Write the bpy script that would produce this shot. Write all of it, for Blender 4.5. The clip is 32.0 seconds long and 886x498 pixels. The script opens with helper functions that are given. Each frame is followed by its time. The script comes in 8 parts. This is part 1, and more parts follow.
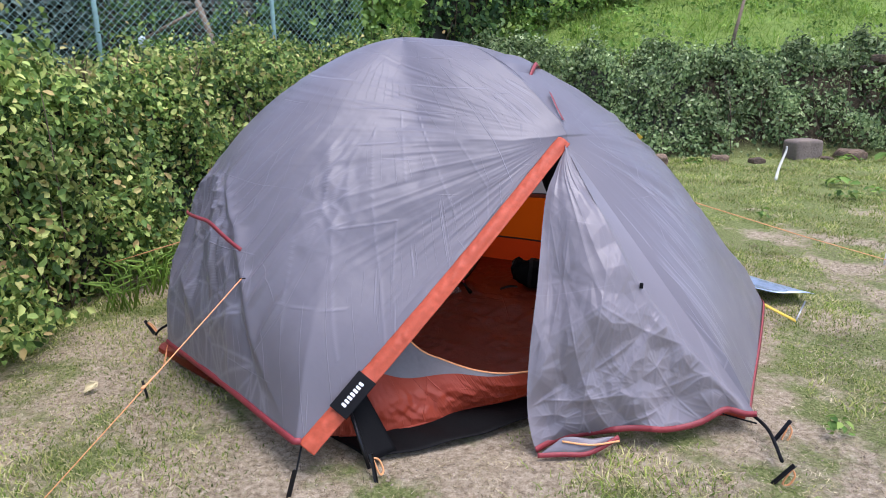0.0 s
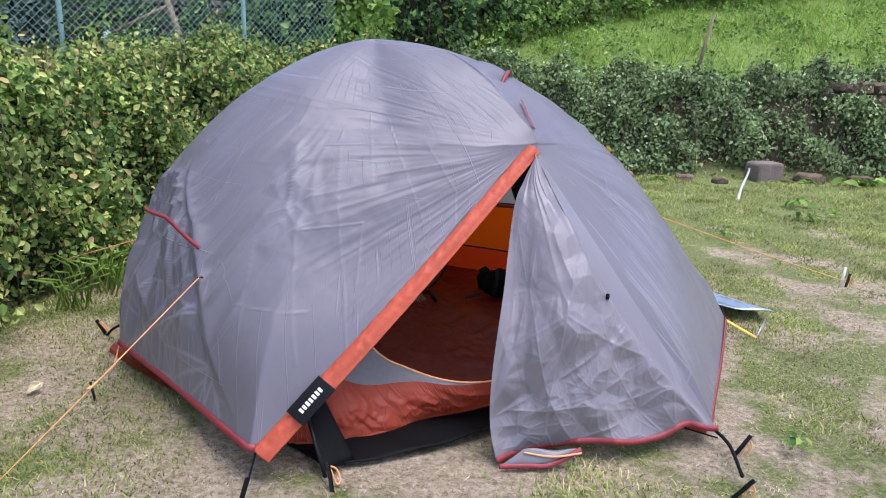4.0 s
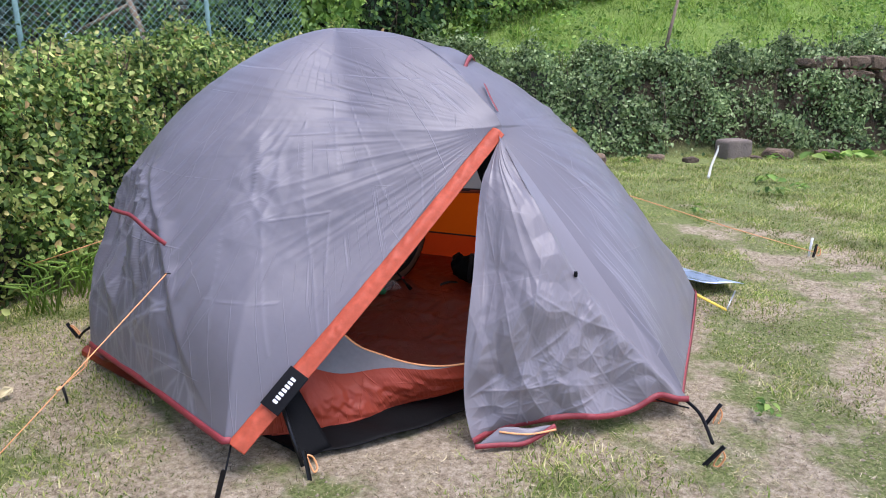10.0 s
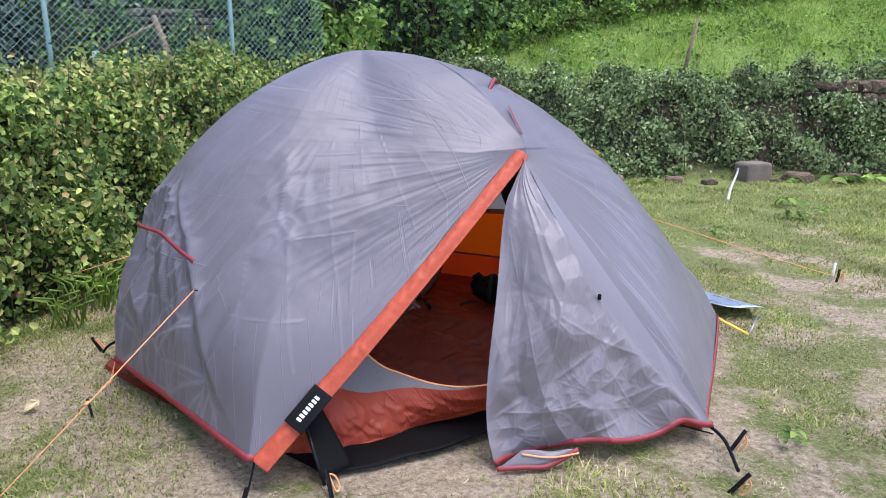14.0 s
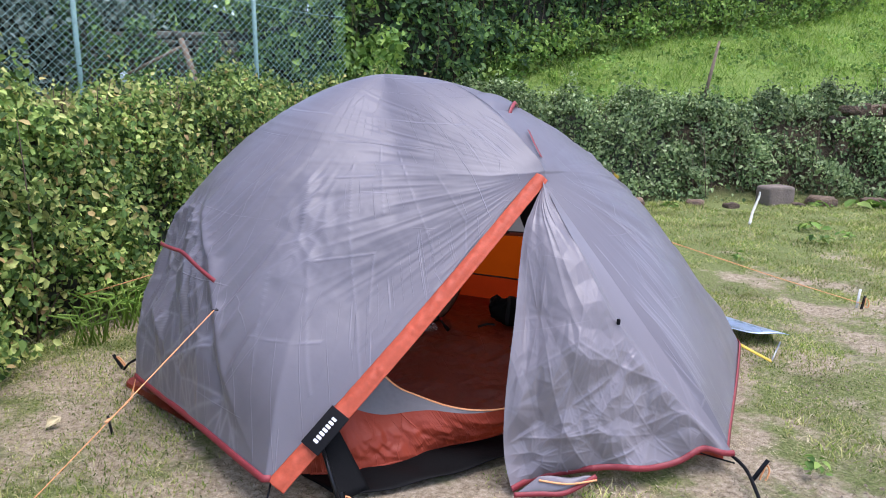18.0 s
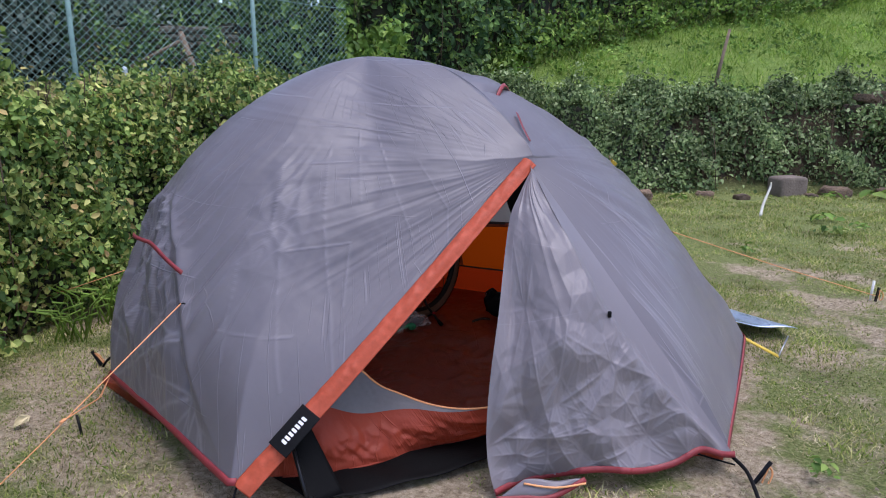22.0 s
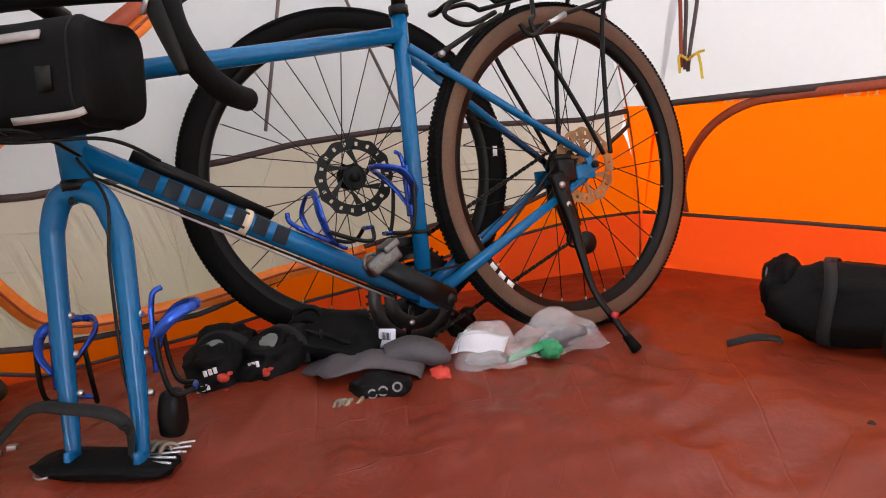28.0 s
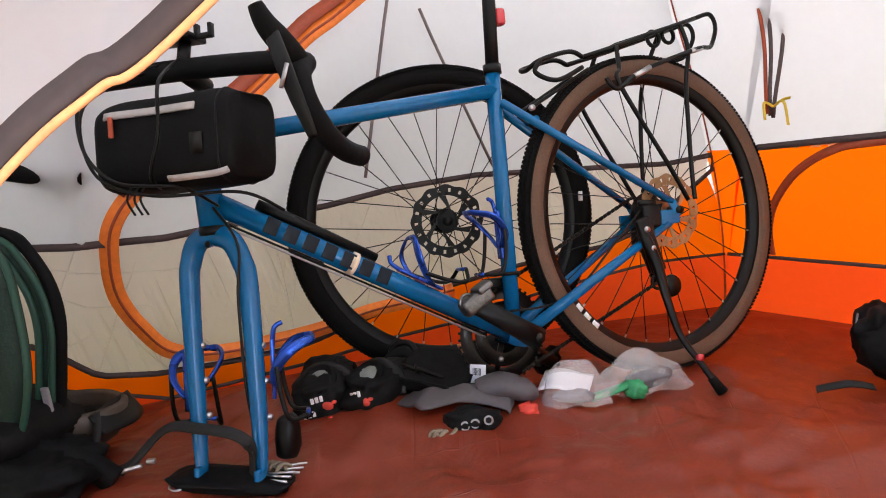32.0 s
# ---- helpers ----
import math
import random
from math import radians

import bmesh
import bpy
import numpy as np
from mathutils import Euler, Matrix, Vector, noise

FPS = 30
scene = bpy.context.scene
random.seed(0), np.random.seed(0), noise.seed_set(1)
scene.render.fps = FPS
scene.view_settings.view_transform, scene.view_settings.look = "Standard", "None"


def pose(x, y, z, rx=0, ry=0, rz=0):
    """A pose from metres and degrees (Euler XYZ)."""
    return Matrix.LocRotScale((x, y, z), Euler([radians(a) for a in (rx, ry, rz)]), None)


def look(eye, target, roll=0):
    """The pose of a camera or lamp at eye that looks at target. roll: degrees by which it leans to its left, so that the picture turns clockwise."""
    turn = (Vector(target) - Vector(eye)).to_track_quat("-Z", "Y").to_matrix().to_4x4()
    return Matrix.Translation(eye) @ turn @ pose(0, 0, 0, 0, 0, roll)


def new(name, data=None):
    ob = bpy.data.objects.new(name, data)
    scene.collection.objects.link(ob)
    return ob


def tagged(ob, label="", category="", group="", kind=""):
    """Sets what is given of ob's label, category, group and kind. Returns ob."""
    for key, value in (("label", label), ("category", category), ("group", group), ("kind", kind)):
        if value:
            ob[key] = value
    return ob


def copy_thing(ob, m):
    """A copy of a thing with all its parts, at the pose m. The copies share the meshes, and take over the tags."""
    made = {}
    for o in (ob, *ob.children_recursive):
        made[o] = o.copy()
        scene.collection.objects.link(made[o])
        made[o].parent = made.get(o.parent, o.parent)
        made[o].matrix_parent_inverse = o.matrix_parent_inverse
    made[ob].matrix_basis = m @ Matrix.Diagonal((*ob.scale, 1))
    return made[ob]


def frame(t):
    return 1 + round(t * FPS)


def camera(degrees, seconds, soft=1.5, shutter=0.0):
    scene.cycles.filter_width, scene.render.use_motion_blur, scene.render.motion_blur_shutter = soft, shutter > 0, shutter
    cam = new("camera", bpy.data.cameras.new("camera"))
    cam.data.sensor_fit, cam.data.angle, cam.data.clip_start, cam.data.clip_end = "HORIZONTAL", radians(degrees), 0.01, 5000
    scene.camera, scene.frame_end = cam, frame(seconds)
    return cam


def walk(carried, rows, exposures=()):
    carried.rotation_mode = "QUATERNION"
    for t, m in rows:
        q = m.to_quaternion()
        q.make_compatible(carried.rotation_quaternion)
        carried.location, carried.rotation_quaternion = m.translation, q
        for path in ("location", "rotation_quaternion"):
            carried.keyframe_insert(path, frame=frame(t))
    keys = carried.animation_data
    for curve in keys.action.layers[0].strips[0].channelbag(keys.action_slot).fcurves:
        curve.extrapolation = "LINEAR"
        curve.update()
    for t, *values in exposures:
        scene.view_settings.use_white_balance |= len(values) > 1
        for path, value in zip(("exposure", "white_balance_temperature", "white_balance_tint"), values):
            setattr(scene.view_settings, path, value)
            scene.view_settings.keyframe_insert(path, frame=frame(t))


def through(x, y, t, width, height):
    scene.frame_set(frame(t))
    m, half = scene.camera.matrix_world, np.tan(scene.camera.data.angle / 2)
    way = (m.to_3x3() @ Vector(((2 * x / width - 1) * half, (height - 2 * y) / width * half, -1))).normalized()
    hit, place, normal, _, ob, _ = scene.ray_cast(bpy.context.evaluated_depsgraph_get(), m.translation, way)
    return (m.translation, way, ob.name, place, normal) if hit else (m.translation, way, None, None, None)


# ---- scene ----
LENS = 66.48
PATH = [
    (0, (0.380, -3.126, 1.271), (0.344, -1.198, 0.739), -0.95),
    (0.5, (0.383, -3.121, 1.276), (0.337, -1.193, 0.743), -0.99),
    (1, (0.389, -3.128, 1.282), (0.331, -1.201, 0.747), -1.12),
    (1.5, (0.363, -3.117, 1.266), (0.297, -1.189, 0.739), -0.66),
    (2, (0.350, -3.113, 1.249), (0.290, -1.184, 0.725), 0.62),
    (2.5, (0.358, -3.115, 1.247), (0.324, -1.183, 0.732), 1.32),
    (3, (0.384, -3.103, 1.253), (0.402, -1.169, 0.746), 1.74),
    (3.5, (0.379, -3.096, 1.246), (0.427, -1.161, 0.745), 1.72),
    (5.5, (0.379, -3.074, 1.233), (0.468, -1.139, 0.737), 1.25),
    (6, (0.385, -3.099, 1.231), (0.478, -1.162, 0.739), 1.07),
    (6.5, (0.391, -3.090, 1.218), (0.495, -1.154, 0.727), 1.07),
    (7, (0.389, -3.089, 1.223), (0.506, -1.153, 0.737), 1.04),
    (7.5, (0.398, -3.093, 1.229), (0.530, -1.159, 0.737), 0.97),
    (8, (0.413, -3.089, 1.222), (0.553, -1.159, 0.717), 0.66),
    (8.5, (0.420, -3.091, 1.219), (0.557, -1.163, 0.706), 0.20),
    (9, (0.413, -3.102, 1.218), (0.546, -1.175, 0.700), -0.10),
    (9.5, (0.414, -3.104, 1.218), (0.540, -1.178, 0.697), -0.34),
    (10, (0.421, -3.107, 1.219), (0.543, -1.180, 0.696), -0.47),
    (10.5, (0.432, -3.103, 1.216), (0.544, -1.176, 0.693), -0.70),
    (11, (0.447, -3.086, 1.216), (0.547, -1.158, 0.695), -0.80),
    (11.5, (0.458, -3.074, 1.223), (0.551, -1.145, 0.702), -0.78),
    (12, (0.450, -3.075, 1.223), (0.538, -1.144, 0.708), -0.75),
    (12.5, (0.434, -3.079, 1.222), (0.519, -1.145, 0.717), -0.53),
    (13, (0.408, -3.086, 1.222), (0.491, -1.149, 0.727), -0.29),
    (13.5, (0.392, -3.099, 1.229), (0.473, -1.160, 0.746), -0.08),
    (14, (0.386, -3.115, 1.230), (0.467, -1.173, 0.760), 0.01),
    (14.5, (0.387, -3.123, 1.233), (0.466, -1.178, 0.774), 0.11),
    (16.5, (0.382, -3.113, 1.230), (0.438, -1.159, 0.805), 0.37),
    (17, (0.384, -3.113, 1.231), (0.431, -1.158, 0.811), 0.33),
    (17.5, (0.387, -3.113, 1.233), (0.423, -1.157, 0.819), 0.31),
    (18, (0.386, -3.120, 1.240), (0.412, -1.163, 0.828), 0.27),
    (18.5, (0.390, -3.131, 1.247), (0.408, -1.173, 0.839), 0.28),
    (19, (0.399, -3.134, 1.245), (0.410, -1.174, 0.844), 0.20),
    (19.5, (0.404, -3.135, 1.251), (0.412, -1.174, 0.854), 0.18),
    (20, (0.401, -3.135, 1.250), (0.407, -1.173, 0.861), 0.14),
    (20.5, (0.397, -3.133, 1.246), (0.399, -1.170, 0.864), 0.11),
    (21, (0.404, -3.127, 1.240), (0.403, -1.164, 0.857), 0.04),
    (21.5, (0.423, -3.098, 1.221), (0.421, -1.136, 0.831), -0.07),
    (22, (0.496, -2.991, 1.188), (0.485, -1.036, 0.765), -0.28),
    (22.5, (0.606, -2.832, 1.161), (0.488, -0.886, 0.718), -0.91),
    (23, (0.641, -2.685, 1.115), (0.423, -0.749, 0.664), -1.73),
    (23.5, (0.610, -2.439, 1.044), (0.375, -0.505, 0.590), -1.93),
    (24, (0.593, -2.244, 0.974), (0.358, -0.313, 0.510), -1.90),
    (24.5, (0.627, -2.019, 0.864), (0.395, -0.090, 0.391), -1.13),
    (25, (0.605, -1.752, 0.820), (0.378, 0.181, 0.359), -1.84),
    (25.5, (0.568, -1.484, 0.767), (0.307, 0.445, 0.308), -2.53),
    (27.5, (0.482, -0.855, 0.481), (0.004, 1.039, 0.054), -2.45),
    (28, (0.464, -0.795, 0.461), (-0.087, 1.092, 0.088), -2.43),
    (28.5, (0.463, -0.783, 0.469), (-0.215, 1.074, 0.165), -2.85),
    (29, (0.450, -0.793, 0.467), (-0.268, 1.054, 0.202), -2.75),
    (29.5, (0.446, -0.793, 0.461), (-0.295, 1.046, 0.196), -2.73),
    (30, (0.446, -0.794, 0.459), (-0.300, 1.042, 0.193), -2.74),
    (30.5, (0.448, -0.803, 0.459), (-0.312, 1.030, 0.203), -2.72),
    (31, (0.446, -0.819, 0.457), (-0.322, 1.011, 0.211), -2.74),
    (31.5, (0.456, -0.840, 0.467), (-0.312, 0.990, 0.222), -2.79),
    (32, (0.461, -0.880, 0.491), (-0.299, 0.951, 0.226), -2.72),
]
EXPOSURES = [(0.0, 1.25, 6150, 19), (20.2, 1.3, 6150, 19), (21.0, 0.95, 6150, 20), (23.0, 0.75, 6100, 19), (24.0, 1.15, 6200, 18), (25.0, 0.9, 6300, 18), (25.5, 1.0, 6450, 15), (27.5, 4.0, 7100, 13), (32.0, 4.0, 7100, 13)]
cam = camera(LENS, 32.0, soft=1.0)
walk(cam, [(t, look(eye, target, roll)) for t, eye, target, roll in PATH], EXPOSURES)

# ---- light: a bright, thinly overcast sky and a wide, weak sun high in front of the tent ----
SUN_EL, SUN_AZ = 74, 110
world = bpy.data.worlds.new("sky")
scene.world = world
world.use_nodes = True
wn = world.node_tree.nodes
sky = wn.new("ShaderNodeTexSky")
sky.sky_type, sky.sun_disc = "NISHITA", False
sky.sun_elevation, sky.sun_rotation = radians(SUN_EL), radians(SUN_AZ)
sky.air_density, sky.dust_density, sky.ozone_density = 1.0, 1.2, 1.0
soft_sky = wn.new("ShaderNodeHueSaturation")
soft_sky.inputs["Saturation"].default_value = 0.85
world.node_tree.links.new(sky.outputs[0], soft_sky.inputs["Color"])
world.node_tree.links.new(soft_sky.outputs[0], wn["Background"].inputs[0])
wn["Background"].inputs[1].default_value = 0.15
sun = new("sun", bpy.data.lights.new("sun", "SUN"))
sun.data.energy, sun.data.angle, sun.data.color = 1.5, radians(45), (1.0, 0.975, 0.95)
az, el = radians(SUN_AZ), radians(SUN_EL)
sun.matrix_world = look((math.sin(az) * math.cos(el) * 20, math.cos(az) * math.cos(el) * 20, math.sin(el) * 20), (0, 0, 0))

# ---- helpers for meshes ----


def part(name, vf, material, parent=None, label="", smooth=True):
    """One mesh object in world coordinates, hung under a thing or a part."""
    v, f = vf
    me = bpy.data.meshes.new(name)
    me.from_pydata(v if isinstance(v, np.ndarray) else [tuple(map(float, p)) for p in v], [], f if isinstance(v, np.ndarray) else [tuple(map(int, q)) for q in f])
    if smooth:
        me.polygons.foreach_set("use_smooth", [True] * len(me.polygons))
    me.update()
    for m in (material if isinstance(material, (list, tuple)) else [material]):
        me.materials.append(m)
    ob = new(name, me)
    if parent is not None:
        ob.parent = parent
        bpy.context.view_layer.update() if parent.matrix_world != parent.matrix_basis and parent.parent is None else None
        ob.matrix_parent_inverse = (parent.matrix_basis if parent.parent is None else Matrix.Identity(4)).inverted()
    if label:
        tagged(ob, label)
    return ob


def lay_flat(ob, uv):
    """Gives each corner the place that its vertex has on the flat cloth, in metres."""
    layer = ob.data.uv_layers.new(name="cloth")
    idx = np.empty(len(ob.data.loops), np.int32)
    ob.data.loops.foreach_get("vertex_index", idx)
    layer.data.foreach_set("uv", np.asarray(uv, np.float32)[idx].ravel())
    return ob


def lightened(ob, marks):
    """Notes on each vertex how strongly the painted highlight of a crease shows."""
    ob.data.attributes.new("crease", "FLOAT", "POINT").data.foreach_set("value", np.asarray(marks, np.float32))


def grid_flat(ob, nu, nv, width, height):
    u, v = np.meshgrid(np.linspace(0, width, nu + 1), np.linspace(0, height, nv + 1))
    return lay_flat(ob, np.stack([u.ravel(), v.ravel()], 1))


def thing(name, label, category, base=(0, 0, 0), group=""):
    ob = new(name)
    ob.empty_display_size = 0.05
    ob.matrix_basis = Matrix.Translation(base)
    return tagged(ob, label, category, group)


def joined(*items):
    v, f, k = [], [], 0
    for a, b in items:
        v += list(a)
        f += [[i + k for i in q] for q in b]
        k += len(a)
    return v, f


def unit(a):
    a = np.asarray(a, float)
    return a / (np.linalg.norm(a) + 1e-12)


def smooth_line(pts, steps=8, closed=False):
    """Catmull-Rom through a few points."""
    p = np.asarray(pts, float)
    out, n = [], len(p)
    for i in range(n if closed else n - 1):
        a, b, c, d = (p[(i + k) % n] if closed else p[min(max(i + k, 0), n - 1)] for k in (-1, 0, 1, 2))
        for s in range(steps):
            t = s / steps
            out.append(b + 0.5 * t * (c - a + t * (2 * a - 5 * b + 4 * c - d + t * (3 * (b - c) + d - a))))
    if not closed:
        out.append(p[-1])
    return np.array(out)


def tube(pts, r, n=8, closed=False, flat=1.0, up=None):
    """A tube along points; r one radius or one for each point; flat squeezes it across `up`."""
    p = np.asarray(pts, float)
    m = len(p)
    r = np.full(m, r, float) if np.isscalar(r) else np.interp(np.linspace(0, 1, m), np.linspace(0, 1, len(r)), r)
    tang = np.gradient(p, axis=0) if not closed else np.roll(p, -1, 0) - np.roll(p, 1, 0)
    ref = np.array(up if up is not None else (0.31, 0.17, 0.93), float)
    v, f = [], []
    side = None
    for i in range(m):
        t = unit(tang[i])
        if up is not None or side is None:
            side = np.cross(t, ref)
            if np.linalg.norm(side) < 1e-4:
                side = np.cross(t, (1, 0.2, 0))
        side = unit(side - side.dot(t) * t)
        other = np.cross(t, side)
        for k in range(n):
            a = 2 * math.pi * k / n
            v.append(p[i] + r[i] * (math.cos(a) * side + flat * math.sin(a) * other))
    for i in range(m if closed else m - 1):
        for k in range(n):
            a, b = i * n + k, i * n + (k + 1) % n
            c, d = ((i + 1) % m) * n + (k + 1) % n, ((i + 1) % m) * n + k
            f.append((a, b, c, d))
    if not closed:
        f += [tuple(range(n))[::-1], tuple((m - 1) * n + k for k in range(n))]
    return v, f


def ribbon(pts, normals, width, thick=0.002):
    """A flat strap along points, lying across the given normals."""
    p, nn = np.asarray(pts, float), np.asarray(normals, float)
    if nn.ndim == 1:
        nn = np.tile(nn, (len(p), 1))
    tang = np.gradient(p, axis=0)
    v, f = [], []
    for i in range(len(p)):
        n_ = unit(nn[i])
        s = unit(np.cross(tang[i], n_)) * width / 2
        for a, b in ((-1, 1), (1, 1), (1, -1), (-1, -1)):
            v.append(p[i] + a * s + b * n_ * thick / 2)
    for i in range(len(p) - 1):
        for k in range(4):
            f.append((4 * i + k, 4 * i + (k + 1) % 4, 4 * i + 4 + (k + 1) % 4, 4 * i + 4 + k))
    f += [(3, 2, 1, 0), tuple(4 * (len(p) - 1) + k for k in range(4))]
    return v, f


def lathe(profile, n, m):
    """Profile of (radius, height) turned round z, then placed by the matrix m."""
    v, f = [], []
    for r, z in profile:
        for k in range(n):
            a = 2 * math.pi * k / n
            v.append(m @ Vector((r * math.cos(a), r * math.sin(a), z)))
    for i in range(len(profile) - 1):
        for k in range(n):
            f.append((i * n + k, i * n + (k + 1) % n, (i + 1) * n + (k + 1) % n, (i + 1) * n + k))
    return [tuple(p) for p in v], f


def ring(m, radius, r, n=48, k=8, flat=1.0):
    """A torus in the xy plane of m."""
    v, f = [], []
    for i in range(n):
        a = 2 * math.pi * i / n
        for j in range(k):
            b = 2 * math.pi * j / k
            q = radius + r * math.cos(b)
            v.append(tuple(m @ Vector((q * math.cos(a), q * math.sin(a), r * flat * math.sin(b)))))
    for i in range(n):
        for j in range(k):
            f.append((i * k + j, ((i + 1) % n) * k + j, ((i + 1) % n) * k + (j + 1) % k, i * k + (j + 1) % k))
    return v, f


def rbox(m, size, bevel=0.004, seg=2):
    """A box with rounded edges, placed by m."""
    bm = bmesh.new()
    bmesh.ops.create_cube(bm, size=1.0, matrix=Matrix.Diagonal((*size, 1)))
    if bevel:
        bmesh.ops.bevel(bm, geom=bm.edges[:], offset=bevel, segments=seg, affect="EDGES", profile=0.6)
    bm.verts.index_update()
    out = [tuple(m @ v.co) for v in bm.verts], [[v.index for v in q.verts] for q in bm.faces]
    bm.free()
    return out


def blob(m, size, lump=0.12, freq=3.0, seed=0.0, flat_below=None, sub=4, square=1.0):
    """A soft, lumpy body: a sphere squared off a little and pushed about by noise."""
    bm = bmesh.new()
    bmesh.ops.create_icosphere(bm, subdivisions=sub, radius=1.0)
    bm.verts.index_update()
    v = []
    for q in bm.verts:
        c = q.co.copy()
        k = Vector([math.copysign(abs(a) ** square, a) for a in c])
        d = noise.noise(c * freq * 0.5 + Vector((seed, 0, seed))) + 0.5 * noise.noise(c * freq + Vector((0, seed, 1)))
        w = abs(noise.noise(c * freq * 1.7 + Vector((seed, seed, 3)))) * 0.6
        k *= 1 + lump * (d - w)
        p = m @ Vector((k.x * size[0], k.y * size[1], k.z * size[2]))
        if flat_below is not None and p.z < flat_below:
            p.z = flat_below + (p.z - flat_below) * 0.05
        v.append(tuple(p))
    f = [[a.index for a in q.verts] for q in bm.faces]
    bm.free()
    return v, f


def grid(fn, nu, nv):
    v = [fn(i / nu, j / nv) for j in range(nv + 1) for i in range(nu + 1)]
    f = [(j * (nu + 1) + i, j * (nu + 1) + i + 1, (j + 1) * (nu + 1) + i + 1, (j + 1) * (nu + 1) + i) for j in range(nv) for i in range(nu)]
    return v, f


def thick(vf, d):
    """Gives a sheet a second face, d metres behind the first along its normals, and closes its rim."""
    v, f = np.array(vf[0], float), vf[1]
    nor = np.zeros_like(v)
    for q in f:
        n_ = np.cross(v[q[1]] - v[q[0]], v[q[-1]] - v[q[0]])
        for i in q:
            nor[i] += n_
    nor /= np.linalg.norm(nor, axis=1)[:, None] + 1e-12
    k = len(v)
    count = {}
    for q in f:
        for a, b in zip(q, (*q[1:], q[0])):
            count[(a, b)] = count.get((a, b), 0) + 1
    rim = [(a, b, b + k, a + k)[::-1] for (a, b) in count if (b, a) not in count]
    return np.concatenate([v, v - nor * d]), list(f) + [tuple(i + k for i in q)[::-1] for q in f] + rim


class Crumple:
    """Sharp little folds: a sum of triangle waves that run in many directions."""

    def __init__(self, seed, n, low, high):
        g = np.random.default_rng(seed)
        d = g.normal(size=(n, 3))
        self.k = d / np.linalg.norm(d, axis=1)[:, None] * g.uniform(low, high, n)[:, None]
        self.ph, self.amp = g.uniform(0, 1, n), (low / np.linalg.norm(self.k, axis=1)) ** 0.8

    def __call__(self, p):
        w = np.asarray(p, float) @ self.k.T + self.ph
        w = w + 0.35 * np.sin(np.roll(w, 1, -1) * 2.1)
        return (self.amp * (np.abs(w % 1.0 - 0.5) * 4 - 1)).sum(-1) / math.sqrt(len(self.amp))


class Facets:
    """Crushed cloth: flat facets between sharp edges, from heights at the corners of a bent triangular net."""

    def __init__(self, seed):
        self.h = np.random.default_rng(seed).uniform(-1, 1, (64, 64))

    def __call__(self, x, y):
        x, y = np.asarray(x, float), np.asarray(y, float)
        x, y = x + 0.30 * np.sin(1.3 * y + 0.5 * x), y + 0.30 * np.sin(1.5 * x - 0.4 * y)
        i, j = np.floor(x).astype(int), np.floor(y).astype(int)
        a, b = x - i, y - j
        h00, h10, h01, h11 = self.h[i % 64, j % 64], self.h[(i + 1) % 64, j % 64], self.h[i % 64, (j + 1) % 64], self.h[(i + 1) % 64, (j + 1) % 64]
        return np.where(a + b < 1, h00 + a * (h10 - h00) + b * (h01 - h00), h11 + (1 - a) * (h01 - h11) + (1 - b) * (h10 - h11))


class Origami:
    """Crushed cloth as folded paper: the sheet is folded again and again along straight lines; every facet keeps the same steepness."""

    def __init__(self, seed, n, size=(1.0, 1.0)):
        g = np.random.default_rng(seed)
        q = g.uniform(0, 1, (500, 2)) * np.array(size)
        self.folds, a = [], g.uniform(0, math.pi)
        for _ in range(n):
            a += g.uniform(0.7, 2.2)
            d = np.array([math.cos(a), math.sin(a)])
            c = float(np.quantile(q @ d, g.uniform(0.3, 0.7)))
            self.folds.append((d[0], d[1], c))
            q = q - 2 * np.minimum(q @ d - c, 0)[:, None] * d
        self.mid, b = q.mean(0), g.uniform(0, 2 * math.pi)
        self.up = (math.cos(b), math.sin(b))

    def __call__(self, x, y):
        x, y = np.asarray(x, float), np.asarray(y, float)
        x, y = x + 0.018 * np.sin(7 * y + 2 * x), y + 0.018 * np.sin(6 * x - 3 * y)
        for dx, dy, c in self.folds:
            k = 2 * np.minimum(x * dx + y * dy - c, 0)
            x, y = x - k * dx, y - k * dy
        return (x - self.mid[0]) * self.up[0] + (y - self.mid[1]) * self.up[1]

    def crease(self, x, y, width):
        """1 on the fold lines, falling off to either side; the later folds are fainter."""
        x, y = np.asarray(x, float), np.asarray(y, float)
        x, y = x + 0.018 * np.sin(7 * y + 2 * x), y + 0.018 * np.sin(6 * x - 3 * y)
        best = np.zeros(x.shape)
        for j, (dx, dy, c) in enumerate(self.folds):
            d = x * dx + y * dy - c
            best = np.maximum(best, np.exp(-(d / width) ** 2) * (1.0 - 0.05 * j))
            k = 2 * np.minimum(d, 0)
            x, y = x - k * dx, y - k * dy
        return best


def near_line(x, y, a, b, width):
    """1 on the line from a to b, falling off to either side."""
    ex, ey = b[0] - a[0], b[1] - a[1]
    t = np.clip(((x - a[0]) * ex + (y - a[1]) * ey) / (ex * ex + ey * ey), 0, 1)
    return np.exp(-((x - a[0] - t * ex) ** 2 + (y - a[1] - t * ey) ** 2) / width ** 2)


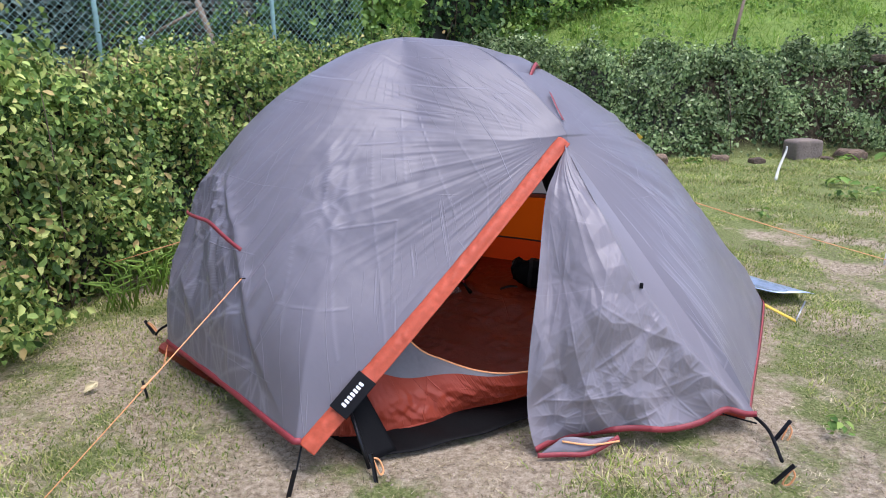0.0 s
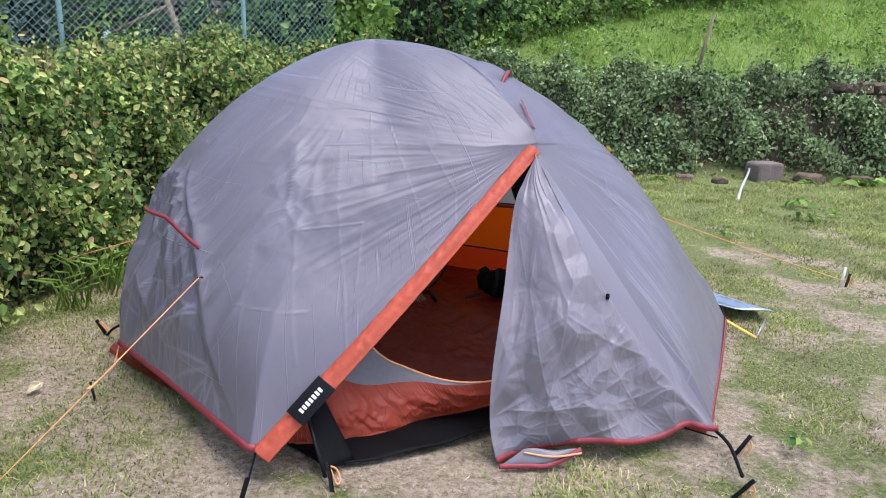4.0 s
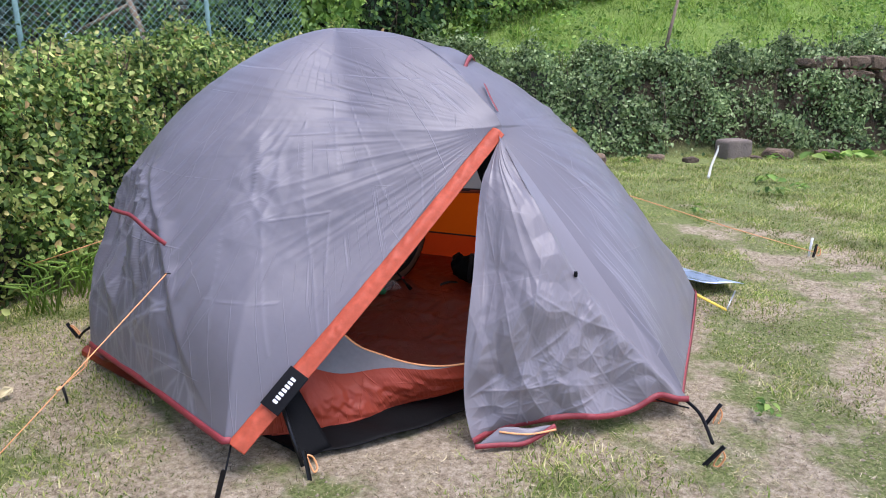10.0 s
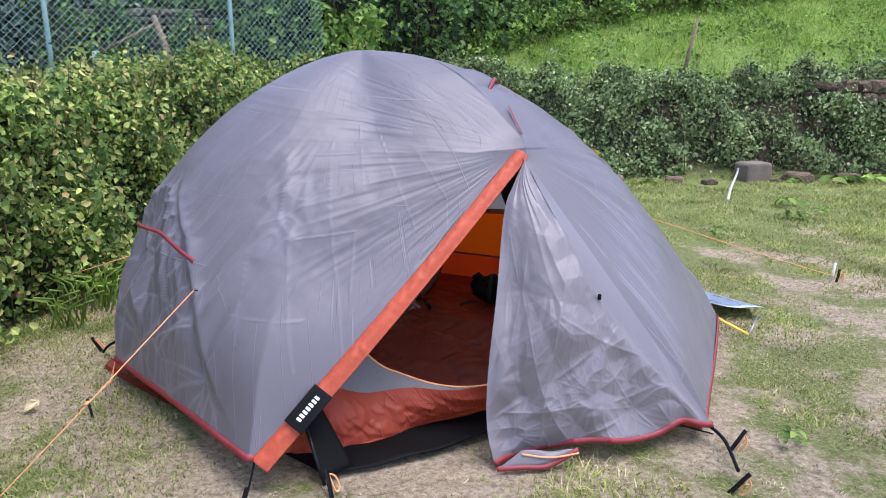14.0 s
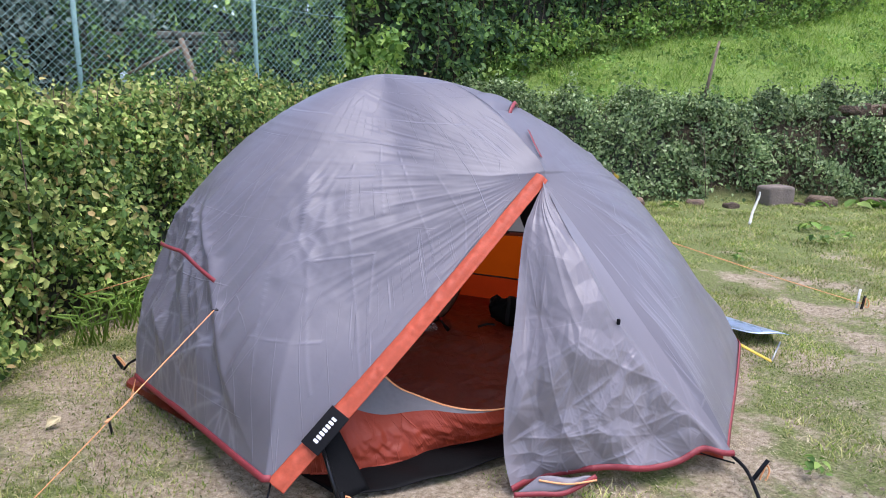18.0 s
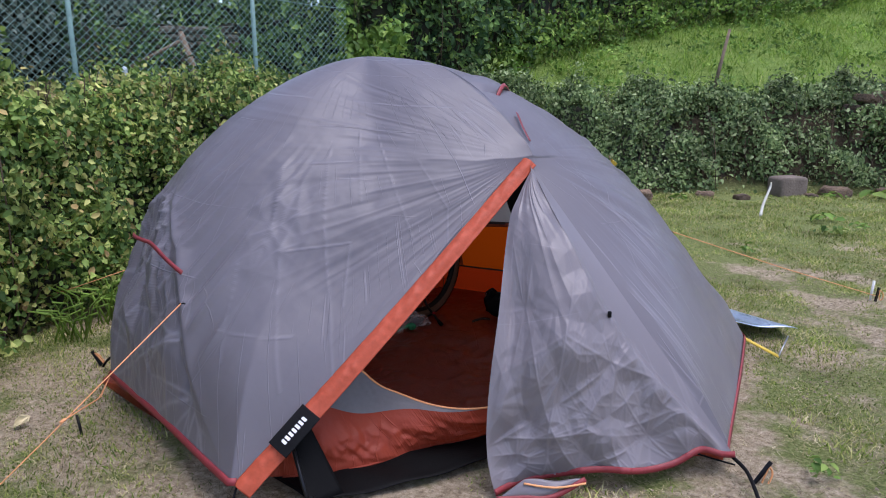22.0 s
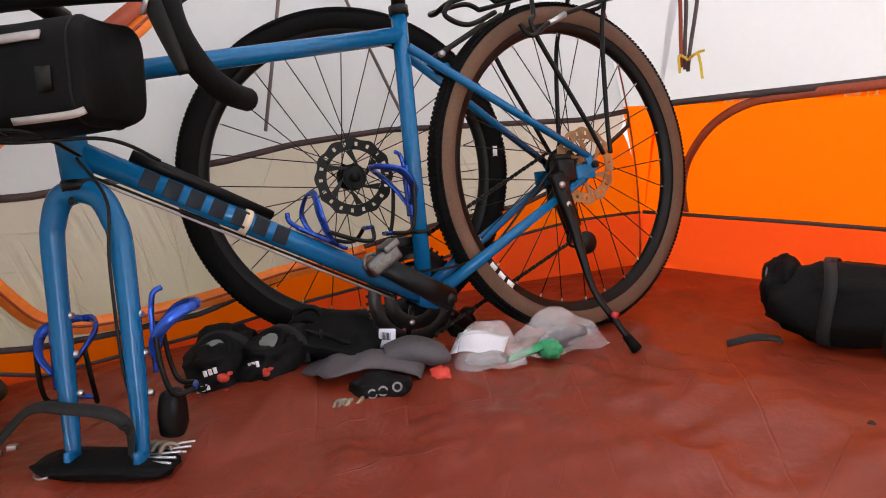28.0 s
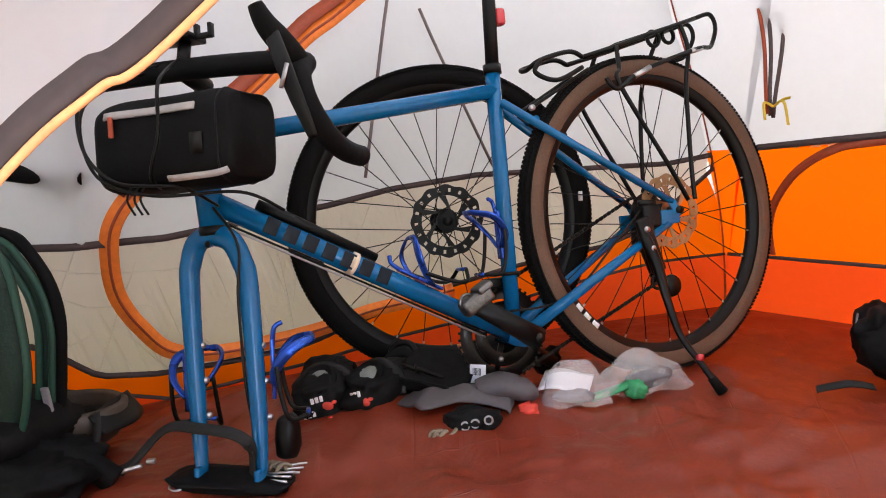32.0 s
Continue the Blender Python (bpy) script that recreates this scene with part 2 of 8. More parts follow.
class Ripple:
    """Soft waves, -1 to 1, one to each unit of x, that change slowly with y."""

    def __init__(self, seed):
        self.h = np.random.default_rng(seed).uniform(-1, 1, (128, 128))

    def __call__(self, x, y=0.0):
        x, y = np.broadcast_arrays(np.asarray(x, float), np.asarray(y, float))
        i, j = np.floor(x).astype(int), np.floor(y).astype(int)
        a, b = x - i, y - j
        a, b = a * a * (3 - 2 * a), b * b * (3 - 2 * b)
        h = self.h
        return (h[i % 128, j % 128] * (1 - a) + h[(i + 1) % 128, j % 128] * a) * (1 - b) + (h[i % 128, (j + 1) % 128] * (1 - a) + h[(i + 1) % 128, (j + 1) % 128] * a) * b

    def sharp(self, x, y=0.0):
        """Narrow crests with broad hollows between them."""
        return (1 - np.abs(self(x, y)) * 2).clip(-1, 1)


def mix(a, b, t):
    return a + (b - a) * t


def step(a, b, x):
    t = np.clip((x - a) / (b - a), 0, 1)
    return t * t * (3 - 2 * t)


# ---- materials ----
def material(name, color, rough=0.6, vary=0.25, scale=8.0, fine=60.0, bump=0.15, bump_scale=None, metal=0.0, second=None,
             clear=0.0, through_light=0.0, crease=0.0, crease_scale=9.0, spec=0.5, obj_random=0.0, dist=0.004, glow=None, streak=0.0):
    """Base colour in two scales of noise, with relief, gloss, and for cloth the light that passes through it."""
    mat = bpy.data.materials.new(name)
    mat.use_nodes = True
    nt = mat.node_tree
    nodes, link = nt.nodes, nt.links.new
    b = nodes["Principled BSDF"]
    tc = nodes.new("ShaderNodeTexCoord")
    n1, n2 = nodes.new("ShaderNodeTexNoise"), nodes.new("ShaderNodeTexNoise")
    n1.inputs["Scale"].default_value, n1.inputs["Detail"].default_value = scale, 5
    n2.inputs["Scale"].default_value, n2.inputs["Detail"].default_value = fine, 3
    for n_ in (n1, n2):
        link(tc.outputs["Object"], n_.inputs["Vector"])
    add = nodes.new("ShaderNodeMath")
    add.operation = "ADD"
    half = nodes.new("ShaderNodeMath")
    half.operation, half.inputs[1].default_value = "MULTIPLY", 0.5
    link(n1.outputs["Fac"], add.inputs[0])
    link(n2.outputs["Fac"], add.inputs[1])
    link(add.outputs[0], half.inputs[0])
    ramp = nodes.new("ShaderNodeValToRGB")
    c2 = second or tuple(min(1.0, c * (1 + vary)) for c in color)
    c1 = color if second else tuple(c * (1 - vary) for c in color)
    ramp.color_ramp.elements[0].position, ramp.color_ramp.elements[1].position = 0.36, 0.64
    ramp.color_ramp.elements[0].color, ramp.color_ramp.elements[1].color = (*c1, 1), (*c2, 1)
    link(half.outputs[0], ramp.inputs[0])
    out_color = ramp.outputs[0]
    if obj_random:
        info, hsv, rr = nodes.new("ShaderNodeObjectInfo"), nodes.new("ShaderNodeHueSaturation"), nodes.new("ShaderNodeMapRange")
        rr.inputs["To Min"].default_value, rr.inputs["To Max"].default_value = 1 - obj_random, 1 + obj_random
        link(info.outputs["Random"], rr.inputs[0])
        link(rr.outputs[0], hsv.inputs["Value"])
        link(out_color, hsv.inputs["Color"])
        out_color = hsv.outputs[0]
    link(out_color, b.inputs["Base Color"])
    rg = nodes.new("ShaderNodeMapRange")
    rg.inputs["To Min"].default_value, rg.inputs["To Max"].default_value = max(0.03, rough - 0.12), min(1, rough + 0.12)
    link(n1.outputs["Fac"], rg.inputs[0])
    link(rg.outputs[0], b.inputs["Roughness"])
    b.inputs["Metallic"].default_value = metal
    b.inputs["Specular IOR Level"].default_value = spec
    height = half.outputs[0]
    if bump_scale:
        n3 = nodes.new("ShaderNodeTexNoise")
        n3.inputs["Scale"].default_value, n3.inputs["Detail"].default_value = bump_scale, 4
        link(tc.outputs["Object"], n3.inputs["Vector"])
        height = n3.outputs["Fac"]
    bp = nodes.new("ShaderNodeBump")
    bp.inputs["Strength"].default_value, bp.inputs["Distance"].default_value = bump, dist
    link(height, bp.inputs["Height"])
    last = bp
    if crease:
        warp, vo, pw = nodes.new("ShaderNodeVectorMath"), nodes.new("ShaderNodeTexVoronoi"), nodes.new("ShaderNodeMapRange")
        warp.operation = "ADD"
        sc = nodes.new("ShaderNodeVectorMath")
        sc.operation, sc.inputs["Scale"].default_value = "SCALE", 0.12
        n4 = nodes.new("ShaderNodeTexNoise")
        n4.inputs["Scale"].default_value = crease_scale * 0.4
        link(tc.outputs["Object"], n4.inputs["Vector"])
        link(n4.outputs["Color"], sc.inputs[0])
        link(tc.outputs["Object"], warp.inputs[0])
        link(sc.outputs[0], warp.inputs[1])
        vo.feature = "DISTANCE_TO_EDGE"
        vo.inputs["Scale"].default_value = crease_scale
        link(warp.outputs[0], vo.inputs["Vector"])
        pw.inputs["From Max"].default_value = 0.035
        link(vo.outputs["Distance"], pw.inputs[0])
        b2 = nodes.new("ShaderNodeBump")
        b2.inputs["Strength"].default_value, b2.inputs["Distance"].default_value = crease, 0.004
        b2.invert = True
        link(pw.outputs[0], b2.inputs["Height"])
        link(bp.outputs[0], b2.inputs["Normal"])
        last = b2
    if streak:
        mp, n5, b3 = nodes.new("ShaderNodeMapping"), nodes.new("ShaderNodeTexNoise"), nodes.new("ShaderNodeBump")
        mp.inputs["Scale"].default_value, mp.inputs["Rotation"].default_value = (9, 9, 1.6), (0.2, 0.35, 0)
        n5.inputs["Scale"].default_value, n5.inputs["Detail"].default_value, n5.inputs["Distortion"].default_value = 1.6, 4, 0.6
        link(tc.outputs["Object"], mp.inputs["Vector"])
        link(mp.outputs[0], n5.inputs["Vector"])
        b3.inputs["Strength"].default_value, b3.inputs["Distance"].default_value = streak, 0.02
        link(n5.outputs["Fac"], b3.inputs["Height"])
        link(last.outputs[0], b3.inputs["Normal"])
        last = b3
    link(last.outputs[0], b.inputs["Normal"])
    if through_light:
        tr, mx = nodes.new("ShaderNodeBsdfTranslucent"), nodes.new("ShaderNodeMixShader")
        if glow:
            tr.inputs["Color"].default_value = (*glow, 1)
        else:
            link(out_color, tr.inputs["Color"])
        link(last.outputs[0], tr.inputs["Normal"])
        mx.inputs[0].default_value = through_light
        link(b.outputs[0], mx.inputs[1])
        link(tr.outputs[0], mx.inputs[2])
        link(mx.outputs[0], nodes["Material Output"].inputs[0])
    if clear:
        b.inputs["Coat Weight"].default_value, b.inputs["Coat Roughness"].default_value = clear, 0.12
    return mat


def cloth_material(name, color, glow, through, rough=0.42, ridge=0.0016, star=0.0012, soft=0.004, spacing=0.17, spec=0.5, whiten=0.55):
    """Thin coated tent cloth: packing folds in long straight lines, a few star-shaped crumples."""
    mat = bpy.data.materials.new(name)
    mat.use_nodes = True
    nt = mat.node_tree
    nodes, link = nt.nodes, nt.links.new
    b = nodes["Principled BSDF"]
    place = nodes.new("ShaderNodeTexCoord").outputs["Object"]

    def put(sock, value):
        if isinstance(value, (int, float)):
            sock.default_value = value
        elif isinstance(value, tuple):
            sock.default_value = value
        else:
            link(value, sock)

    def m(op, a, c=0.0):
        n_ = nodes.new("ShaderNodeMath")
        n_.operation = op
        put(n_.inputs[0], a)
        put(n_.inputs[1], c)
        return n_.outputs[0]

    def vm(op, a, c):
        n_ = nodes.new("ShaderNodeVectorMath")
        n_.operation = op
        put(n_.inputs[0], a)
        put(n_.inputs[1], c)
        return n_.outputs["Value"] if op == "DOT_PRODUCT" else n_.outputs[0]

    def nz(scale, detail=3, vec=None, off=0.0, out="Fac"):
        n_ = nodes.new("ShaderNodeTexNoise")
        n_.inputs["Scale"].default_value, n_.inputs["Detail"].default_value = scale, detail
        link(vm("ADD", vec or place, (off, off * 0.7, -off)), n_.inputs["Vector"])
        return n_.outputs[out]

    def rng_(x, a, c, lo=0.0, hi=1.0):
        n_ = nodes.new("ShaderNodeMapRange")
        put(n_.inputs[0], x)
        for key, val in (("From Min", a), ("From Max", c), ("To Min", lo), ("To Max", hi)):
            n_.inputs[key].default_value = val
        return n_.outputs[0]

    wob = nz(2.0, 2, out="Color")
    sc = nodes.new("ShaderNodeVectorMath")
    sc.operation, sc.inputs["Scale"].default_value = "SCALE", 0.045
    link(wob, sc.inputs[0])
    flat_place = nodes.new("ShaderNodeUVMap").outputs["UV"]
    warped = vm("ADD", flat_place, sc.outputs[0])
    total = m("MULTIPLY", nz(7, 4), soft)
    total = m("ADD", total, m("MULTIPLY", nz(42, 4), soft * 0.22))
    for k, (e, s_, lo) in enumerate((((1.0, 0.06, 0.0), spacing, 0.44), ((0.05, 1.0, 0.0), spacing * 1.25, 0.46), ((0.80, 0.60, 0.0), spacing * 1.7, 0.49), ((0.78, -0.62, 0.0), spacing * 1.9, 0.47), ((0.97, 0.24, 0.0), spacing * 0.61, 0.49), ((0.93, -0.36, 0.0), spacing * 1.1, 0.50), ((0.99, 0.02, 0.0), spacing * 0.37, 0.53))):
        d = m("DIVIDE", vm("DOT_PRODUCT", warped, e), s_)
        d = m("ADD", d, m("MULTIPLY", m("SINE", m("MULTIPLY", d, 2.3 + k)), 0.22))
        line = rng_(m("ABSOLUTE", m("SUBTRACT", m("FRACT", d), 0.5)), 0.0, 0.0032 / s_, 1.0, 0.0)
        mask = rng_(nz(2.3, 2, off=3.1 * k + 1), lo + 0.06, lo + 0.12)
        lightened = m("MULTIPLY", line, mask)
        total = m("ADD", total, m("MULTIPLY", lightened, ridge))
        pale = lightened if k == 0 else m("MAXIMUM", pale, lightened)
    for scale, lo, share in ((5.0, 0.47, 1.0), (13.0, 0.50, 0.6)) if star else ():
        vo = nodes.new("ShaderNodeTexVoronoi")
        vo.feature = "DISTANCE_TO_EDGE"
        vo.inputs["Scale"].default_value = scale
        link(warped, vo.inputs["Vector"])
        fold = m("MULTIPLY", rng_(vo.outputs["Distance"], 0.0, 0.0035 * scale, 1.0, 0.0), rng_(nz(3.1, 3, off=9.3 + scale), lo, lo + 0.09))
        total = m("ADD", total, m("MULTIPLY", fold, star * share))
        pale = m("MAXIMUM", pale, m("MULTIPLY", fold, 0.7 * share))
    bp = nodes.new("ShaderNodeBump")
    bp.inputs["Strength"].default_value, bp.inputs["Distance"].default_value = 1.0, 1.0
    link(total, bp.inputs["Height"])
    link(bp.outputs[0], b.inputs["Normal"])
    hs = nodes.new("ShaderNodeHueSaturation")
    hs.inputs["Color"].default_value = (*color, 1)
    link(rng_(nz(3.0, 5, off=5), 0.3, 0.7, 0.93, 1.07), hs.inputs["Value"])
    # highlights along the creases are painted into the base colour as paler lines
    crease_fac = nodes.new("ShaderNodeAttribute")
    crease_fac.attribute_name = "crease"
    pale = m("MAXIMUM", pale, crease_fac.outputs["Fac"])
    crease_mix = nodes.new("ShaderNodeMix")
    crease_mix.data_type = "RGBA"
    link(m("MULTIPLY", pale, whiten), crease_mix.inputs["Factor"])
    link(hs.outputs[0], crease_mix.inputs["A"])
    crease_mix.inputs["B"].default_value = (*[min(1.0, c * 2.2 + 0.05) for c in color], 1)
    link(crease_mix.outputs["Result"], b.inputs["Base Color"])
    link(rng_(nz(5, 4, off=2), 0.3, 0.7, rough - 0.08, rough + 0.10), b.inputs["Roughness"])
    b.inputs["Specular IOR Level"].default_value = spec
    tr, mx = nodes.new("ShaderNodeBsdfTranslucent"), nodes.new("ShaderNodeMixShader")
    tr.inputs["Color"].default_value = (*glow, 1)
    link(bp.outputs[0], tr.inputs["Normal"])
    mx.inputs[0].default_value = through
    link(b.outputs[0], mx.inputs[1])
    link(tr.outputs[0], mx.inputs[2])
    link(mx.outputs[0], nodes["Material Output"].inputs[0])
    return mat


M_FLY = cloth_material("grey_ripstop", (0.165, 0.153, 0.173), (0.82, 0.77, 0.73), 0.16, 0.38, spec=0.42, ridge=0.0012, star=0.0, soft=0.0016, whiten=0.30, spacing=0.15)
M_FLAP = cloth_material("grey_ripstop_flap", (0.200, 0.180, 0.196), (0.82, 0.77, 0.73), 0.14, 0.36, spec=0.5, ridge=0.0, star=0.0, soft=0.0004, spacing=0.21, whiten=0.14)
M_BAND = material("orange_band_cloth", (0.60, 0.110, 0.050), 0.6, 0.12, 6, 60, 0.4, 40, through_light=0.3, dist=0.006)
M_HEM = material("red_hem_tape", (0.25, 0.030, 0.036), 0.55, 0.15, 9, 90, 0.2)
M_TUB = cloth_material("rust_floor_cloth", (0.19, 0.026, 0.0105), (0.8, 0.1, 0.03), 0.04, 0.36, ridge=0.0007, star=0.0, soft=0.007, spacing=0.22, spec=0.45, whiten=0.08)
M_TUBWALL = material("rust_wall_cloth", (0.80, 0.085, 0.02), 0.5, 0.10, 5, 60, 0.35, 18, through_light=0.75, dist=0.008, glow=(1.0, 0.085, 0.012))
M_SILL = cloth_material("rust_sill_cloth", (0.33, 0.052, 0.025), (0.9, 0.12, 0.04), 0.2, 0.50, ridge=0.0016, star=0.0, soft=0.010, spacing=0.07, whiten=0.2, spec=0.3)
M_ORANGE = material("orange_inner_cloth", (0.95, 0.14, 0.006), 0.6, 0.08, 4, 60, 0.25, 12, through_light=0.94, dist=0.006, glow=(1.0, 0.145, 0.004))
M_GREYIN = cloth_material("grey_inner_cloth", (0.44, 0.385, 0.325), (0.86, 0.75, 0.64), 0.62, 0.6, ridge=0.0026, star=0.0, soft=0.012, spacing=0.10, whiten=0.0, spec=0.2)
M_WHITE = material("white_inner_cloth", (0.66, 0.67, 0.69), 0.65, 0.04, 3, 60, 0.5, 9, through_light=0.6, dist=0.010, glow=(0.76, 0.77, 0.775))
M_TRIM = material("dark_trim_tape", (0.05, 0.03, 0.03), 0.7, 0.2, 20, 120, 0.2)
M_BLACKCLOTH = material("black_nylon", (0.0026, 0.0026, 0.003), 0.7, 0.3, 9, 150, 0.35, 60, spec=0.14)
M_BLACK = material("black_plastic", (0.0025, 0.0025, 0.0025), 0.42, 0.25, 12, 150, 0.1, spec=0.2)
M_RUBBER = material("tyre_rubber", (0.0035, 0.0033, 0.0032), 0.8, 0.3, 20, 200, 0.4, spec=0.12)
M_TAN = material("tan_sidewall", (0.10, 0.050, 0.028), 0.75, 0.2, 30, 200, 0.2)
M_BLUE = material("blue_bike_paint", (0.0, 0.100, 0.250), 0.22, 0.1, 6, 80, 0.02, clear=0.12, spec=0.25)
M_BLUEAL = material("blue_anodised", (0.02, 0.08, 0.42), 0.28, 0.12, 10, 100, 0.05, metal=0.7)
M_STEEL = material("steel", (0.42, 0.42, 0.42), 0.32, 0.12, 20, 120, 0.05, metal=1.0)
M_DARKSTEEL = material("dark_steel", (0.010, 0.009, 0.008), 0.42, 0.2, 30, 150, 0.1, metal=0.4, spec=0.3)
M_ROPE = material("orange_cord", (0.80, 0.36, 0.15), 0.7, 0.15, 60, 300, 0.2)
M_YELLOW = material("yellow_webbing", (0.62, 0.42, 0.04), 0.6, 0.12, 30, 200, 0.2)

# ---- ground ----
def bank_line(x):
    """Where the foot of the bank runs, as y over x."""
    return 5.75 + 0.12 * np.sin(x * 0.9) + 0.02 * (x - 4) ** 2


def ground_z(x, y):
    x, y = np.asarray(x, float), np.asarray(y, float)
    base = 0.012 * np.sin(x * 1.7 + 0.6) * np.sin(y * 1.3) + 0.008 * np.sin(x * 4.1) * np.sin(y * 3.7 + 1)
    near = np.exp(-(((x - 0.3) / 1.35) ** 2 + ((y - 0.15) / 1.25) ** 2) ** 2)
    base = base * (1 - 0.85 * near) - 0.03 * np.clip(near * 1.6 - 0.35, 0, 1)
    d = y - bank_line(x)
    rise = 1.15 * step(0.05, 1.1, d) + 0.36 * np.clip(d - 0.9, 0, 60) * step(0.5, 2.5, d) * (1 - 0.5 * step(8, 40, d))
    left = 0.9 * step(-2.4, -6.5, x) * step(1.0, 5.0, y)
    return base + rise * step(-3.0, 1.5, x) + left * (1 - step(-3.0, 1.5, x))


def spread(a, b, n, near, width):
    """Steps that lie close together round `near` and wide apart far off."""
    t = np.linspace(math.asinh((a - near) / width), math.asinh((b - near) / width), n)
    return near + width * np.sinh(t)


gx, gy = spread(-120, 140, 230, 0.8, 1.6), spread(-60, 200, 230, 0.5, 1.8)
GX, GY = np.meshgrid(gx, gy)
GZ = ground_z(GX, GY)
gv = np.stack([GX.ravel(), GY.ravel(), GZ.ravel()], 1)
gf = [(j * 230 + i, j * 230 + i + 1, (j + 1) * 230 + i + 1, (j + 1) * 230 + i) for j in range(229) for i in range(229)]


def ground_material():
    mat = bpy.data.materials.new("worn_grass_and_dry_earth")
    mat.use_nodes = True
    nt = mat.node_tree
    nodes, link = nt.nodes, nt.links.new
    b = nodes["Principled BSDF"]
    tc = nodes.new("ShaderNodeTexCoord")
    def nz(scale, detail=6, rough=0.6):
        n_ = nodes.new("ShaderNodeTexNoise")
        n_.inputs["Scale"].default_value, n_.inputs["Detail"].default_value, n_.inputs["Roughness"].default_value = scale, detail, rough
        link(tc.outputs["Object"], n_.inputs["Vector"])
        return n_.outputs["Fac"]
    def ramp(fac, *stops):
        r = nodes.new("ShaderNodeValToRGB")
        e = r.color_ramp.elements
        for k, (pos, col) in enumerate(stops):
            el_ = e[k] if k < 2 else e.new(pos)
            el_.position, el_.color = pos, (*col, 1)
        link(fac, r.inputs[0])
        return r.outputs[0]
    earth = ramp(nz(38, 10, 0.82), (0.34, (0.12, 0.085, 0.052)), (0.48, (0.44, 0.345, 0.23)), (0.66, (0.74, 0.62, 0.46)))
    grass = ramp(nz(70, 8, 0.8), (0.34, (0.06, 0.085, 0.022)), (0.50, (0.20, 0.235, 0.075)), (0.68, (0.42, 0.41, 0.18)))
    patches = nz(1.4, 8, 0.68)
    meadow = nodes.new("ShaderNodeSeparateXYZ")
    link(tc.outputs["Object"], meadow.inputs[0])
    far = nodes.new("ShaderNodeMapRange")
    far.inputs["From Min"].default_value, far.inputs["From Max"].default_value = 0.5, 4.5
    far.inputs["To Max"].default_value = 0.22
    link(meadow.outputs["Y"], far.inputs[0])
    sm = nodes.new("ShaderNodeMath")
    link(patches, sm.inputs[0])
    link(far.outputs[0], sm.inputs[1])
    cover = ramp(sm.outputs[0], (0.48, (0, 0, 0)), (0.56, (1, 1, 1)))
    mx = nodes.new("ShaderNodeMix")
    mx.data_type = "RGBA"
    link(cover, mx.inputs["Factor"])
    link(earth, mx.inputs["A"])
    link(grass, mx.inputs["B"])
    # earth behind the bank's brambles, painted dark for the shade between the leaves
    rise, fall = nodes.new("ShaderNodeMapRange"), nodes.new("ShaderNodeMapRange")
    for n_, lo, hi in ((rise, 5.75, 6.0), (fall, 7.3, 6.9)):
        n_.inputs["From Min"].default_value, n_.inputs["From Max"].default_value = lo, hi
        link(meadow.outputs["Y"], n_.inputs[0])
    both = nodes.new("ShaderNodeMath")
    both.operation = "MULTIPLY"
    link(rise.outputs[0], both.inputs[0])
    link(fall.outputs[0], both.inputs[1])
    shaded_earth = ramp(nz(18, 6, 0.7), (0.35, (0.025, 0.020, 0.012)), (0.7, (0.085, 0.065, 0.038)))
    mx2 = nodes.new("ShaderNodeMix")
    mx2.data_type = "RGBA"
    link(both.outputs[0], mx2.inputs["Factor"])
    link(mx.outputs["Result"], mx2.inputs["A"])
    link(shaded_earth, mx2.inputs["B"])
    # lush turf on the slope above
    lush, high = ramp(nz(9, 8, 0.75), (0.35, (0.09, 0.17, 0.028)), (0.65, (0.26, 0.34, 0.085))), nodes.new("ShaderNodeMapRange")
    high.inputs["From Min"].default_value, high.inputs["From Max"].default_value = 6.9, 7.5
    link(meadow.outputs["Y"], high.inputs[0])
    mx3 = nodes.new("ShaderNodeMix")
    mx3.data_type = "RGBA"
    link(high.outputs[0], mx3.inputs["Factor"])
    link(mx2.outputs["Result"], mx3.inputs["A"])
    link(lush, mx3.inputs["B"])
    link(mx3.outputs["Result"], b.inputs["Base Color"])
    b.inputs["Roughness"].default_value = 0.95
    b.inputs["Specular IOR Level"].default_value = 0.15
    bp = nodes.new("ShaderNodeBump")
    bp.inputs["Strength"].default_value, bp.inputs["Distance"].default_value = 1.0, 0.03
    link(nz(45, 8, 0.75), bp.inputs["Height"])
    link(bp.outputs[0], b.inputs["Normal"])
    return mat


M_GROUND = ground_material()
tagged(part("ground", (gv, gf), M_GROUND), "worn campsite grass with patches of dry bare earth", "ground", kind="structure")

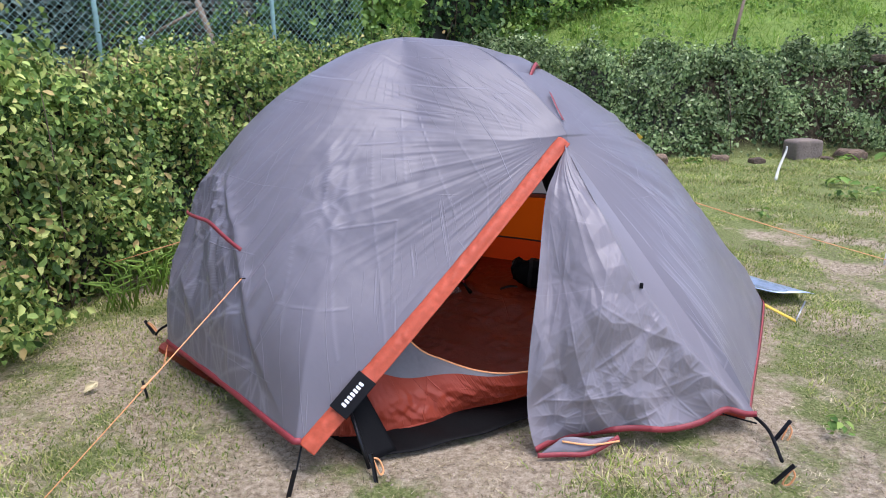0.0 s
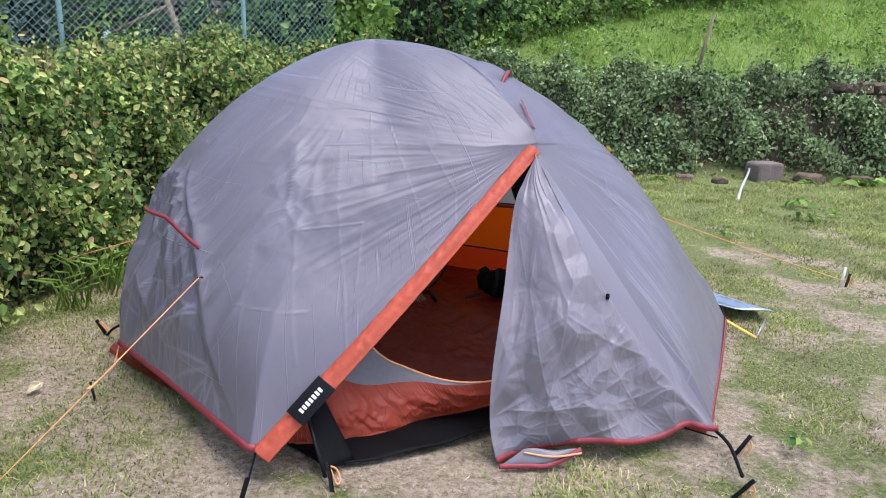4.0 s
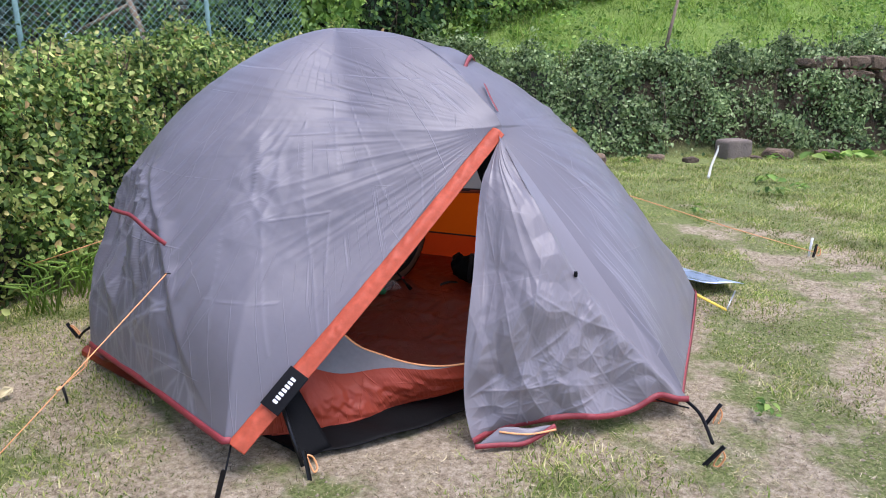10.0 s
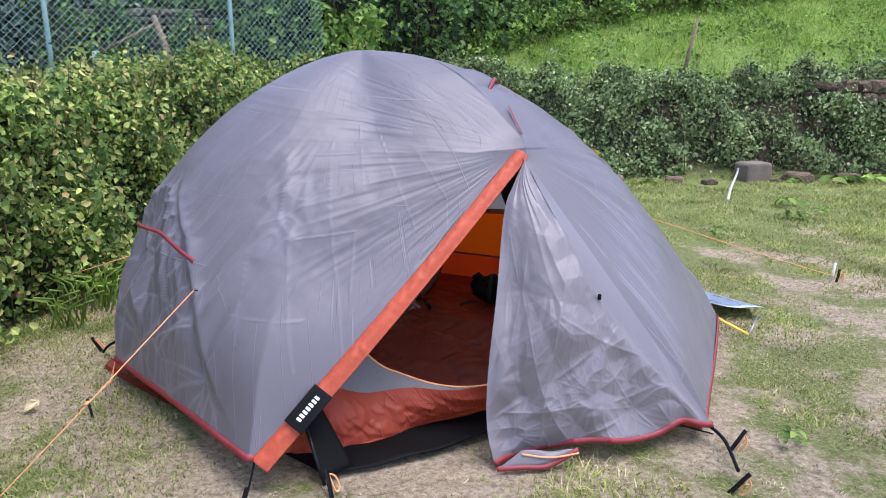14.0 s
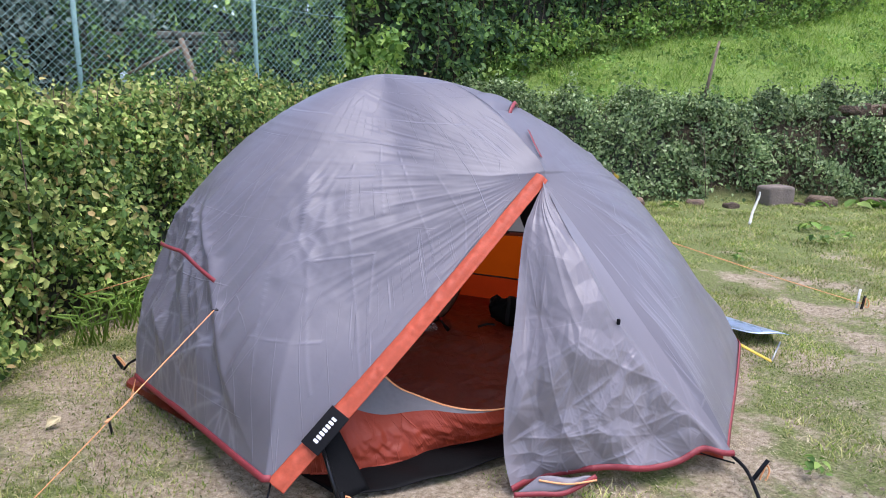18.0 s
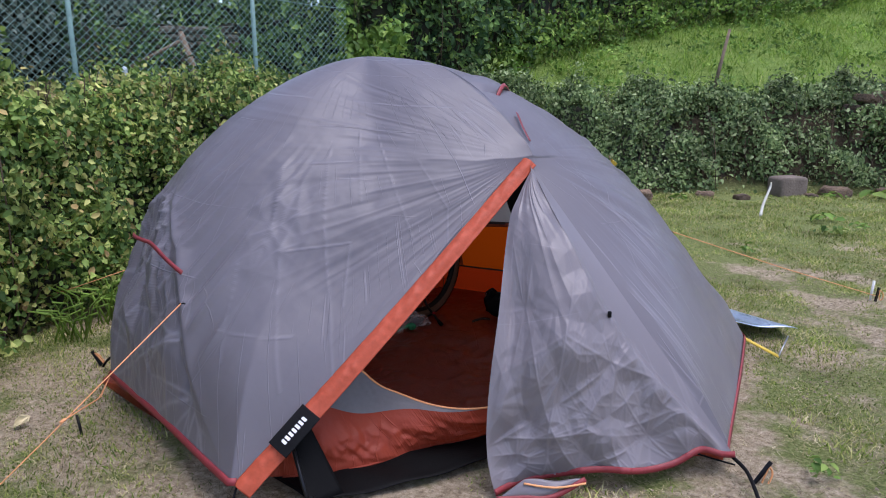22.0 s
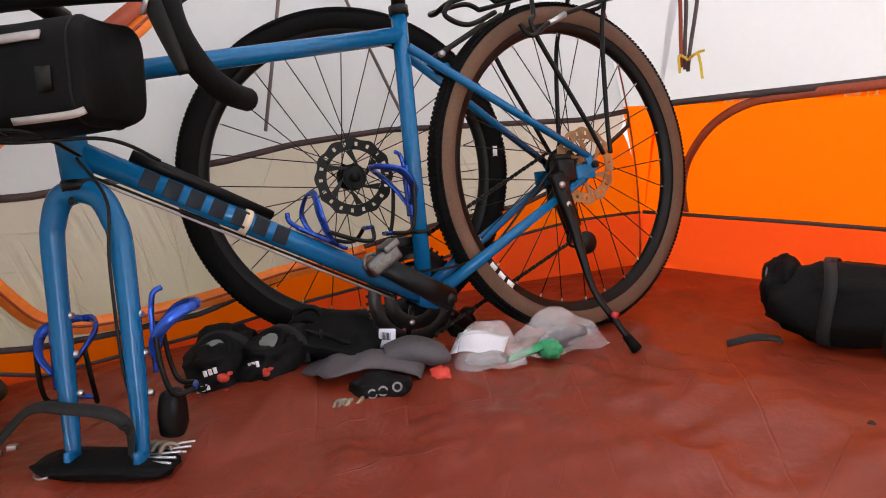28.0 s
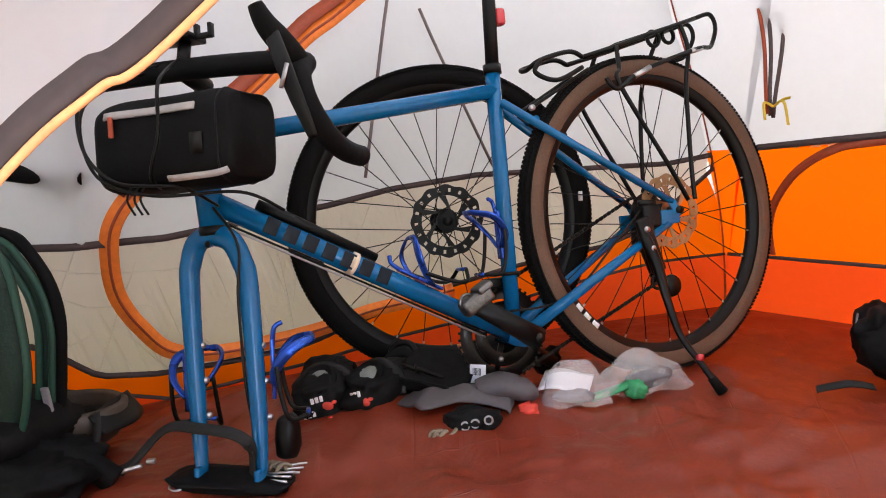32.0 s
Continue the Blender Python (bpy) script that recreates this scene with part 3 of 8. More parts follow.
# ---- leaves, hedges, bank ----
def leaf_material(name, stops, rough=0.55, glow=0.3, spec=0.2):
    mat = bpy.data.materials.new(name)
    mat.use_nodes = True
    nt = mat.node_tree
    b, link = nt.nodes["Principled BSDF"], nt.links.new
    geo, ramp, tc, nz, mixc = nt.nodes.new("ShaderNodeNewGeometry"), nt.nodes.new("ShaderNodeValToRGB"), nt.nodes.new("ShaderNodeTexCoord"), nt.nodes.new("ShaderNodeTexNoise"), nt.nodes.new("ShaderNodeHueSaturation")
    e = ramp.color_ramp.elements
    for k, (pos, col) in enumerate(stops):
        el_ = e[k] if k < 2 else e.new(pos)
        el_.position, el_.color = pos, (*col, 1)
    link(geo.outputs["Random Per Island"], ramp.inputs[0])
    nz.inputs["Scale"].default_value, nz.inputs["Detail"].default_value = 2.2, 4
    link(tc.outputs["Object"], nz.inputs["Vector"])
    rg = nt.nodes.new("ShaderNodeMapRange")
    rg.inputs["From Min"].default_value, rg.inputs["From Max"].default_value = 0.3, 0.7
    rg.inputs["To Min"].default_value, rg.inputs["To Max"].default_value = 0.55, 1.50
    link(nz.outputs["Fac"], rg.inputs[0])
    link(rg.outputs[0], mixc.inputs["Value"])
    link(ramp.outputs[0], mixc.inputs["Color"])
    link(mixc.outputs[0], b.inputs["Base Color"])
    b.inputs["Roughness"].default_value, b.inputs["Specular IOR Level"].default_value = rough, spec
    tr, mx = nt.nodes.new("ShaderNodeBsdfTranslucent"), nt.nodes.new("ShaderNodeMixShader")
    link(mixc.outputs[0], tr.inputs["Color"])
    mx.inputs[0].default_value = glow
    link(b.outputs[0], mx.inputs[1])
    link(tr.outputs[0], mx.inputs[2])
    link(mx.outputs[0], nt.nodes["Material Output"].inputs[0])
    return mat


LEAF_OUTLINE = np.array([(0, 0, 0), (-0.31, 0.28, 0.10), (-0.24, 0.66, 0.08), (0, 1.0, -0.14), (0.24, 0.66, 0.08), (0.31, 0.28, 0.10)])


def leaf_cloud(p, face, size, seed, droop=0.5, jitter=0.9):
    """Small folded leaves at places p, each turned roughly towards `face`, as one mesh."""
    g = np.random.default_rng(seed)
    n = len(p)
    nor = face + g.normal(0, jitter, (n, 3))
    nor /= np.linalg.norm(nor, axis=1)[:, None]
    axis = g.normal(0, 1, (n, 3)) + np.array([0, 0, -droop])
    axis -= nor * (axis * nor).sum(1)[:, None]
    axis /= np.linalg.norm(axis, axis=1)[:, None]
    side = np.cross(axis, nor)
    s = (size * g.uniform(0.55, 1.35, n))[:, None, None]
    o = LEAF_OUTLINE[None]
    v = p[:, None] + s * (o[..., :1] * side[:, None] + (o[..., 1:2] - 0.5) * axis[:, None] + o[..., 2:] * nor[:, None])
    k = np.arange(n)[:, None] * 6
    f = np.concatenate([k + np.array([[0, 1, 2, 3]]), k + np.array([[0, 3, 4, 5]])]).tolist()
    return v.reshape(-1, 3), f


def lumps(p, seed, a=0.22, f1=1.6, f2=4.2):
    """Uneven swellings of a hedge's face."""
    return np.array([a * noise.noise(Vector((*(q * f1), )) + Vector((seed, 0, 0))) + a * 0.45 * noise.noise(Vector((*(q * f2), )) + Vector((0, seed, 0))) for q in p])


M_BRAMBLE = leaf_material("bramble_leaves", [(0.0, (0.022, 0.048, 0.014)), (0.32, (0.12, 0.21, 0.050)), (0.70, (0.30, 0.40, 0.100)), (0.92, (0.56, 0.58, 0.19)), (1.0, (0.42, 0.28, 0.12))])
M_BANK = leaf_material("dull_bank_leaves", [(0.0, (0.030, 0.058, 0.022)), (0.4, (0.14, 0.21, 0.080)), (0.8, (0.30, 0.39, 0.16)), (1.0, (0.46, 0.52, 0.28))])
M_IVY = leaf_material("ivy_leaves", [(0.0, (0.03, 0.07, 0.03)), (0.5, (0.085, 0.16, 0.06)), (0.85, (0.17, 0.29, 0.08)), (1.0, (0.32, 0.46, 0.10))])
M_OLIVE = leaf_material("grey_green_leaves", [(0.0, (0.05, 0.085, 0.065)), (0.5, (0.11, 0.155, 0.12)), (1.0, (0.26, 0.31, 0.26))])
M_YOUNG = leaf_material("young_shoot_leaves", [(0.0, (0.26, 0.32, 0.08)), (0.6, (0.46, 0.46, 0.15)), (1.0, (0.62, 0.46, 0.24))])
M_VINE = leaf_material("bright_vine_leaves", [(0.0, (0.07, 0.15, 0.03)), (0.6, (0.16, 0.28, 0.05)), (1.0, (0.32, 0.44, 0.10))])
# near-black colour for the shade deep in the hedges
M_CORE = material("hedge_shade", (0.020, 0.022, 0.012), 0.9, 0.5, 14, 80, 0.6)
M_TWIG = material("brown_twigs", (0.10, 0.065, 0.040), 0.8, 0.3, 30, 120, 0.3)


def twigs(starts, ends, r, seed, sag=0.1):
    g = np.random.default_rng(seed)
    out = []
    for a, b in zip(starts, ends):
        m = (a + b) / 2 + g.normal(0, sag, 3)
        out.append(tube(smooth_line([a, m, b], 4), [r, r * 0.8, r * 0.4], 5))
    return joined(*out)


def hedge_thing(name, label, base, line, height, size, count, mat, seed, lean=0.25, fluff=0.16, top_depth=0.7, core=True, young=None, z_of=None, tall=0.35, ragged=0.10, lumpy=0.24):
    """A hedge along a line of (x, y): leaves over its front and its top, a dark sheet for the shade in its core, stems.
    """
    g = np.random.default_rng(seed)
    root = thing(name, label, "hedge", (*base, float(ground_z(*base))))
    L = smooth_line([(*p, 0.0) for p in line], 20)[:, :2]
    seg = np.r_[0, np.cumsum(np.hypot(*np.diff(L, axis=0).T))]
    def along(s):
        return np.stack([np.interp(s, seg, L[:, 0]), np.interp(s, seg, L[:, 1])], -1)
    def normal(s):
        d = along(s + 0.1) - along(s - 0.1)
        d /= np.linalg.norm(d, axis=-1)[..., None] + 1e-9
        return np.stack([d[..., 1], -d[..., 0]], -1)
    s = g.uniform(0, seg[-1], count)
    w = g.uniform(0, 1, count) ** 0.9 * (1 + top_depth)
    uneven = np.array([1 + ragged * (noise.noise(Vector((q * 0.55, seed, 0))) + 0.7 * noise.noise(Vector((q * 1.9, 0, seed)))) for q in s])
    nn = normal(s)
    front = w <= 1
    hh = np.where(front, w, 1.0) * height * uneven
    back = np.where(front, lean * w, lean + (w - 1) * 1.2)
    base_xy = along(s) - nn * back[:, None]
    z = ground_z(base_xy[:, 0], base_xy[:, 1]) * (0 if z_of is None else 1) + hh
    p = np.concatenate([base_xy, z[:, None]], 1)
    d = lumps(p, seed * 1.7, lumpy) + g.normal(0, fluff * 0.35, count)
    d = np.where(g.uniform(0, 1, count) < 0.04, d + g.uniform(0, fluff * 1.2, count), d)
    face = np.concatenate([nn * np.where(front, 1.0, 0.3)[:, None], np.where(front, 0.45, 1.0)[:, None]], 1)
    p = p + face / np.linalg.norm(face, axis=1)[:, None] * d[:, None]
    p[:, 2] = np.maximum(p[:, 2], 0.03)
    part("leaves", leaf_cloud(p, face, size, seed + 1), mat, root)["kind"] = "stuff"
    nshoot = int(seg[-1] * 12)
    ss = g.uniform(0, seg[-1], nshoot)
    b0 = along(ss) - normal(ss) * (lean + 0.1)
    st = np.concatenate([b0, (ground_z(b0[:, 0], b0[:, 1]) * (0 if z_of is None else 1) + height * 0.92)[:, None]], 1)
    en = st + np.concatenate([g.normal(0, 0.07, (nshoot, 2)), g.uniform(0.12, tall, (nshoot, 1))], 1)
    part("shoots", twigs(st, en, 0.005, seed + 2, 0.02), M_TWIG, root)["kind"] = "stuff"
    t = g.uniform(0.2, 1.05, nshoot * 12)
    pick = np.tile(np.arange(nshoot), 12)
    sp = st[pick] + (en - st)[pick] * t[:, None] + g.normal(0, 0.03, (len(t), 3))
    part("young_leaves", leaf_cloud(sp, np.tile([0.2, -0.5, 0.8], (len(t), 1)), size * 0.8, seed + 3), young or mat, root)["kind"] = "stuff"
    # added dark sheet behind the leaves, standing in for the shade inside
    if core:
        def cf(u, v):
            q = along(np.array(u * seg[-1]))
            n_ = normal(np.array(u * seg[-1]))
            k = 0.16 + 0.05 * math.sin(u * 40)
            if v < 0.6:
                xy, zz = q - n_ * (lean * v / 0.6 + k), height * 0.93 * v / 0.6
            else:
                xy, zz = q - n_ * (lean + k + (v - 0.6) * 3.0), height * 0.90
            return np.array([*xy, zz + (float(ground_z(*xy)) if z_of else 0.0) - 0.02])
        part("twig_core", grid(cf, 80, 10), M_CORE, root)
    nst = int(seg[-1] * 14)
    ss = g.uniform(0, seg[-1], nst)
    nb = normal(ss)
    a = np.concatenate([along(ss) - nb * 0.08, np.full((nst, 1), 0.0)], 1)
    if z_of:
        a[:, 2] = ground_z(a[:, 0], a[:, 1])
    b = a + np.concatenate([g.normal(0, 0.25, (nst, 2)) - nb * lean * 0.6, g.uniform(0.3, height * 0.95, (nst, 1))], 1)
    part("stem_tangle", twigs(a, b, 0.005, seed + 4, 0.08), M_TWIG, root)["kind"] = "stuff"
    return root


hedge_thing("bramble_hedge", "dense green bramble hedge with yellowish young shoots", (-1.7, 0.6), [(-2.1, -2.6), (-1.72, -0.9), (-1.66, 0.3), (-1.62, 1.2), (-1.30, 2.3), (-0.55, 3.4), (0.35, 4.3)], 1.22, 0.047, 80000, M_BRAMBLE, 11, ragged=0.15, lumpy=0.36, fluff=0.22, tall=0.30, young=M_YOUNG)
hedge_thing("bramble_bank", "tangled grey-green brambles covering an earth bank", (4.5, 6.0), [(-0.2, 5.6), (1.2, 5.75), (2.6, 5.85), (4.2, 5.78), (6.0, 5.95), (8.5, 6.3), (12.0, 7.2)], 1.28, 0.056, 70000, M_BANK, 23, ragged=0.26, lumpy=0.42, lean=0.75, fluff=0.22, top_depth=0.55, tall=0.3)
hedge_thing("ivy_screen", "tall ivy and creepers grown over an old fence", (1.2, 8.4), [(-2.2, 6.3), (-0.6, 7.0), (0.6, 7.6), (1.7, 8.6), (2.77, 9.5), (3.8, 9.95), (4.9, 10.6), (6.5, 11.5), (8.5, 12.9), (11.0, 15.0), (14.0, 18.0)], 2.5, 0.10, 46000, M_IVY, 37, ragged=0.28, lumpy=0.45, lean=0.1, fluff=0.3, top_depth=0.2, z_of=True)
hedge_thing("olive_thicket", "grey-green trees and bushes behind the fence", (-5.5, 8.0), [(-9.5, 3.2), (-7.5, 5.0), (-6.4, 7.0), (-5.6, 8.6), (-5.0, 10.5)], 4.2, 0.12, 26000, M_OLIVE, 41, ragged=0.3, lean=0.2, fluff=0.55, top_depth=0.2, z_of=True, tall=0.8)
hedge_thing("terrace_scrub", "dark scrub growing on the terrace above", (-3.0, 13.0), [(-8.0, 12.2), (-5.0, 12.4), (-2.5, 12.6), (0.0, 12.4), (2.5, 13.0), (5.0, 15.0)], 3.2, 0.15, 16000, M_IVY, 47, ragged=0.3, lean=0.1, fluff=0.5, top_depth=0.2, z_of=True, tall=0.8)

hedge_thing("bright_vine", "bright yellow-green vine climbing the ivy", (-0.5, 6.75), [(-0.95, 6.42), (-0.55, 6.60), (-0.1, 6.80)], 2.3, 0.11, 1500, M_VINE, 53, lean=0.0, fluff=0.3, top_depth=0.05, z_of=True, core=False, ragged=0.35)
hedge_thing("wall_creeper", "dark creeper hanging over the stone wall", (-3.0, 8.2), [(-5.6, 8.15), (-4.0, 8.2), (-2.0, 8.3), (-0.4, 8.4)], 1.75, 0.09, 5200, M_IVY, 59, lean=0.0, fluff=0.2, top_depth=0.3, core=False, ragged=0.5, z_of=True)

hedge_thing("meadow_weeds", "tall leafy weeds along the foot of the ivy", (4.0, 9.6), [(0.8, 7.5), (1.8, 8.35), (2.85, 9.2), (3.9, 9.65), (5.0, 10.3), (6.6, 11.1), (8.6, 12.5), (11.2, 14.6)], 0.42, 0.085, 9000, M_VINE, 67, lean=0.0, fluff=0.25, top_depth=0.9, core=False, ragged=0.9, z_of=True, tall=0.5)

# dry-stone retaining wall below the terrace, behind the fence
M_STONE = material("dark_field_stone", (0.055, 0.055, 0.035), 0.9, 0.35, 9, 60, 0.8, 30, obj_random=0.35, dist=0.02, second=(0.17, 0.145, 0.115))
M_STONE_B = material("brown_field_stone", (0.060, 0.038, 0.026), 0.9, 0.35, 9, 60, 0.9, 30, obj_random=0.4, dist=0.03, second=(0.22, 0.150, 0.095))
retaining = tagged(new("wall_terrace"), "dark dry-stone retaining wall overgrown with scrub", "stone wall", kind="structure")
stone_meshes = []
for k in range(6):
    v, f = blob(Matrix.Identity(4), (0.5, 0.5, 0.5), 0.18, 2.6, k * 3.1, sub=2, square=0.45)
    me = bpy.data.meshes.new("stone")
    me.from_pydata(v, [], f)
    me.materials.append(M_STONE)
    stone_meshes.append(me)


brown_meshes = []
for me in stone_meshes:
    me2 = me.copy()
    me2.materials[0] = M_STONE_B
    brown_meshes.append(me2)


def lay_stones(parent, origin, direction, length, rows, h, seed, back=(0, 0), rough=0.06, kinds=None):
    g = np.random.default_rng(seed)
    d = unit((*direction, 0))
    for r in range(rows):
        x = -g.uniform(0, 0.2)
        while x < length:
            w = g.uniform(0.14, 0.42)
            ob = new("stone", (kinds or stone_meshes)[g.integers(6)])
            ob.parent = parent
            ob.matrix_basis = Matrix.Translation((origin[0] + d[0] * (x + w / 2) + back[0] * r, origin[1] + d[1] * (x + w / 2) + back[1] * r, origin[2] + h * (r + 0.5))) @ Matrix.Rotation(math.atan2(d[1], d[0]) + g.normal(0, rough), 4, "Z") @ Matrix.Rotation(g.normal(0, rough), 4, "Y") @ Matrix.Diagonal((w * 1.02, 0.34 * g.uniform(0.8, 1.1), h * g.uniform(0.94 - rough, 1.1 + rough), 1))
            x += w


lay_stones(retaining, (-5.4, 8.5, 0.85), (1, 0.04), 5.2, 13, 0.122, 3, (0.0, 0.012))
tz = thing("terrace_bank", "dry grassy terrace strip above the stone wall", "bank", (-3, 10, 1.5))
M_DRY = material("dry_grass_strip", (0.36, 0.28, 0.16), 0.95, 0.3, 12, 90, 0.8, 60, dist=0.02)
part("top", grid(lambda u, w: np.array([mix(-6.5, 1.5, u), mix(8.6, 12.6, w) + 0.1 * math.sin(u * 20), 2.46 + 0.12 * w + 0.03 * math.sin(u * 31 + w * 9)]), 60, 12), M_DRY, tz)
stones_r = tagged(new("wall_bank"), "weathered stone blocks of an old wall in the bank", "stone wall", kind="structure")
lay_stones(stones_r, (6.15, 6.50, 0.62), (1, 0.10), 1.8, 4, 0.17, 9, rough=0.20, kinds=brown_meshes)
hedge_thing("wall_bramble", "brambles hanging over the old stone blocks", (6.9, 6.4), [(6.1, 6.42), (6.8, 6.46), (7.7, 6.55)], 1.32, 0.066, 1500, M_BANK, 83, lean=0.25, fluff=0.30, top_depth=0.5, core=False, ragged=0.5, tall=0.5)

# ---- fence ----
M_FENCE = material("green_plastic_wire", (0.20, 0.34, 0.31), 0.5, 0.15, 20, 90, 0.1)
M_POSTG = material("green_painted_post", (0.16, 0.27, 0.25), 0.5, 0.2, 14, 90, 0.15)
fence = thing("chain_link_fence", "green chain-link fence on thin metal posts", "fence", (-2.98, 3.54, 0.0))
F0, FDIR = np.array([-2.977, 3.539]), unit((1.35, 1.275))
for k in (-2, -1, 0, 1):
    q = F0 + FDIR * 1.857 * k
    part("post", tube([(*q, 0.0), (*q, 3.05)], 0.024, 10), M_POSTG, fence)
fx = np.linspace(-3.9, 3.1, 2)
wires = []
sp_, top = 0.072, 2.98
n_w = int((fx[1] - fx[0] + top) / sp_)
for k in range(n_w):
    for sgn in (1, -1):
        s0 = fx[0] + k * sp_ - (top if sgn > 0 else 0)
        a0, a1 = (s0, 0.0), (s0 + top, top)
        if sgn < 0:
            a0, a1 = (s0, top), (s0 + top, 0.0)
        t0, t1 = max(0.0, (fx[0] - a0[0]) / top), min(1.0, (fx[1] - a0[0]) / top)
        if t1 <= t0:
            continue
        pts = []
        for t in (t0, (t0 + t1) / 2, t1):
            s, z = a0[0] + (a1[0] - a0[0]) * t, a0[1] + (a1[1] - a0[1]) * t
            pts.append((*(F0 + FDIR * s + np.array([FDIR[1], -FDIR[0]]) * 0.004 * sgn), z + 0.02))
        wires.append(tube(pts, 0.0026, 3))
part("wire_mesh", joined(*wires), M_FENCE, fence)["kind"] = "stuff"
for z in (2.98, 2.35):
    part("strand", tube([(*(F0 + FDIR * s), z + 0.04 * math.sin(s * 1.7)) for s in np.linspace(-3.8, 3.1, 30)], 0.0045, 6), M_POSTG, fence)
M_WOOD = material("weathered_wood", (0.17, 0.125, 0.085), 0.85, 0.3, 12, 70, 0.5, 50)
lean_post = thing("leaning_post", "weathered wooden post leaning behind the fence", "post", (-2.5, 5.6, 0.9))
part("post", tube([(-2.44, 5.55, 0.75), (-2.66, 5.72, 1.65), (-2.81, 5.79, 2.06)], [0.045, 0.04, 0.035], 9), M_WOOD, lean_post)
part("rail", tube([(-3.49, 5.72, 1.62), (-2.80, 5.76, 1.96)], 0.022, 8), M_WOOD, lean_post)
part("rag", blob(Matrix.Translation((-3.52, 5.70, 1.58)), (0.05, 0.04, 0.07), 0.3, 4, 3.0, sub=3), material("pale_blue_rag", (0.45, 0.52, 0.60), 0.8, 0.2), lean_post, "pale rag on the rail")
stub = thing("stub_post", "short pale wooden stub behind the hedge", "post", (-1.85, 4.95, 0.9))
part("stub", rbox(pose(-1.90, 5.08, 1.27, 0, 6, 20), (0.085, 0.07, 0.68), 0.008), material("pale_wood", (0.55, 0.48, 0.37), 0.8, 0.2, 14, 80, 0.4), stub)
pole_ = thing("slanting_stake", "thin dark stake slanting out of the brambles", "stake", (4.6, 7.2, 1.2))
part("stake", tube([(4.35, 7.1, 1.2), (4.58, 7.2, 2.2)], [0.03, 0.02], 8), M_WOOD, pole_)

# ---- loose things on the grass ----
block = thing("stone_block", "squared old stone block at the foot of the bank", "stone", (4.84, 5.62, 0))
part("stone", blob(pose(4.84, 5.62, 0.11, 0, 0, 12), (0.19, 0.15, 0.145), 0.035, 3.0, 4.4, square=0.22), material("pinkish_stone", (0.19, 0.148, 0.12), 0.9, 0.25, 9, 70, 0.7, 40, dist=0.015), block)
for x, y, s in ((4.15, 5.35, 0.09), (5.45, 5.60, 0.17), (2.95, 5.45, 0.15), (3.75, 5.50, 0.12), (5.05, 5.42, 0.08), (6.15, 5.62, 0.14)):
    stn = thing("field_stone", "rough field stone half hidden in the grass", "stone", (x, y, 0), "stones at the bank")
    part("stone", blob(pose(x, y, s * 0.12, 0, 0, x * 90), (s, s * 0.8, s * 0.62), 0.22, 3.5, x, square=0.5, sub=3), M_STONE_B, stn)
stick = thing("pale_stick", "pale peeled stick leaning in the grass", "stick", (3.85, 4.2, 0))
part("stick", tube(smooth_line([(3.82, 4.10, 0.0), (3.90, 4.22, 0.12), (3.99, 4.30, 0.27), (4.00, 4.31, 0.33)], 5), [0.016, 0.013, 0.009], 8), material("peeled_wood", (0.62, 0.60, 0.52), 0.7, 0.15), stick)
wst = thing("white_stake", "thin white plastic stake holding a guy line", "stake", (3.09, 1.0, 0))
part("stake", tube([(3.085, 1.0, -0.02), (3.10, 1.005, 0.115)], 0.008, 8), material("white_plastic", (0.72, 0.72, 0.70), 0.5, 0.08), wst)
rod = thing("steel_rod", "thin steel rod stuck beside the yellow webbing", "rod", (2.05, 0.02, 0))
part("rod", tube([(2.045, 0.01, 0.0), (2.15, 0.13, 0.075)], 0.004, 6), M_STEEL, rod)
dl = thing("dead_leaf", "pale dry leaf lying on the grass", "leaf", (-1.10, -0.66, 0.02))
dv, df = leaf_cloud(np.array([(-1.10, -0.66, 0.03)]), np.array([(0.1, -0.2, 1.0)]), 0.075, 3, jitter=0.1)
part("blade", thick((dv, df), 0.001), material("dry_leaf", (0.55, 0.46, 0.26), 0.8, 0.15), dl)
thin = thing("thin_stake", "thin dark stake under the guy line", "stake", (-0.84, -0.72, 0))
part("stake", tube([(-0.84, -0.72, -0.02), (-0.865, -0.70, 0.075)], 0.005, 6), M_DARKSTEEL, thin)


def weed(x, y, r, seed):
    g = np.random.default_rng(seed)
    root = thing("broad_weed", "low green broad-leaved weed in the dry earth", "weed", (x, y, 0), "weeds in the grass")
    n = 16
    a = g.uniform(0, 2 * math.pi, n)
    rr = r * g.uniform(0.2, 1.0, n)
    p = np.stack([x + rr * np.cos(a), y + rr * np.sin(a), 0.02 + 0.05 * g.uniform(0, 1, n)], 1)
    part("leaves", leaf_cloud(p, np.stack([np.cos(a) * 0.4, np.sin(a) * 0.4, np.ones(n)], 1), r * 0.6, seed, 0, 0.25), M_VINE, root)


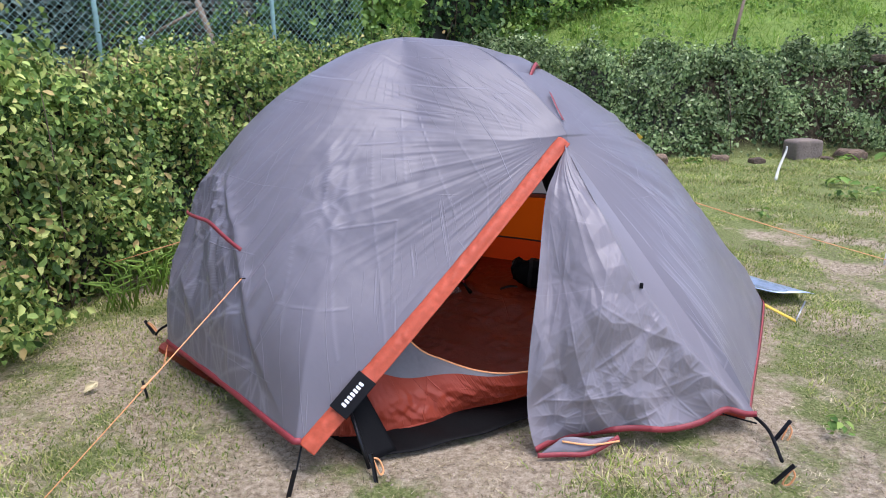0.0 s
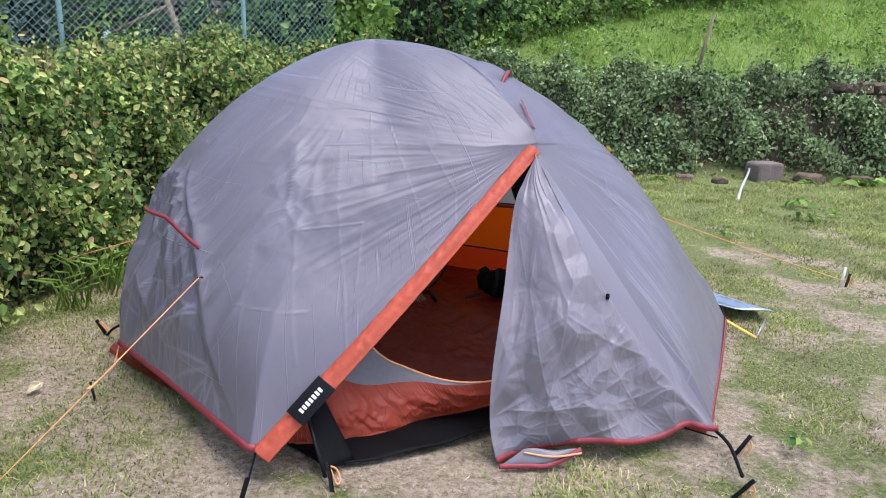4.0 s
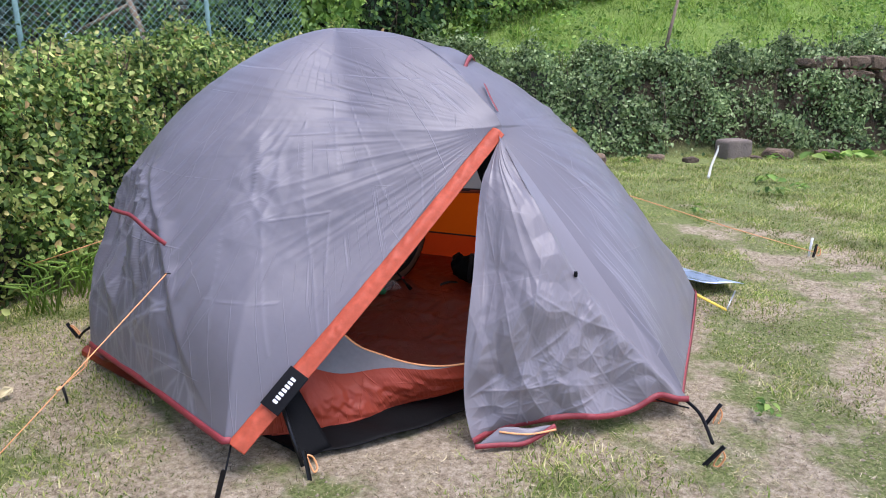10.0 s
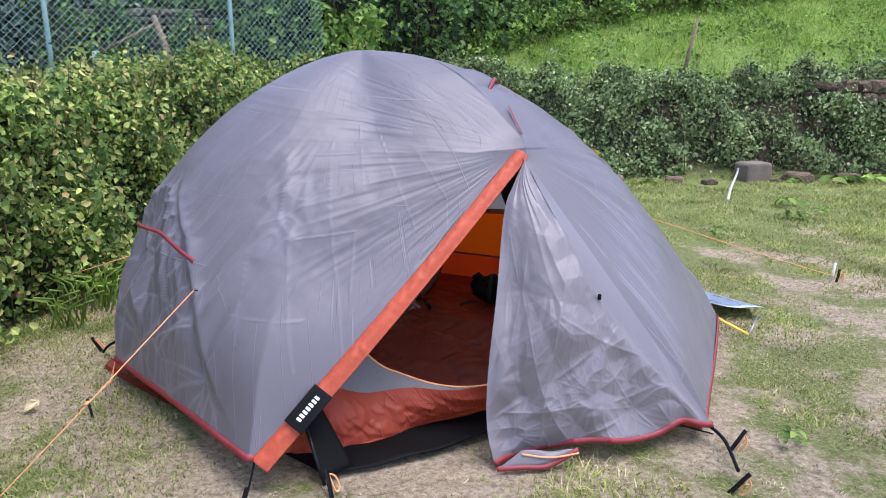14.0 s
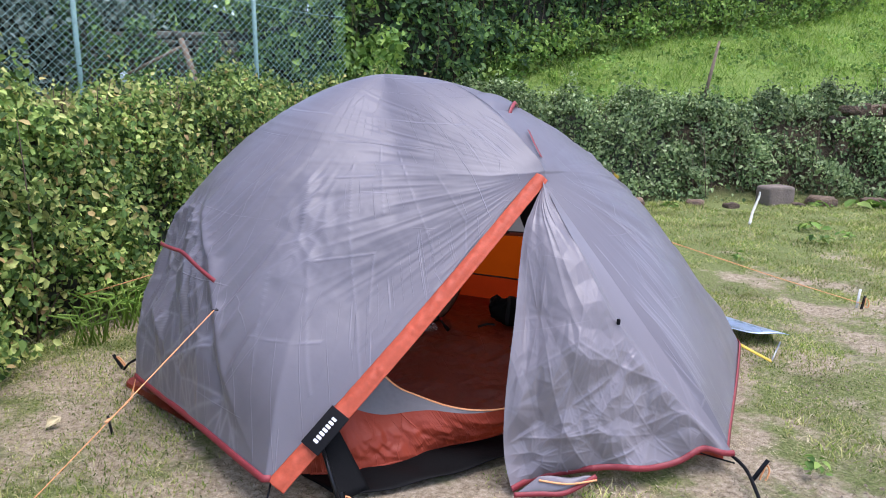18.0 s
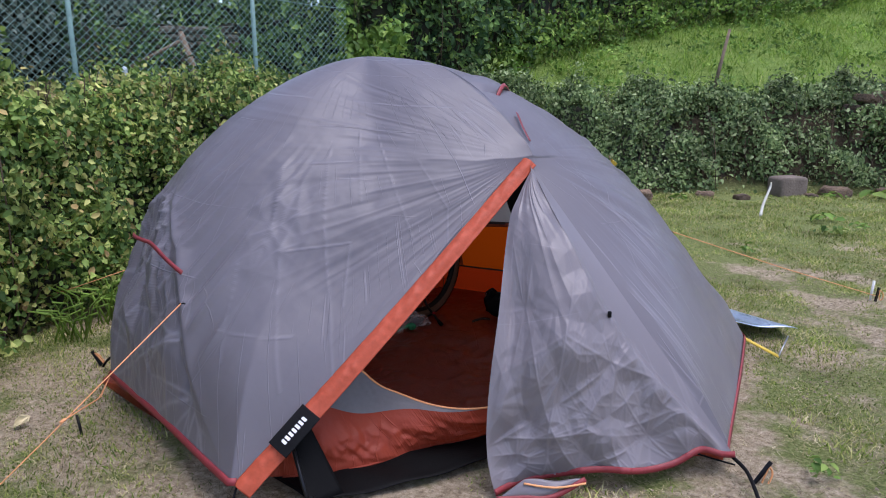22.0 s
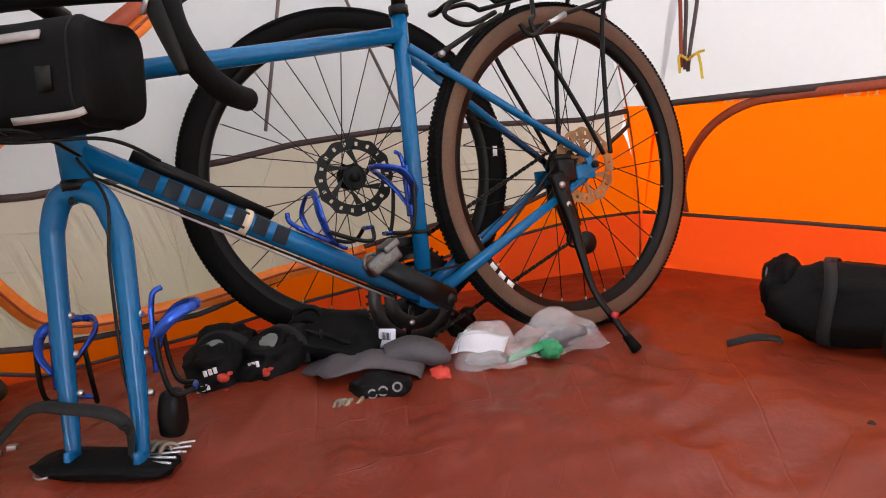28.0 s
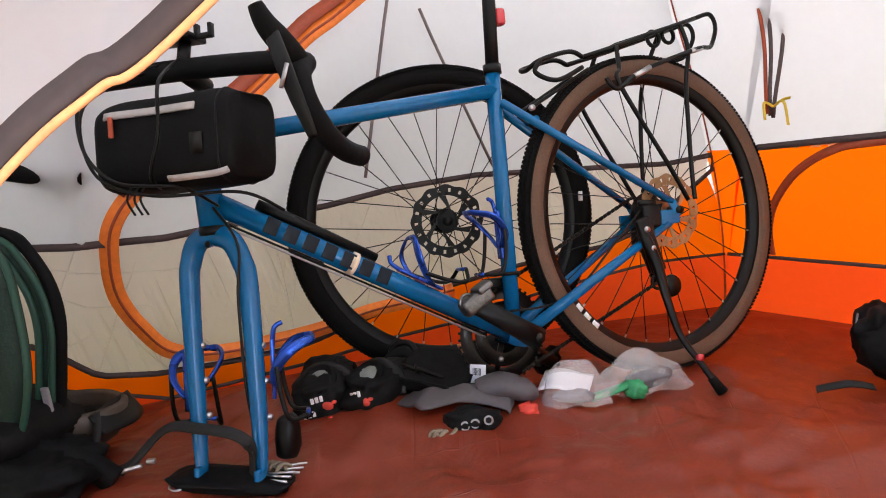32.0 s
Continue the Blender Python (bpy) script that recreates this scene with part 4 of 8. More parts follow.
for k, (x, y, r) in enumerate(((1.69, -1.02, 0.055), (4.0, 3.1, 0.14), (2.9, 2.3, 0.08), (-0.5, -1.7, 0.07), (4.4, 3.3, 0.10), (4.32, 3.77, 0.16), (5.9, 5.35, 0.26), (6.5, 5.5, 0.30), (5.35, 5.45, 0.16), (3.4, 5.3, 0.15), (7.2, 5.6, 0.3))):
    weed(x, y, r, 100 + k)
M_FRESH = leaf_material("fresh_grass", [(0.0, (0.08, 0.17, 0.02)), (1.0, (0.28, 0.42, 0.08))])
for k, (x, y) in enumerate(((-1.36, 0.62), (-1.42, 0.30), (-1.40, 0.95))):
    g = np.random.default_rng(200 + k)
    root = thing("tall_grass_tuft", "tuft of long bright green grass at the hedge foot", "grass", (x, y, 0), "grass tufts")
    bl = []
    for j in range(26):
        a, L_ = g.uniform(0, 2 * math.pi), g.uniform(0.15, 0.34)
        b0 = np.array([x + g.normal(0, 0.04), y + g.normal(0, 0.04), 0.0])
        dd = np.array([math.cos(a), math.sin(a), 0])
        bl.append(ribbon([b0, b0 + dd * L_ * 0.25 + np.array([0, 0, L_ * 0.7]), b0 + dd * L_ * 0.7 + np.array([0, 0, L_ * 0.85])], np.cross(dd, (0, 0, 1)) + dd * 0.3, 0.010, 0.001))
    part("blade_clump", joined(*bl), M_FRESH, root)["kind"] = "stuff"


# ---- crumbs of earth and dry stalks on the bare patches ----
def earth_crumbs(n, seed):
    g = np.random.default_rng(seed)
    x, y = g.uniform(-1.5, 3.6, n), g.uniform(-2.4, 1.6, n)
    k = np.array([noise.noise(Vector((a * 1.1, b * 1.1, 0.3))) for a, b in zip(x, y)])
    ok = (k < 0.15) & ((y < -1.05) | (x > 1.9) | (x < -1.05))
    x, y = x[ok], y[ok]
    n = len(x)
    c = np.stack([x, y, ground_z(x, y) + 0.001], 1)
    s = (0.003 + 0.006 * g.uniform(0, 1, n) ** 4)[:, None, None]
    o = np.array([(1, 0, 0), (0, 1, 0), (-1, 0, 0), (0, -1, 0), (0, 0, 0.8), (0, 0, -0.8)])[None] * g.uniform(0.6, 1.3, (n, 6, 1)) + g.normal(0, 0.15, (n, 6, 3))
    v = (c[:, None] + s * o).reshape(-1, 3)
    t = np.array([(0, 1, 4), (1, 2, 4), (2, 3, 4), (3, 0, 4), (1, 0, 5), (2, 1, 5), (3, 2, 5), (0, 3, 5)])
    return v, (np.arange(n)[:, None, None] * 6 + t[None]).reshape(-1, 3).tolist()


tagged(part("earth_crumbs", earth_crumbs(16000, 71), material("dry_earth", (0.30, 0.235, 0.16), 0.95, 0.35, 30, 200, 0.4), smooth=False), "small crumbs of dry earth and grit", "soil", kind="stuff")


# ---- grass ----
def grass(name, label, x0, x1, y0, y1, n, height, seed, cover, mat):
    """Short blades, thick where the turf holds and thin on bare earth."""
    g = np.random.default_rng(seed)
    x, y = g.uniform(x0, x1, n), g.uniform(y0, y1, n)
    k = np.array([noise.noise(Vector((a * 1.1, b * 1.1, 0.3))) + 0.55 * noise.noise(Vector((a * 3.4, b * 3.4, 1.3))) + 0.5 * noise.noise(Vector((a * 11, b * 11, 2.3))) for a, b in zip(x, y)])
    keep = k + 0.05 * (y - 1) + g.normal(0, 0.16, n) > cover
    inside = np.ones(len(x), bool)
    ring_ = [(-0.89, -0.36), (-0.10, -1.05), (1.32, -0.86), (1.83, 0.02), (1.70, 1.02), (0.9, 1.84), (-0.3, 1.54), (-0.98, 0.55)]
    for (ax_, ay_), (bx_, by_) in zip(ring_, ring_[1:] + ring_[:1]):
        inside &= (bx_ - ax_) * (y - ay_) - (by_ - ay_) * (x - ax_) > 0
    keep &= ~inside
    keep &= x > -1.9 + 0 * y
    x, y = x[keep], y[keep]
    n = len(x)
    z = ground_z(x, y)
    a = g.uniform(0, 2 * math.pi, n)
    h = height * g.uniform(0.4, 1.5, n) * np.array([max(0.35, 1 + 1.3 * noise.noise(Vector((a_ * 1.3, b_ * 1.3, 4.0)))) for a_, b_ in zip(x, y)])
    w = 0.0024 * g.uniform(0.7, 1.5, n) * (1 + 0.12 * np.clip(y, 0, 12))
    lean = g.uniform(0.2, 2.2, n) * h
    dx, dy = np.cos(a), np.sin(a)
    b = g.uniform(0, 2 * math.pi, n)
    v = np.stack([np.stack([x - w * dx, y - w * dy, z - 0.004], 1), np.stack([x + w * dx, y + w * dy, z - 0.004], 1),
                  np.stack([x + lean * 0.4 * np.cos(b) + w * 0.6 * dx, y + lean * 0.4 * np.sin(b) + w * 0.6 * dy, z + h * 0.6], 1),
                  np.stack([x + lean * np.cos(b), y + lean * np.sin(b), z + h], 1),
                  np.stack([x + lean * 0.4 * np.cos(b) - w * 0.6 * dx, y + lean * 0.4 * np.sin(b) - w * 0.6 * dy, z + h * 0.6], 1)], 1).reshape(-1, 3)
    k = np.arange(n)[:, None] * 5
    f = (k + np.array([[0, 1, 2, 4]])).tolist() + (k + np.array([[4, 2, 3]])).tolist()
    return tagged(part(name, (v, f), mat, smooth=False), label, "grass", kind="stuff")


M_TURF = leaf_material("short_turf", [(0.0, (0.08, 0.13, 0.022)), (0.35, (0.22, 0.30, 0.055)), (0.62, (0.42, 0.44, 0.13)), (0.82, (0.52, 0.47, 0.21)), (1.0, (0.62, 0.54, 0.34))], 0.7, 0.3, 0.2)
M_MEADOW = leaf_material("lush_meadow", [(0.0, (0.11, 0.20, 0.030)), (0.5, (0.18, 0.30, 0.040)), (0.9, (0.30, 0.42, 0.075)), (1.0, (0.42, 0.43, 0.16))], 0.7, 0.35, 0.2)
grass("turf", "short trampled campsite turf with dry blades", -1.9, 4.6, -2.3, 2.2, 230000, 0.014, 61, 0.02, M_TURF)
grass("lawn", "short grass towards the bank", 0.6, 9.0, 2.2, 6.0, 100000, 0.024, 62, -0.22, M_TURF)
def straw_litter(n, seed):
    """Dry stalks lying flat on the trampled earth."""
    g = np.random.default_rng(seed)
    x, y = g.uniform(-1.6, 3.8, n), g.uniform(-2.3, 2.2, n)
    keep = ((x - 0.35) / 1.30) ** 2 + ((y - 0.25) / 1.38) ** 2 > 1
    keep &= np.array([noise.noise(Vector((a * 2.1, b * 2.1, 7.0))) for a, b in zip(x, y)]) > -0.22
    x, y = x[keep], y[keep]
    a, l_, w = g.uniform(0, math.pi, len(x)), g.uniform(0.003, 0.013, len(x)), g.uniform(0.0004, 0.0010, len(x))
    dx, dy, z = np.cos(a) * l_, np.sin(a) * l_, ground_z(x, y) + 0.002 + g.uniform(0, 0.006, len(x))
    lift = g.uniform(-0.003, 0.006, len(x))
    v = np.stack([np.stack([x - dx - dy / l_ * w, y - dy + dx / l_ * w, z], 1), np.stack([x - dx + dy / l_ * w, y - dy - dx / l_ * w, z], 1),
                  np.stack([x + dx + dy / l_ * w, y + dy - dx / l_ * w, z + lift], 1), np.stack([x + dx - dy / l_ * w, y + dy + dx / l_ * w, z + lift], 1)], 1).reshape(-1, 3)
    return v, (np.arange(len(x))[:, None] * 4 + np.array([[0, 1, 2, 3]])).tolist()


M_STRAW = leaf_material("dry_straw", [(0.0, (0.06, 0.05, 0.02)), (0.4, (0.22, 0.18, 0.08)), (0.8, (0.48, 0.40, 0.22)), (1.0, (0.66, 0.57, 0.38))], 0.7, 0.1, 0.25)
tagged(part("straw_litter", straw_litter(85000, 91), M_STRAW, smooth=False), "dry straw and dead stalks on trampled earth", "straw", kind="stuff")
g_w = np.random.default_rng(77)
wx, wy = g_w.uniform(0.8, 14.0, 16000), g_w.uniform(6.8, 15.0, 16000)
wk = np.array([noise.noise(Vector((a * 0.8, b * 0.8, 2.0))) + 0.6 * noise.noise(Vector((a * 2.4, b * 2.4, 5.0))) for a, b in zip(wx, wy)])
wx, wy, wk = wx[wk > -0.05], wy[wk > -0.05], wk[wk > -0.05]
tagged(part("herbs", leaf_cloud(np.stack([wx, wy, ground_z(wx, wy) + 0.06 + 0.30 * wk * g_w.uniform(0, 1, len(wk))], 1), np.tile([0.0, -0.5, 0.9], (len(wx), 1)), 0.075, 78), M_VINE), "broad-leaved herbs among the meadow grass", "herbs", kind="stuff")
grass("meadow", "lush green grass on the slope above the bank", 0.5, 18.0, 6.9, 22.0, 60000, 0.16, 63, -2.0, M_MEADOW)

# ---- the tent ----
TENT_C, TENT_TOP, HEM_Z = np.array([0.164, -0.050]), 1.379, 0.10
FOOT = np.array([(-0.89, -0.39), (-0.134, -1.2), (1.43, -0.98), (1.89, 0.02), (1.75, 1.05), (0.9, 1.9), (-0.3, 1.6), (-1.02, 0.55)])
FULL_N = np.array([1.067, 1.39, 1.542, 1.642, 1.81, 2.312, 1.286, 1.261])
FULL_M = np.array([0.494, 0.5, 0.56, 0.607, 0.648, 0.657, 0.901, 0.586])
DOOR_FOOT, DOOR_TOP, DOOR_RIGHT = np.array([-0.118, -1.215, 0.10]), np.array([0.785, -0.525, 0.988]), np.array([1.43, -0.98, 0.06])


def foot_radius(az):
    az = np.asarray(az, float)
    d = np.stack([np.cos(az), np.sin(az)], -1)
    out = np.full(az.shape, 9.0)
    for i in range(len(FOOT)):
        a, b = FOOT[i] - TENT_C, FOOT[(i + 1) % len(FOOT)] - TENT_C
        e = b - a
        den = d[..., 0] * e[1] - d[..., 1] * e[0]
        t, s = (a[0] * e[1] - a[1] * e[0]) / den, (a[0] * d[..., 1] - a[1] * d[..., 0]) / den
        out = np.where((t > 0) & (s >= -1e-9) & (s <= 1 + 1e-9), np.minimum(out, t), out)
    return out


ROUND_AZ = np.linspace(-math.pi, math.pi, 361)[:-1]
_k = np.exp(-0.5 * (np.minimum(np.arange(360), 360 - np.arange(360)) / 22.0) ** 2)
ROUND_R = np.real(np.fft.ifft(np.fft.fft(foot_radius(ROUND_AZ + 1e-6)) * np.fft.fft(_k / _k.sum())))


def soft_radius(az):
    return np.interp((np.asarray(az) + math.pi) % (2 * math.pi) - math.pi, np.r_[ROUND_AZ, math.pi], np.r_[ROUND_R, ROUND_R[0]])


def round_the_tent(az, values):
    u = (np.asarray(az) % (2 * math.pi)) / (2 * math.pi) * 8
    i = np.floor(u).astype(int)
    f = u - i
    a, b, c, d = (values[(i + k) % 8] for k in (-1, 0, 1, 2))
    return b + 0.5 * f * (c - a + f * (2 * a - 5 * b + 4 * c - d + f * (3 * (b - c) + d - a)))


def fly_radius(az, z):
    h = np.clip((z - HEM_Z) / (TENT_TOP - HEM_Z), 0, 1)
    w = step(0.0, 0.5, h)
    plain = one_radius(az, h, w)
    even = sum(k * one_radius(np.asarray(az) + o, h, w) for o, k in ((-0.45, 0.12), (-0.3, 0.16), (-0.15, 0.18), (0.0, 0.08), (0.15, 0.18), (0.3, 0.16), (0.45, 0.12)))
    return plain + (even - plain) * step(0.25, 0.6, h)


def one_radius(az, h, w):
    return (foot_radius(az) * (1 - w) + soft_radius(az) * w) * np.maximum(1 - h ** round_the_tent(az, FULL_N), 1e-6) ** round_the_tent(az, FULL_M)


def door_edge(z, foot):
    t = np.clip((z - foot[2]) / (DOOR_TOP[2] - foot[2]), 0, 1)
    return foot + (DOOR_TOP - foot) * t + np.array([0, -0.05 * math.sin(math.pi * t), 0])


folds, small_folds = Crumple(3, 26, 2.5, 9.0), Crumple(5, 40, 8.0, 26.0)
side_large, side_small, star_folds = Origami(15, 7, (1.3, 1.0)), Origami(17, 9, (1.3, 1.0)), Origami(18, 9, (0.5, 0.5))
ripples = Ripple(19)
PACK_FOLDS = [((260.4, 1.053), (267.8, 0.512)), ((267.8, 0.512), (269.5, 0.30)), ((246.5, 0.488), (261.0, 0.478)), ((280.7, 1.072), (287.0, 0.738)), ((254.6, 0.716), (260.7, 0.336)), ((246.6, 0.681), (249.0, 0.40)), ((270.7, 0.73), (270.0, 0.55)), ((256.5, 0.715), (271.0, 0.735)), ((256.0, 0.98), (270.0, 0.985)), ((293.0, 0.99), (297.5, 0.83)), ((272.0, 1.10), (273.5, 0.86)), ((247.7, 0.978), (251.5, 0.767))]
APEX = np.array([0.785, -0.525, 0.995])
PANEL_MID, PANEL_ACROSS = unit((0.87, 0.03, -0.93)), unit((0.56, 0.80, 0.55))


def door_edges(z, foot):
    t = np.clip((z - foot[2]) / (DOOR_TOP[2] - foot[2]), 0, 1)[:, None]
    return foot + (DOOR_TOP - foot) * t + np.array([0, -0.05, 0]) * np.sin(math.pi * t)


def fly_points(u, w, lift=0.0, with_marks=False):
    """u runs from the right door edge round the back to the left door edge, w from hem to top."""
    u, w = np.asarray(u, float), np.asarray(w, float)
    h = 1 - (1 - w) ** 1.6
    z = HEM_Z + (TENT_TOP - HEM_Z) * h
    el_, er = door_edges(z, DOOR_FOOT) - [*TENT_C, 0], door_edges(z, DOOR_RIGHT) - [*TENT_C, 0]
    above = z >= DOOR_TOP[2]
    azl, azr = np.arctan2(el_[:, 1], el_[:, 0]) + 2 * math.pi, np.arctan2(er[:, 1], er[:, 0])
    az = azr + (azl - azr) * u
    r = fly_radius(az, z)
    kl = np.where(above, 0, np.hypot(el_[:, 0], el_[:, 1]) / np.maximum(fly_radius(azl, z), 1e-6) - 1)
    kr = np.where(above, 0, np.hypot(er[:, 0], er[:, 1]) / np.maximum(fly_radius(azr, z), 1e-6) - 1)
    r = r * (1 + kl * np.exp(-(((azl - az) / 0.35) ** 2))) * (1 + kr * np.exp(-(((az - azr) / 0.35) ** 2)))
    p = np.stack([TENT_C[0] + r * np.cos(az), TENT_C[1] + r * np.sin(az), z], 1)
    edge = np.minimum(1.0, 9 * np.minimum(u, 1 - u) + above) * np.minimum(1, 5 * w)
    s_, t_ = az * 1.15, w * 1.75
    crown = np.minimum(1.0, (1 - h) * 4 + 0.1)
    k = edge * crown * (0.0035 * folds(p) + 0.0007 * small_folds(p))
    # the crumpled panel at the side, behind the seam that stands up along the pole
    seam_az = np.radians(np.interp(z, [0.10, 0.225, 0.365, 0.535, 0.70, 0.884], [254.5, 247.0, 241.6, 237.9, 231.3, 216.0]))
    behind = seam_az - az
    low = step(0.93, 0.80, z)
    side = step(0.01, 0.09, behind) * step(math.radians(186), math.radians(196), az) * low
    near = side > 0.01
    if near.any():
        a_, b_ = s_[near], t_[near]
        k[near] += (side * edge)[near] * (0.15 * side_large(a_ - 3.8, b_ * 0.7) + 0.38 * side_small(a_ - 3.8, b_ * 0.75) + 0.0045 * np.maximum(side_small.crease(a_ - 3.8, b_ * 0.75, 0.006), side_large.crease(a_ - 3.8, b_ * 0.7, 0.007)) + 0.0100 * ripples.sharp(a_ * 21 + 2 * b_, b_ * 2.2) + 0.0035 * ripples.sharp(a_ * 43 - 9 * b_, b_ * 6 + 4) - 0.030)
    k += 0.019 * np.exp(-np.abs(behind) / 0.035) * low * np.minimum(1, 5 * w)
    # folds drawn slantwise up from that seam
    across = s_ * 0.87 - t_ * 0.5
    drawn = step(0.0, 0.06, -behind) * np.exp(-np.maximum(-behind, 0) / 0.26) * step(0.10, 0.3, z) * step(1.16, 0.95, z) * (az > math.pi)
    k += drawn * edge * (0.0130 * ripples.sharp(across * 19, t_ * 1.4 + 5) + 0.0060 * ripples(across * 36 + 3, t_ * 2))
    # wrinkles that run out from the top of the door over the front
    rel = p - APEX
    up_, out_ = rel @ np.array([-0.1, -0.15, 0.98]), rel @ np.array([-0.82, -0.56, 0.10])
    ang, dist = np.arctan2(up_, out_), np.hypot(up_, out_)
    rd = np.array([-0.727, 0.686])
    off = (p[:, 0] - 0.783) * rd[1] - (p[:, 1] + 0.50) * rd[0]
    front = step(0.03, -0.05, off) * (az > math.pi) * step(0.03, 0.16, dist)
    fan = front * step(1.10, 0.45, dist) * np.minimum(dist, 0.5) / 0.5
    k += fan * crown * (0.0024 * ripples(ang * 17 + 40, dist * 3.1) + 0.0020 * ripples.sharp(ang * 30 + 9, dist * 4.5) + 0.0012 * ripples(ang * 61, dist * 7))
    beside = front * np.exp(-np.abs(ang + 0.62) / 0.11) * step(0.95, 0.75, dist)
    k += beside * (0.0032 * ripples.sharp(ang * 44 + dist * 6, dist * 5 + 3))
    # an old crush mark in the middle of the front
    star = np.exp(-(((az - math.radians(252)) / 0.15) ** 2 + ((z - 0.80) / 0.17) ** 2) ** 1.5) * (az > math.pi)
    k += 0.13 * star * star_folds(s_ - 4.8, t_ - 0.55)
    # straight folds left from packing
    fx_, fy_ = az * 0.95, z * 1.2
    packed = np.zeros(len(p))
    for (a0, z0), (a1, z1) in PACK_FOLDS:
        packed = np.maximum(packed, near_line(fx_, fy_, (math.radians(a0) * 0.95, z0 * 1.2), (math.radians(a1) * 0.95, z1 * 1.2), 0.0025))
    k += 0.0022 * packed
    # where the sheet's crease highlights are painted pale
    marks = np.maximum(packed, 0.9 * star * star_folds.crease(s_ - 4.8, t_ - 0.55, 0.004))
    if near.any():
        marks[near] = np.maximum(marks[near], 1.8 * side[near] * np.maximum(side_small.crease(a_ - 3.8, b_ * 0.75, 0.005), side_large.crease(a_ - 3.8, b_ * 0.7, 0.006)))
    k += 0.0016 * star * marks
    # the pole ridge from the top to the door
    k += 0.024 * np.exp(-np.abs(off) / 0.045) * step(0.94, 1.04, z) * step(1.379, 1.32, z) * (p[:, 1] < 0.1)
    # folds pulled tight from the top of the door to the pegs of the open side
    pm, pa = rel @ PANEL_MID, rel @ PANEL_ACROSS
    turn_, far_ = np.arctan2(pa, pm), np.hypot(pa, pm)
    right = step(0.30, 0.22, u) * step(1.12, 0.98, z) * step(0.04, 0.2, far_) * step(0.02, 0.12, z - HEM_Z) * np.minimum(1, 22 * u)
    tight = 0.35 + 0.65 * step(-0.05, 0.25, turn_)
    k += right * tight * (0.016 * np.minimum(far_, 0.6) * ripples.sharp(turn_ * 7.5 + 0.4, far_ * 0.8 + 7) + 0.010 * np.minimum(far_, 0.5) * ripples.sharp(turn_ * 19 + 3, far_ * 1.6) * step(1.1, 0.5, far_))
    p = p + np.stack([np.cos(az), np.sin(az), 0.5 + 0 * az], 1) * (k + lift)[:, None]
    p[:, 2] = np.where(w == 0, 0.105 - 0.05 * np.exp(-((u / 0.06) ** 2)), p[:, 2])
    return (p, marks) if with_marks else p


def fly_point(u, w, lift=0.0):
    return fly_points([u], [w], lift)[0]


tent = thing("tent", "grey dome tent with orange door edging, its door half open", "tent", (0.4, 0.1, 0))
NU, NW = 760, 390
uu, ww = np.meshgrid(np.linspace(0, 1, NU + 1) - 0.85 * np.sin(2 * math.pi * np.linspace(0, 1, NU + 1)) / (2 * math.pi), np.linspace(0, 1, NW + 1))
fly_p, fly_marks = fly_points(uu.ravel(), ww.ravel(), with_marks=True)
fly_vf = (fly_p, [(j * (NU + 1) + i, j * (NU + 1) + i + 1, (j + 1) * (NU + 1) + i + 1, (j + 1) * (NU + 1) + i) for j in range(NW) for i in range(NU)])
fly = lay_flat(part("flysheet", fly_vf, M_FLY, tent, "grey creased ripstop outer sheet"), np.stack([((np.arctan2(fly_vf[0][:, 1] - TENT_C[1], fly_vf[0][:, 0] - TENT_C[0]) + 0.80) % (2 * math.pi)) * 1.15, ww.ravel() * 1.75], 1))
lightened(fly, fly_marks)
hem_line = np.array([fly_point(u, 0.0, 0.002) for u in np.linspace(0, 1, 260)])
part("hem", ribbon(hem_line + np.array([0, 0, 0.008]), np.stack([hem_line[:, 0] - TENT_C[0], hem_line[:, 1] - TENT_C[1], 0 * hem_line[:, 0] + 0.6], 1), 0.022, 0.003), M_HEM, tent, "red hem tape")

# the orange edging up the left side of the door
band_line = np.array([door_edge(z, DOOR_FOOT) for z in np.linspace(0.10, 0.985, 60)])
BAND_N = unit((-0.15, -0.80, 0.58))
band_side = unit(np.cross(band_line[-1] - band_line[0], BAND_N))
wave, band_facets = Crumple(11, 14, 10, 40), Facets(12)


def band_fn(u, w):
    i = w * 59
    p = band_line[int(i)] if int(i) >= 59 else band_line[int(i)] + (band_line[int(i) + 1] - band_line[int(i)]) * (i - int(i))
    wd = mix(0.066, 0.056, w)
    q = p + band_side * (u - 0.15) * wd + BAND_N * (0.012 * math.sin(math.pi * min(1, u * 1.1)) + 0.006)
    return q + BAND_N * (0.0022 * float(wave(q)) + 0.0040 * float(band_facets(w * 42 + u, u * 2.2 + w * 9)) * math.sin(math.pi * min(1, u + 0.1)))


part("door_edging", thick(grid(band_fn, 12, 220), 0.003), M_BAND, tent, "orange cloth edging of the open door")

# the door flap
LEFT_EDGE = smooth_line([(0.80, -0.57, 0.955), (0.752, -0.635, 0.875), (0.708, -0.715, 0.78), (0.662, -0.90, 0.52), (0.625, -1.01, 0.28), (0.618, -1.07, 0.12), (0.640, -1.125, 0.012)], 12)
RIGHT_EDGE = np.array([door_edge(z, DOOR_RIGHT) for z in np.linspace(0.975, 0.052, 61)])
flap_folds = Crumple(21, 22, 2.2, 7.0)
flap_large, flap_mid, flap_small = Origami(22, 7, (0.9, 1.1)), Origami(29, 10, (0.9, 1.1)), Origami(33, 13, (0.9, 1.1))


def along_rows(rows, t):
    i = t * (len(rows) - 1)
    k = np.minimum(i.astype(int), len(rows) - 2)
    return rows[k] + (rows[k + 1] - rows[k]) * (i - k)[:, None]


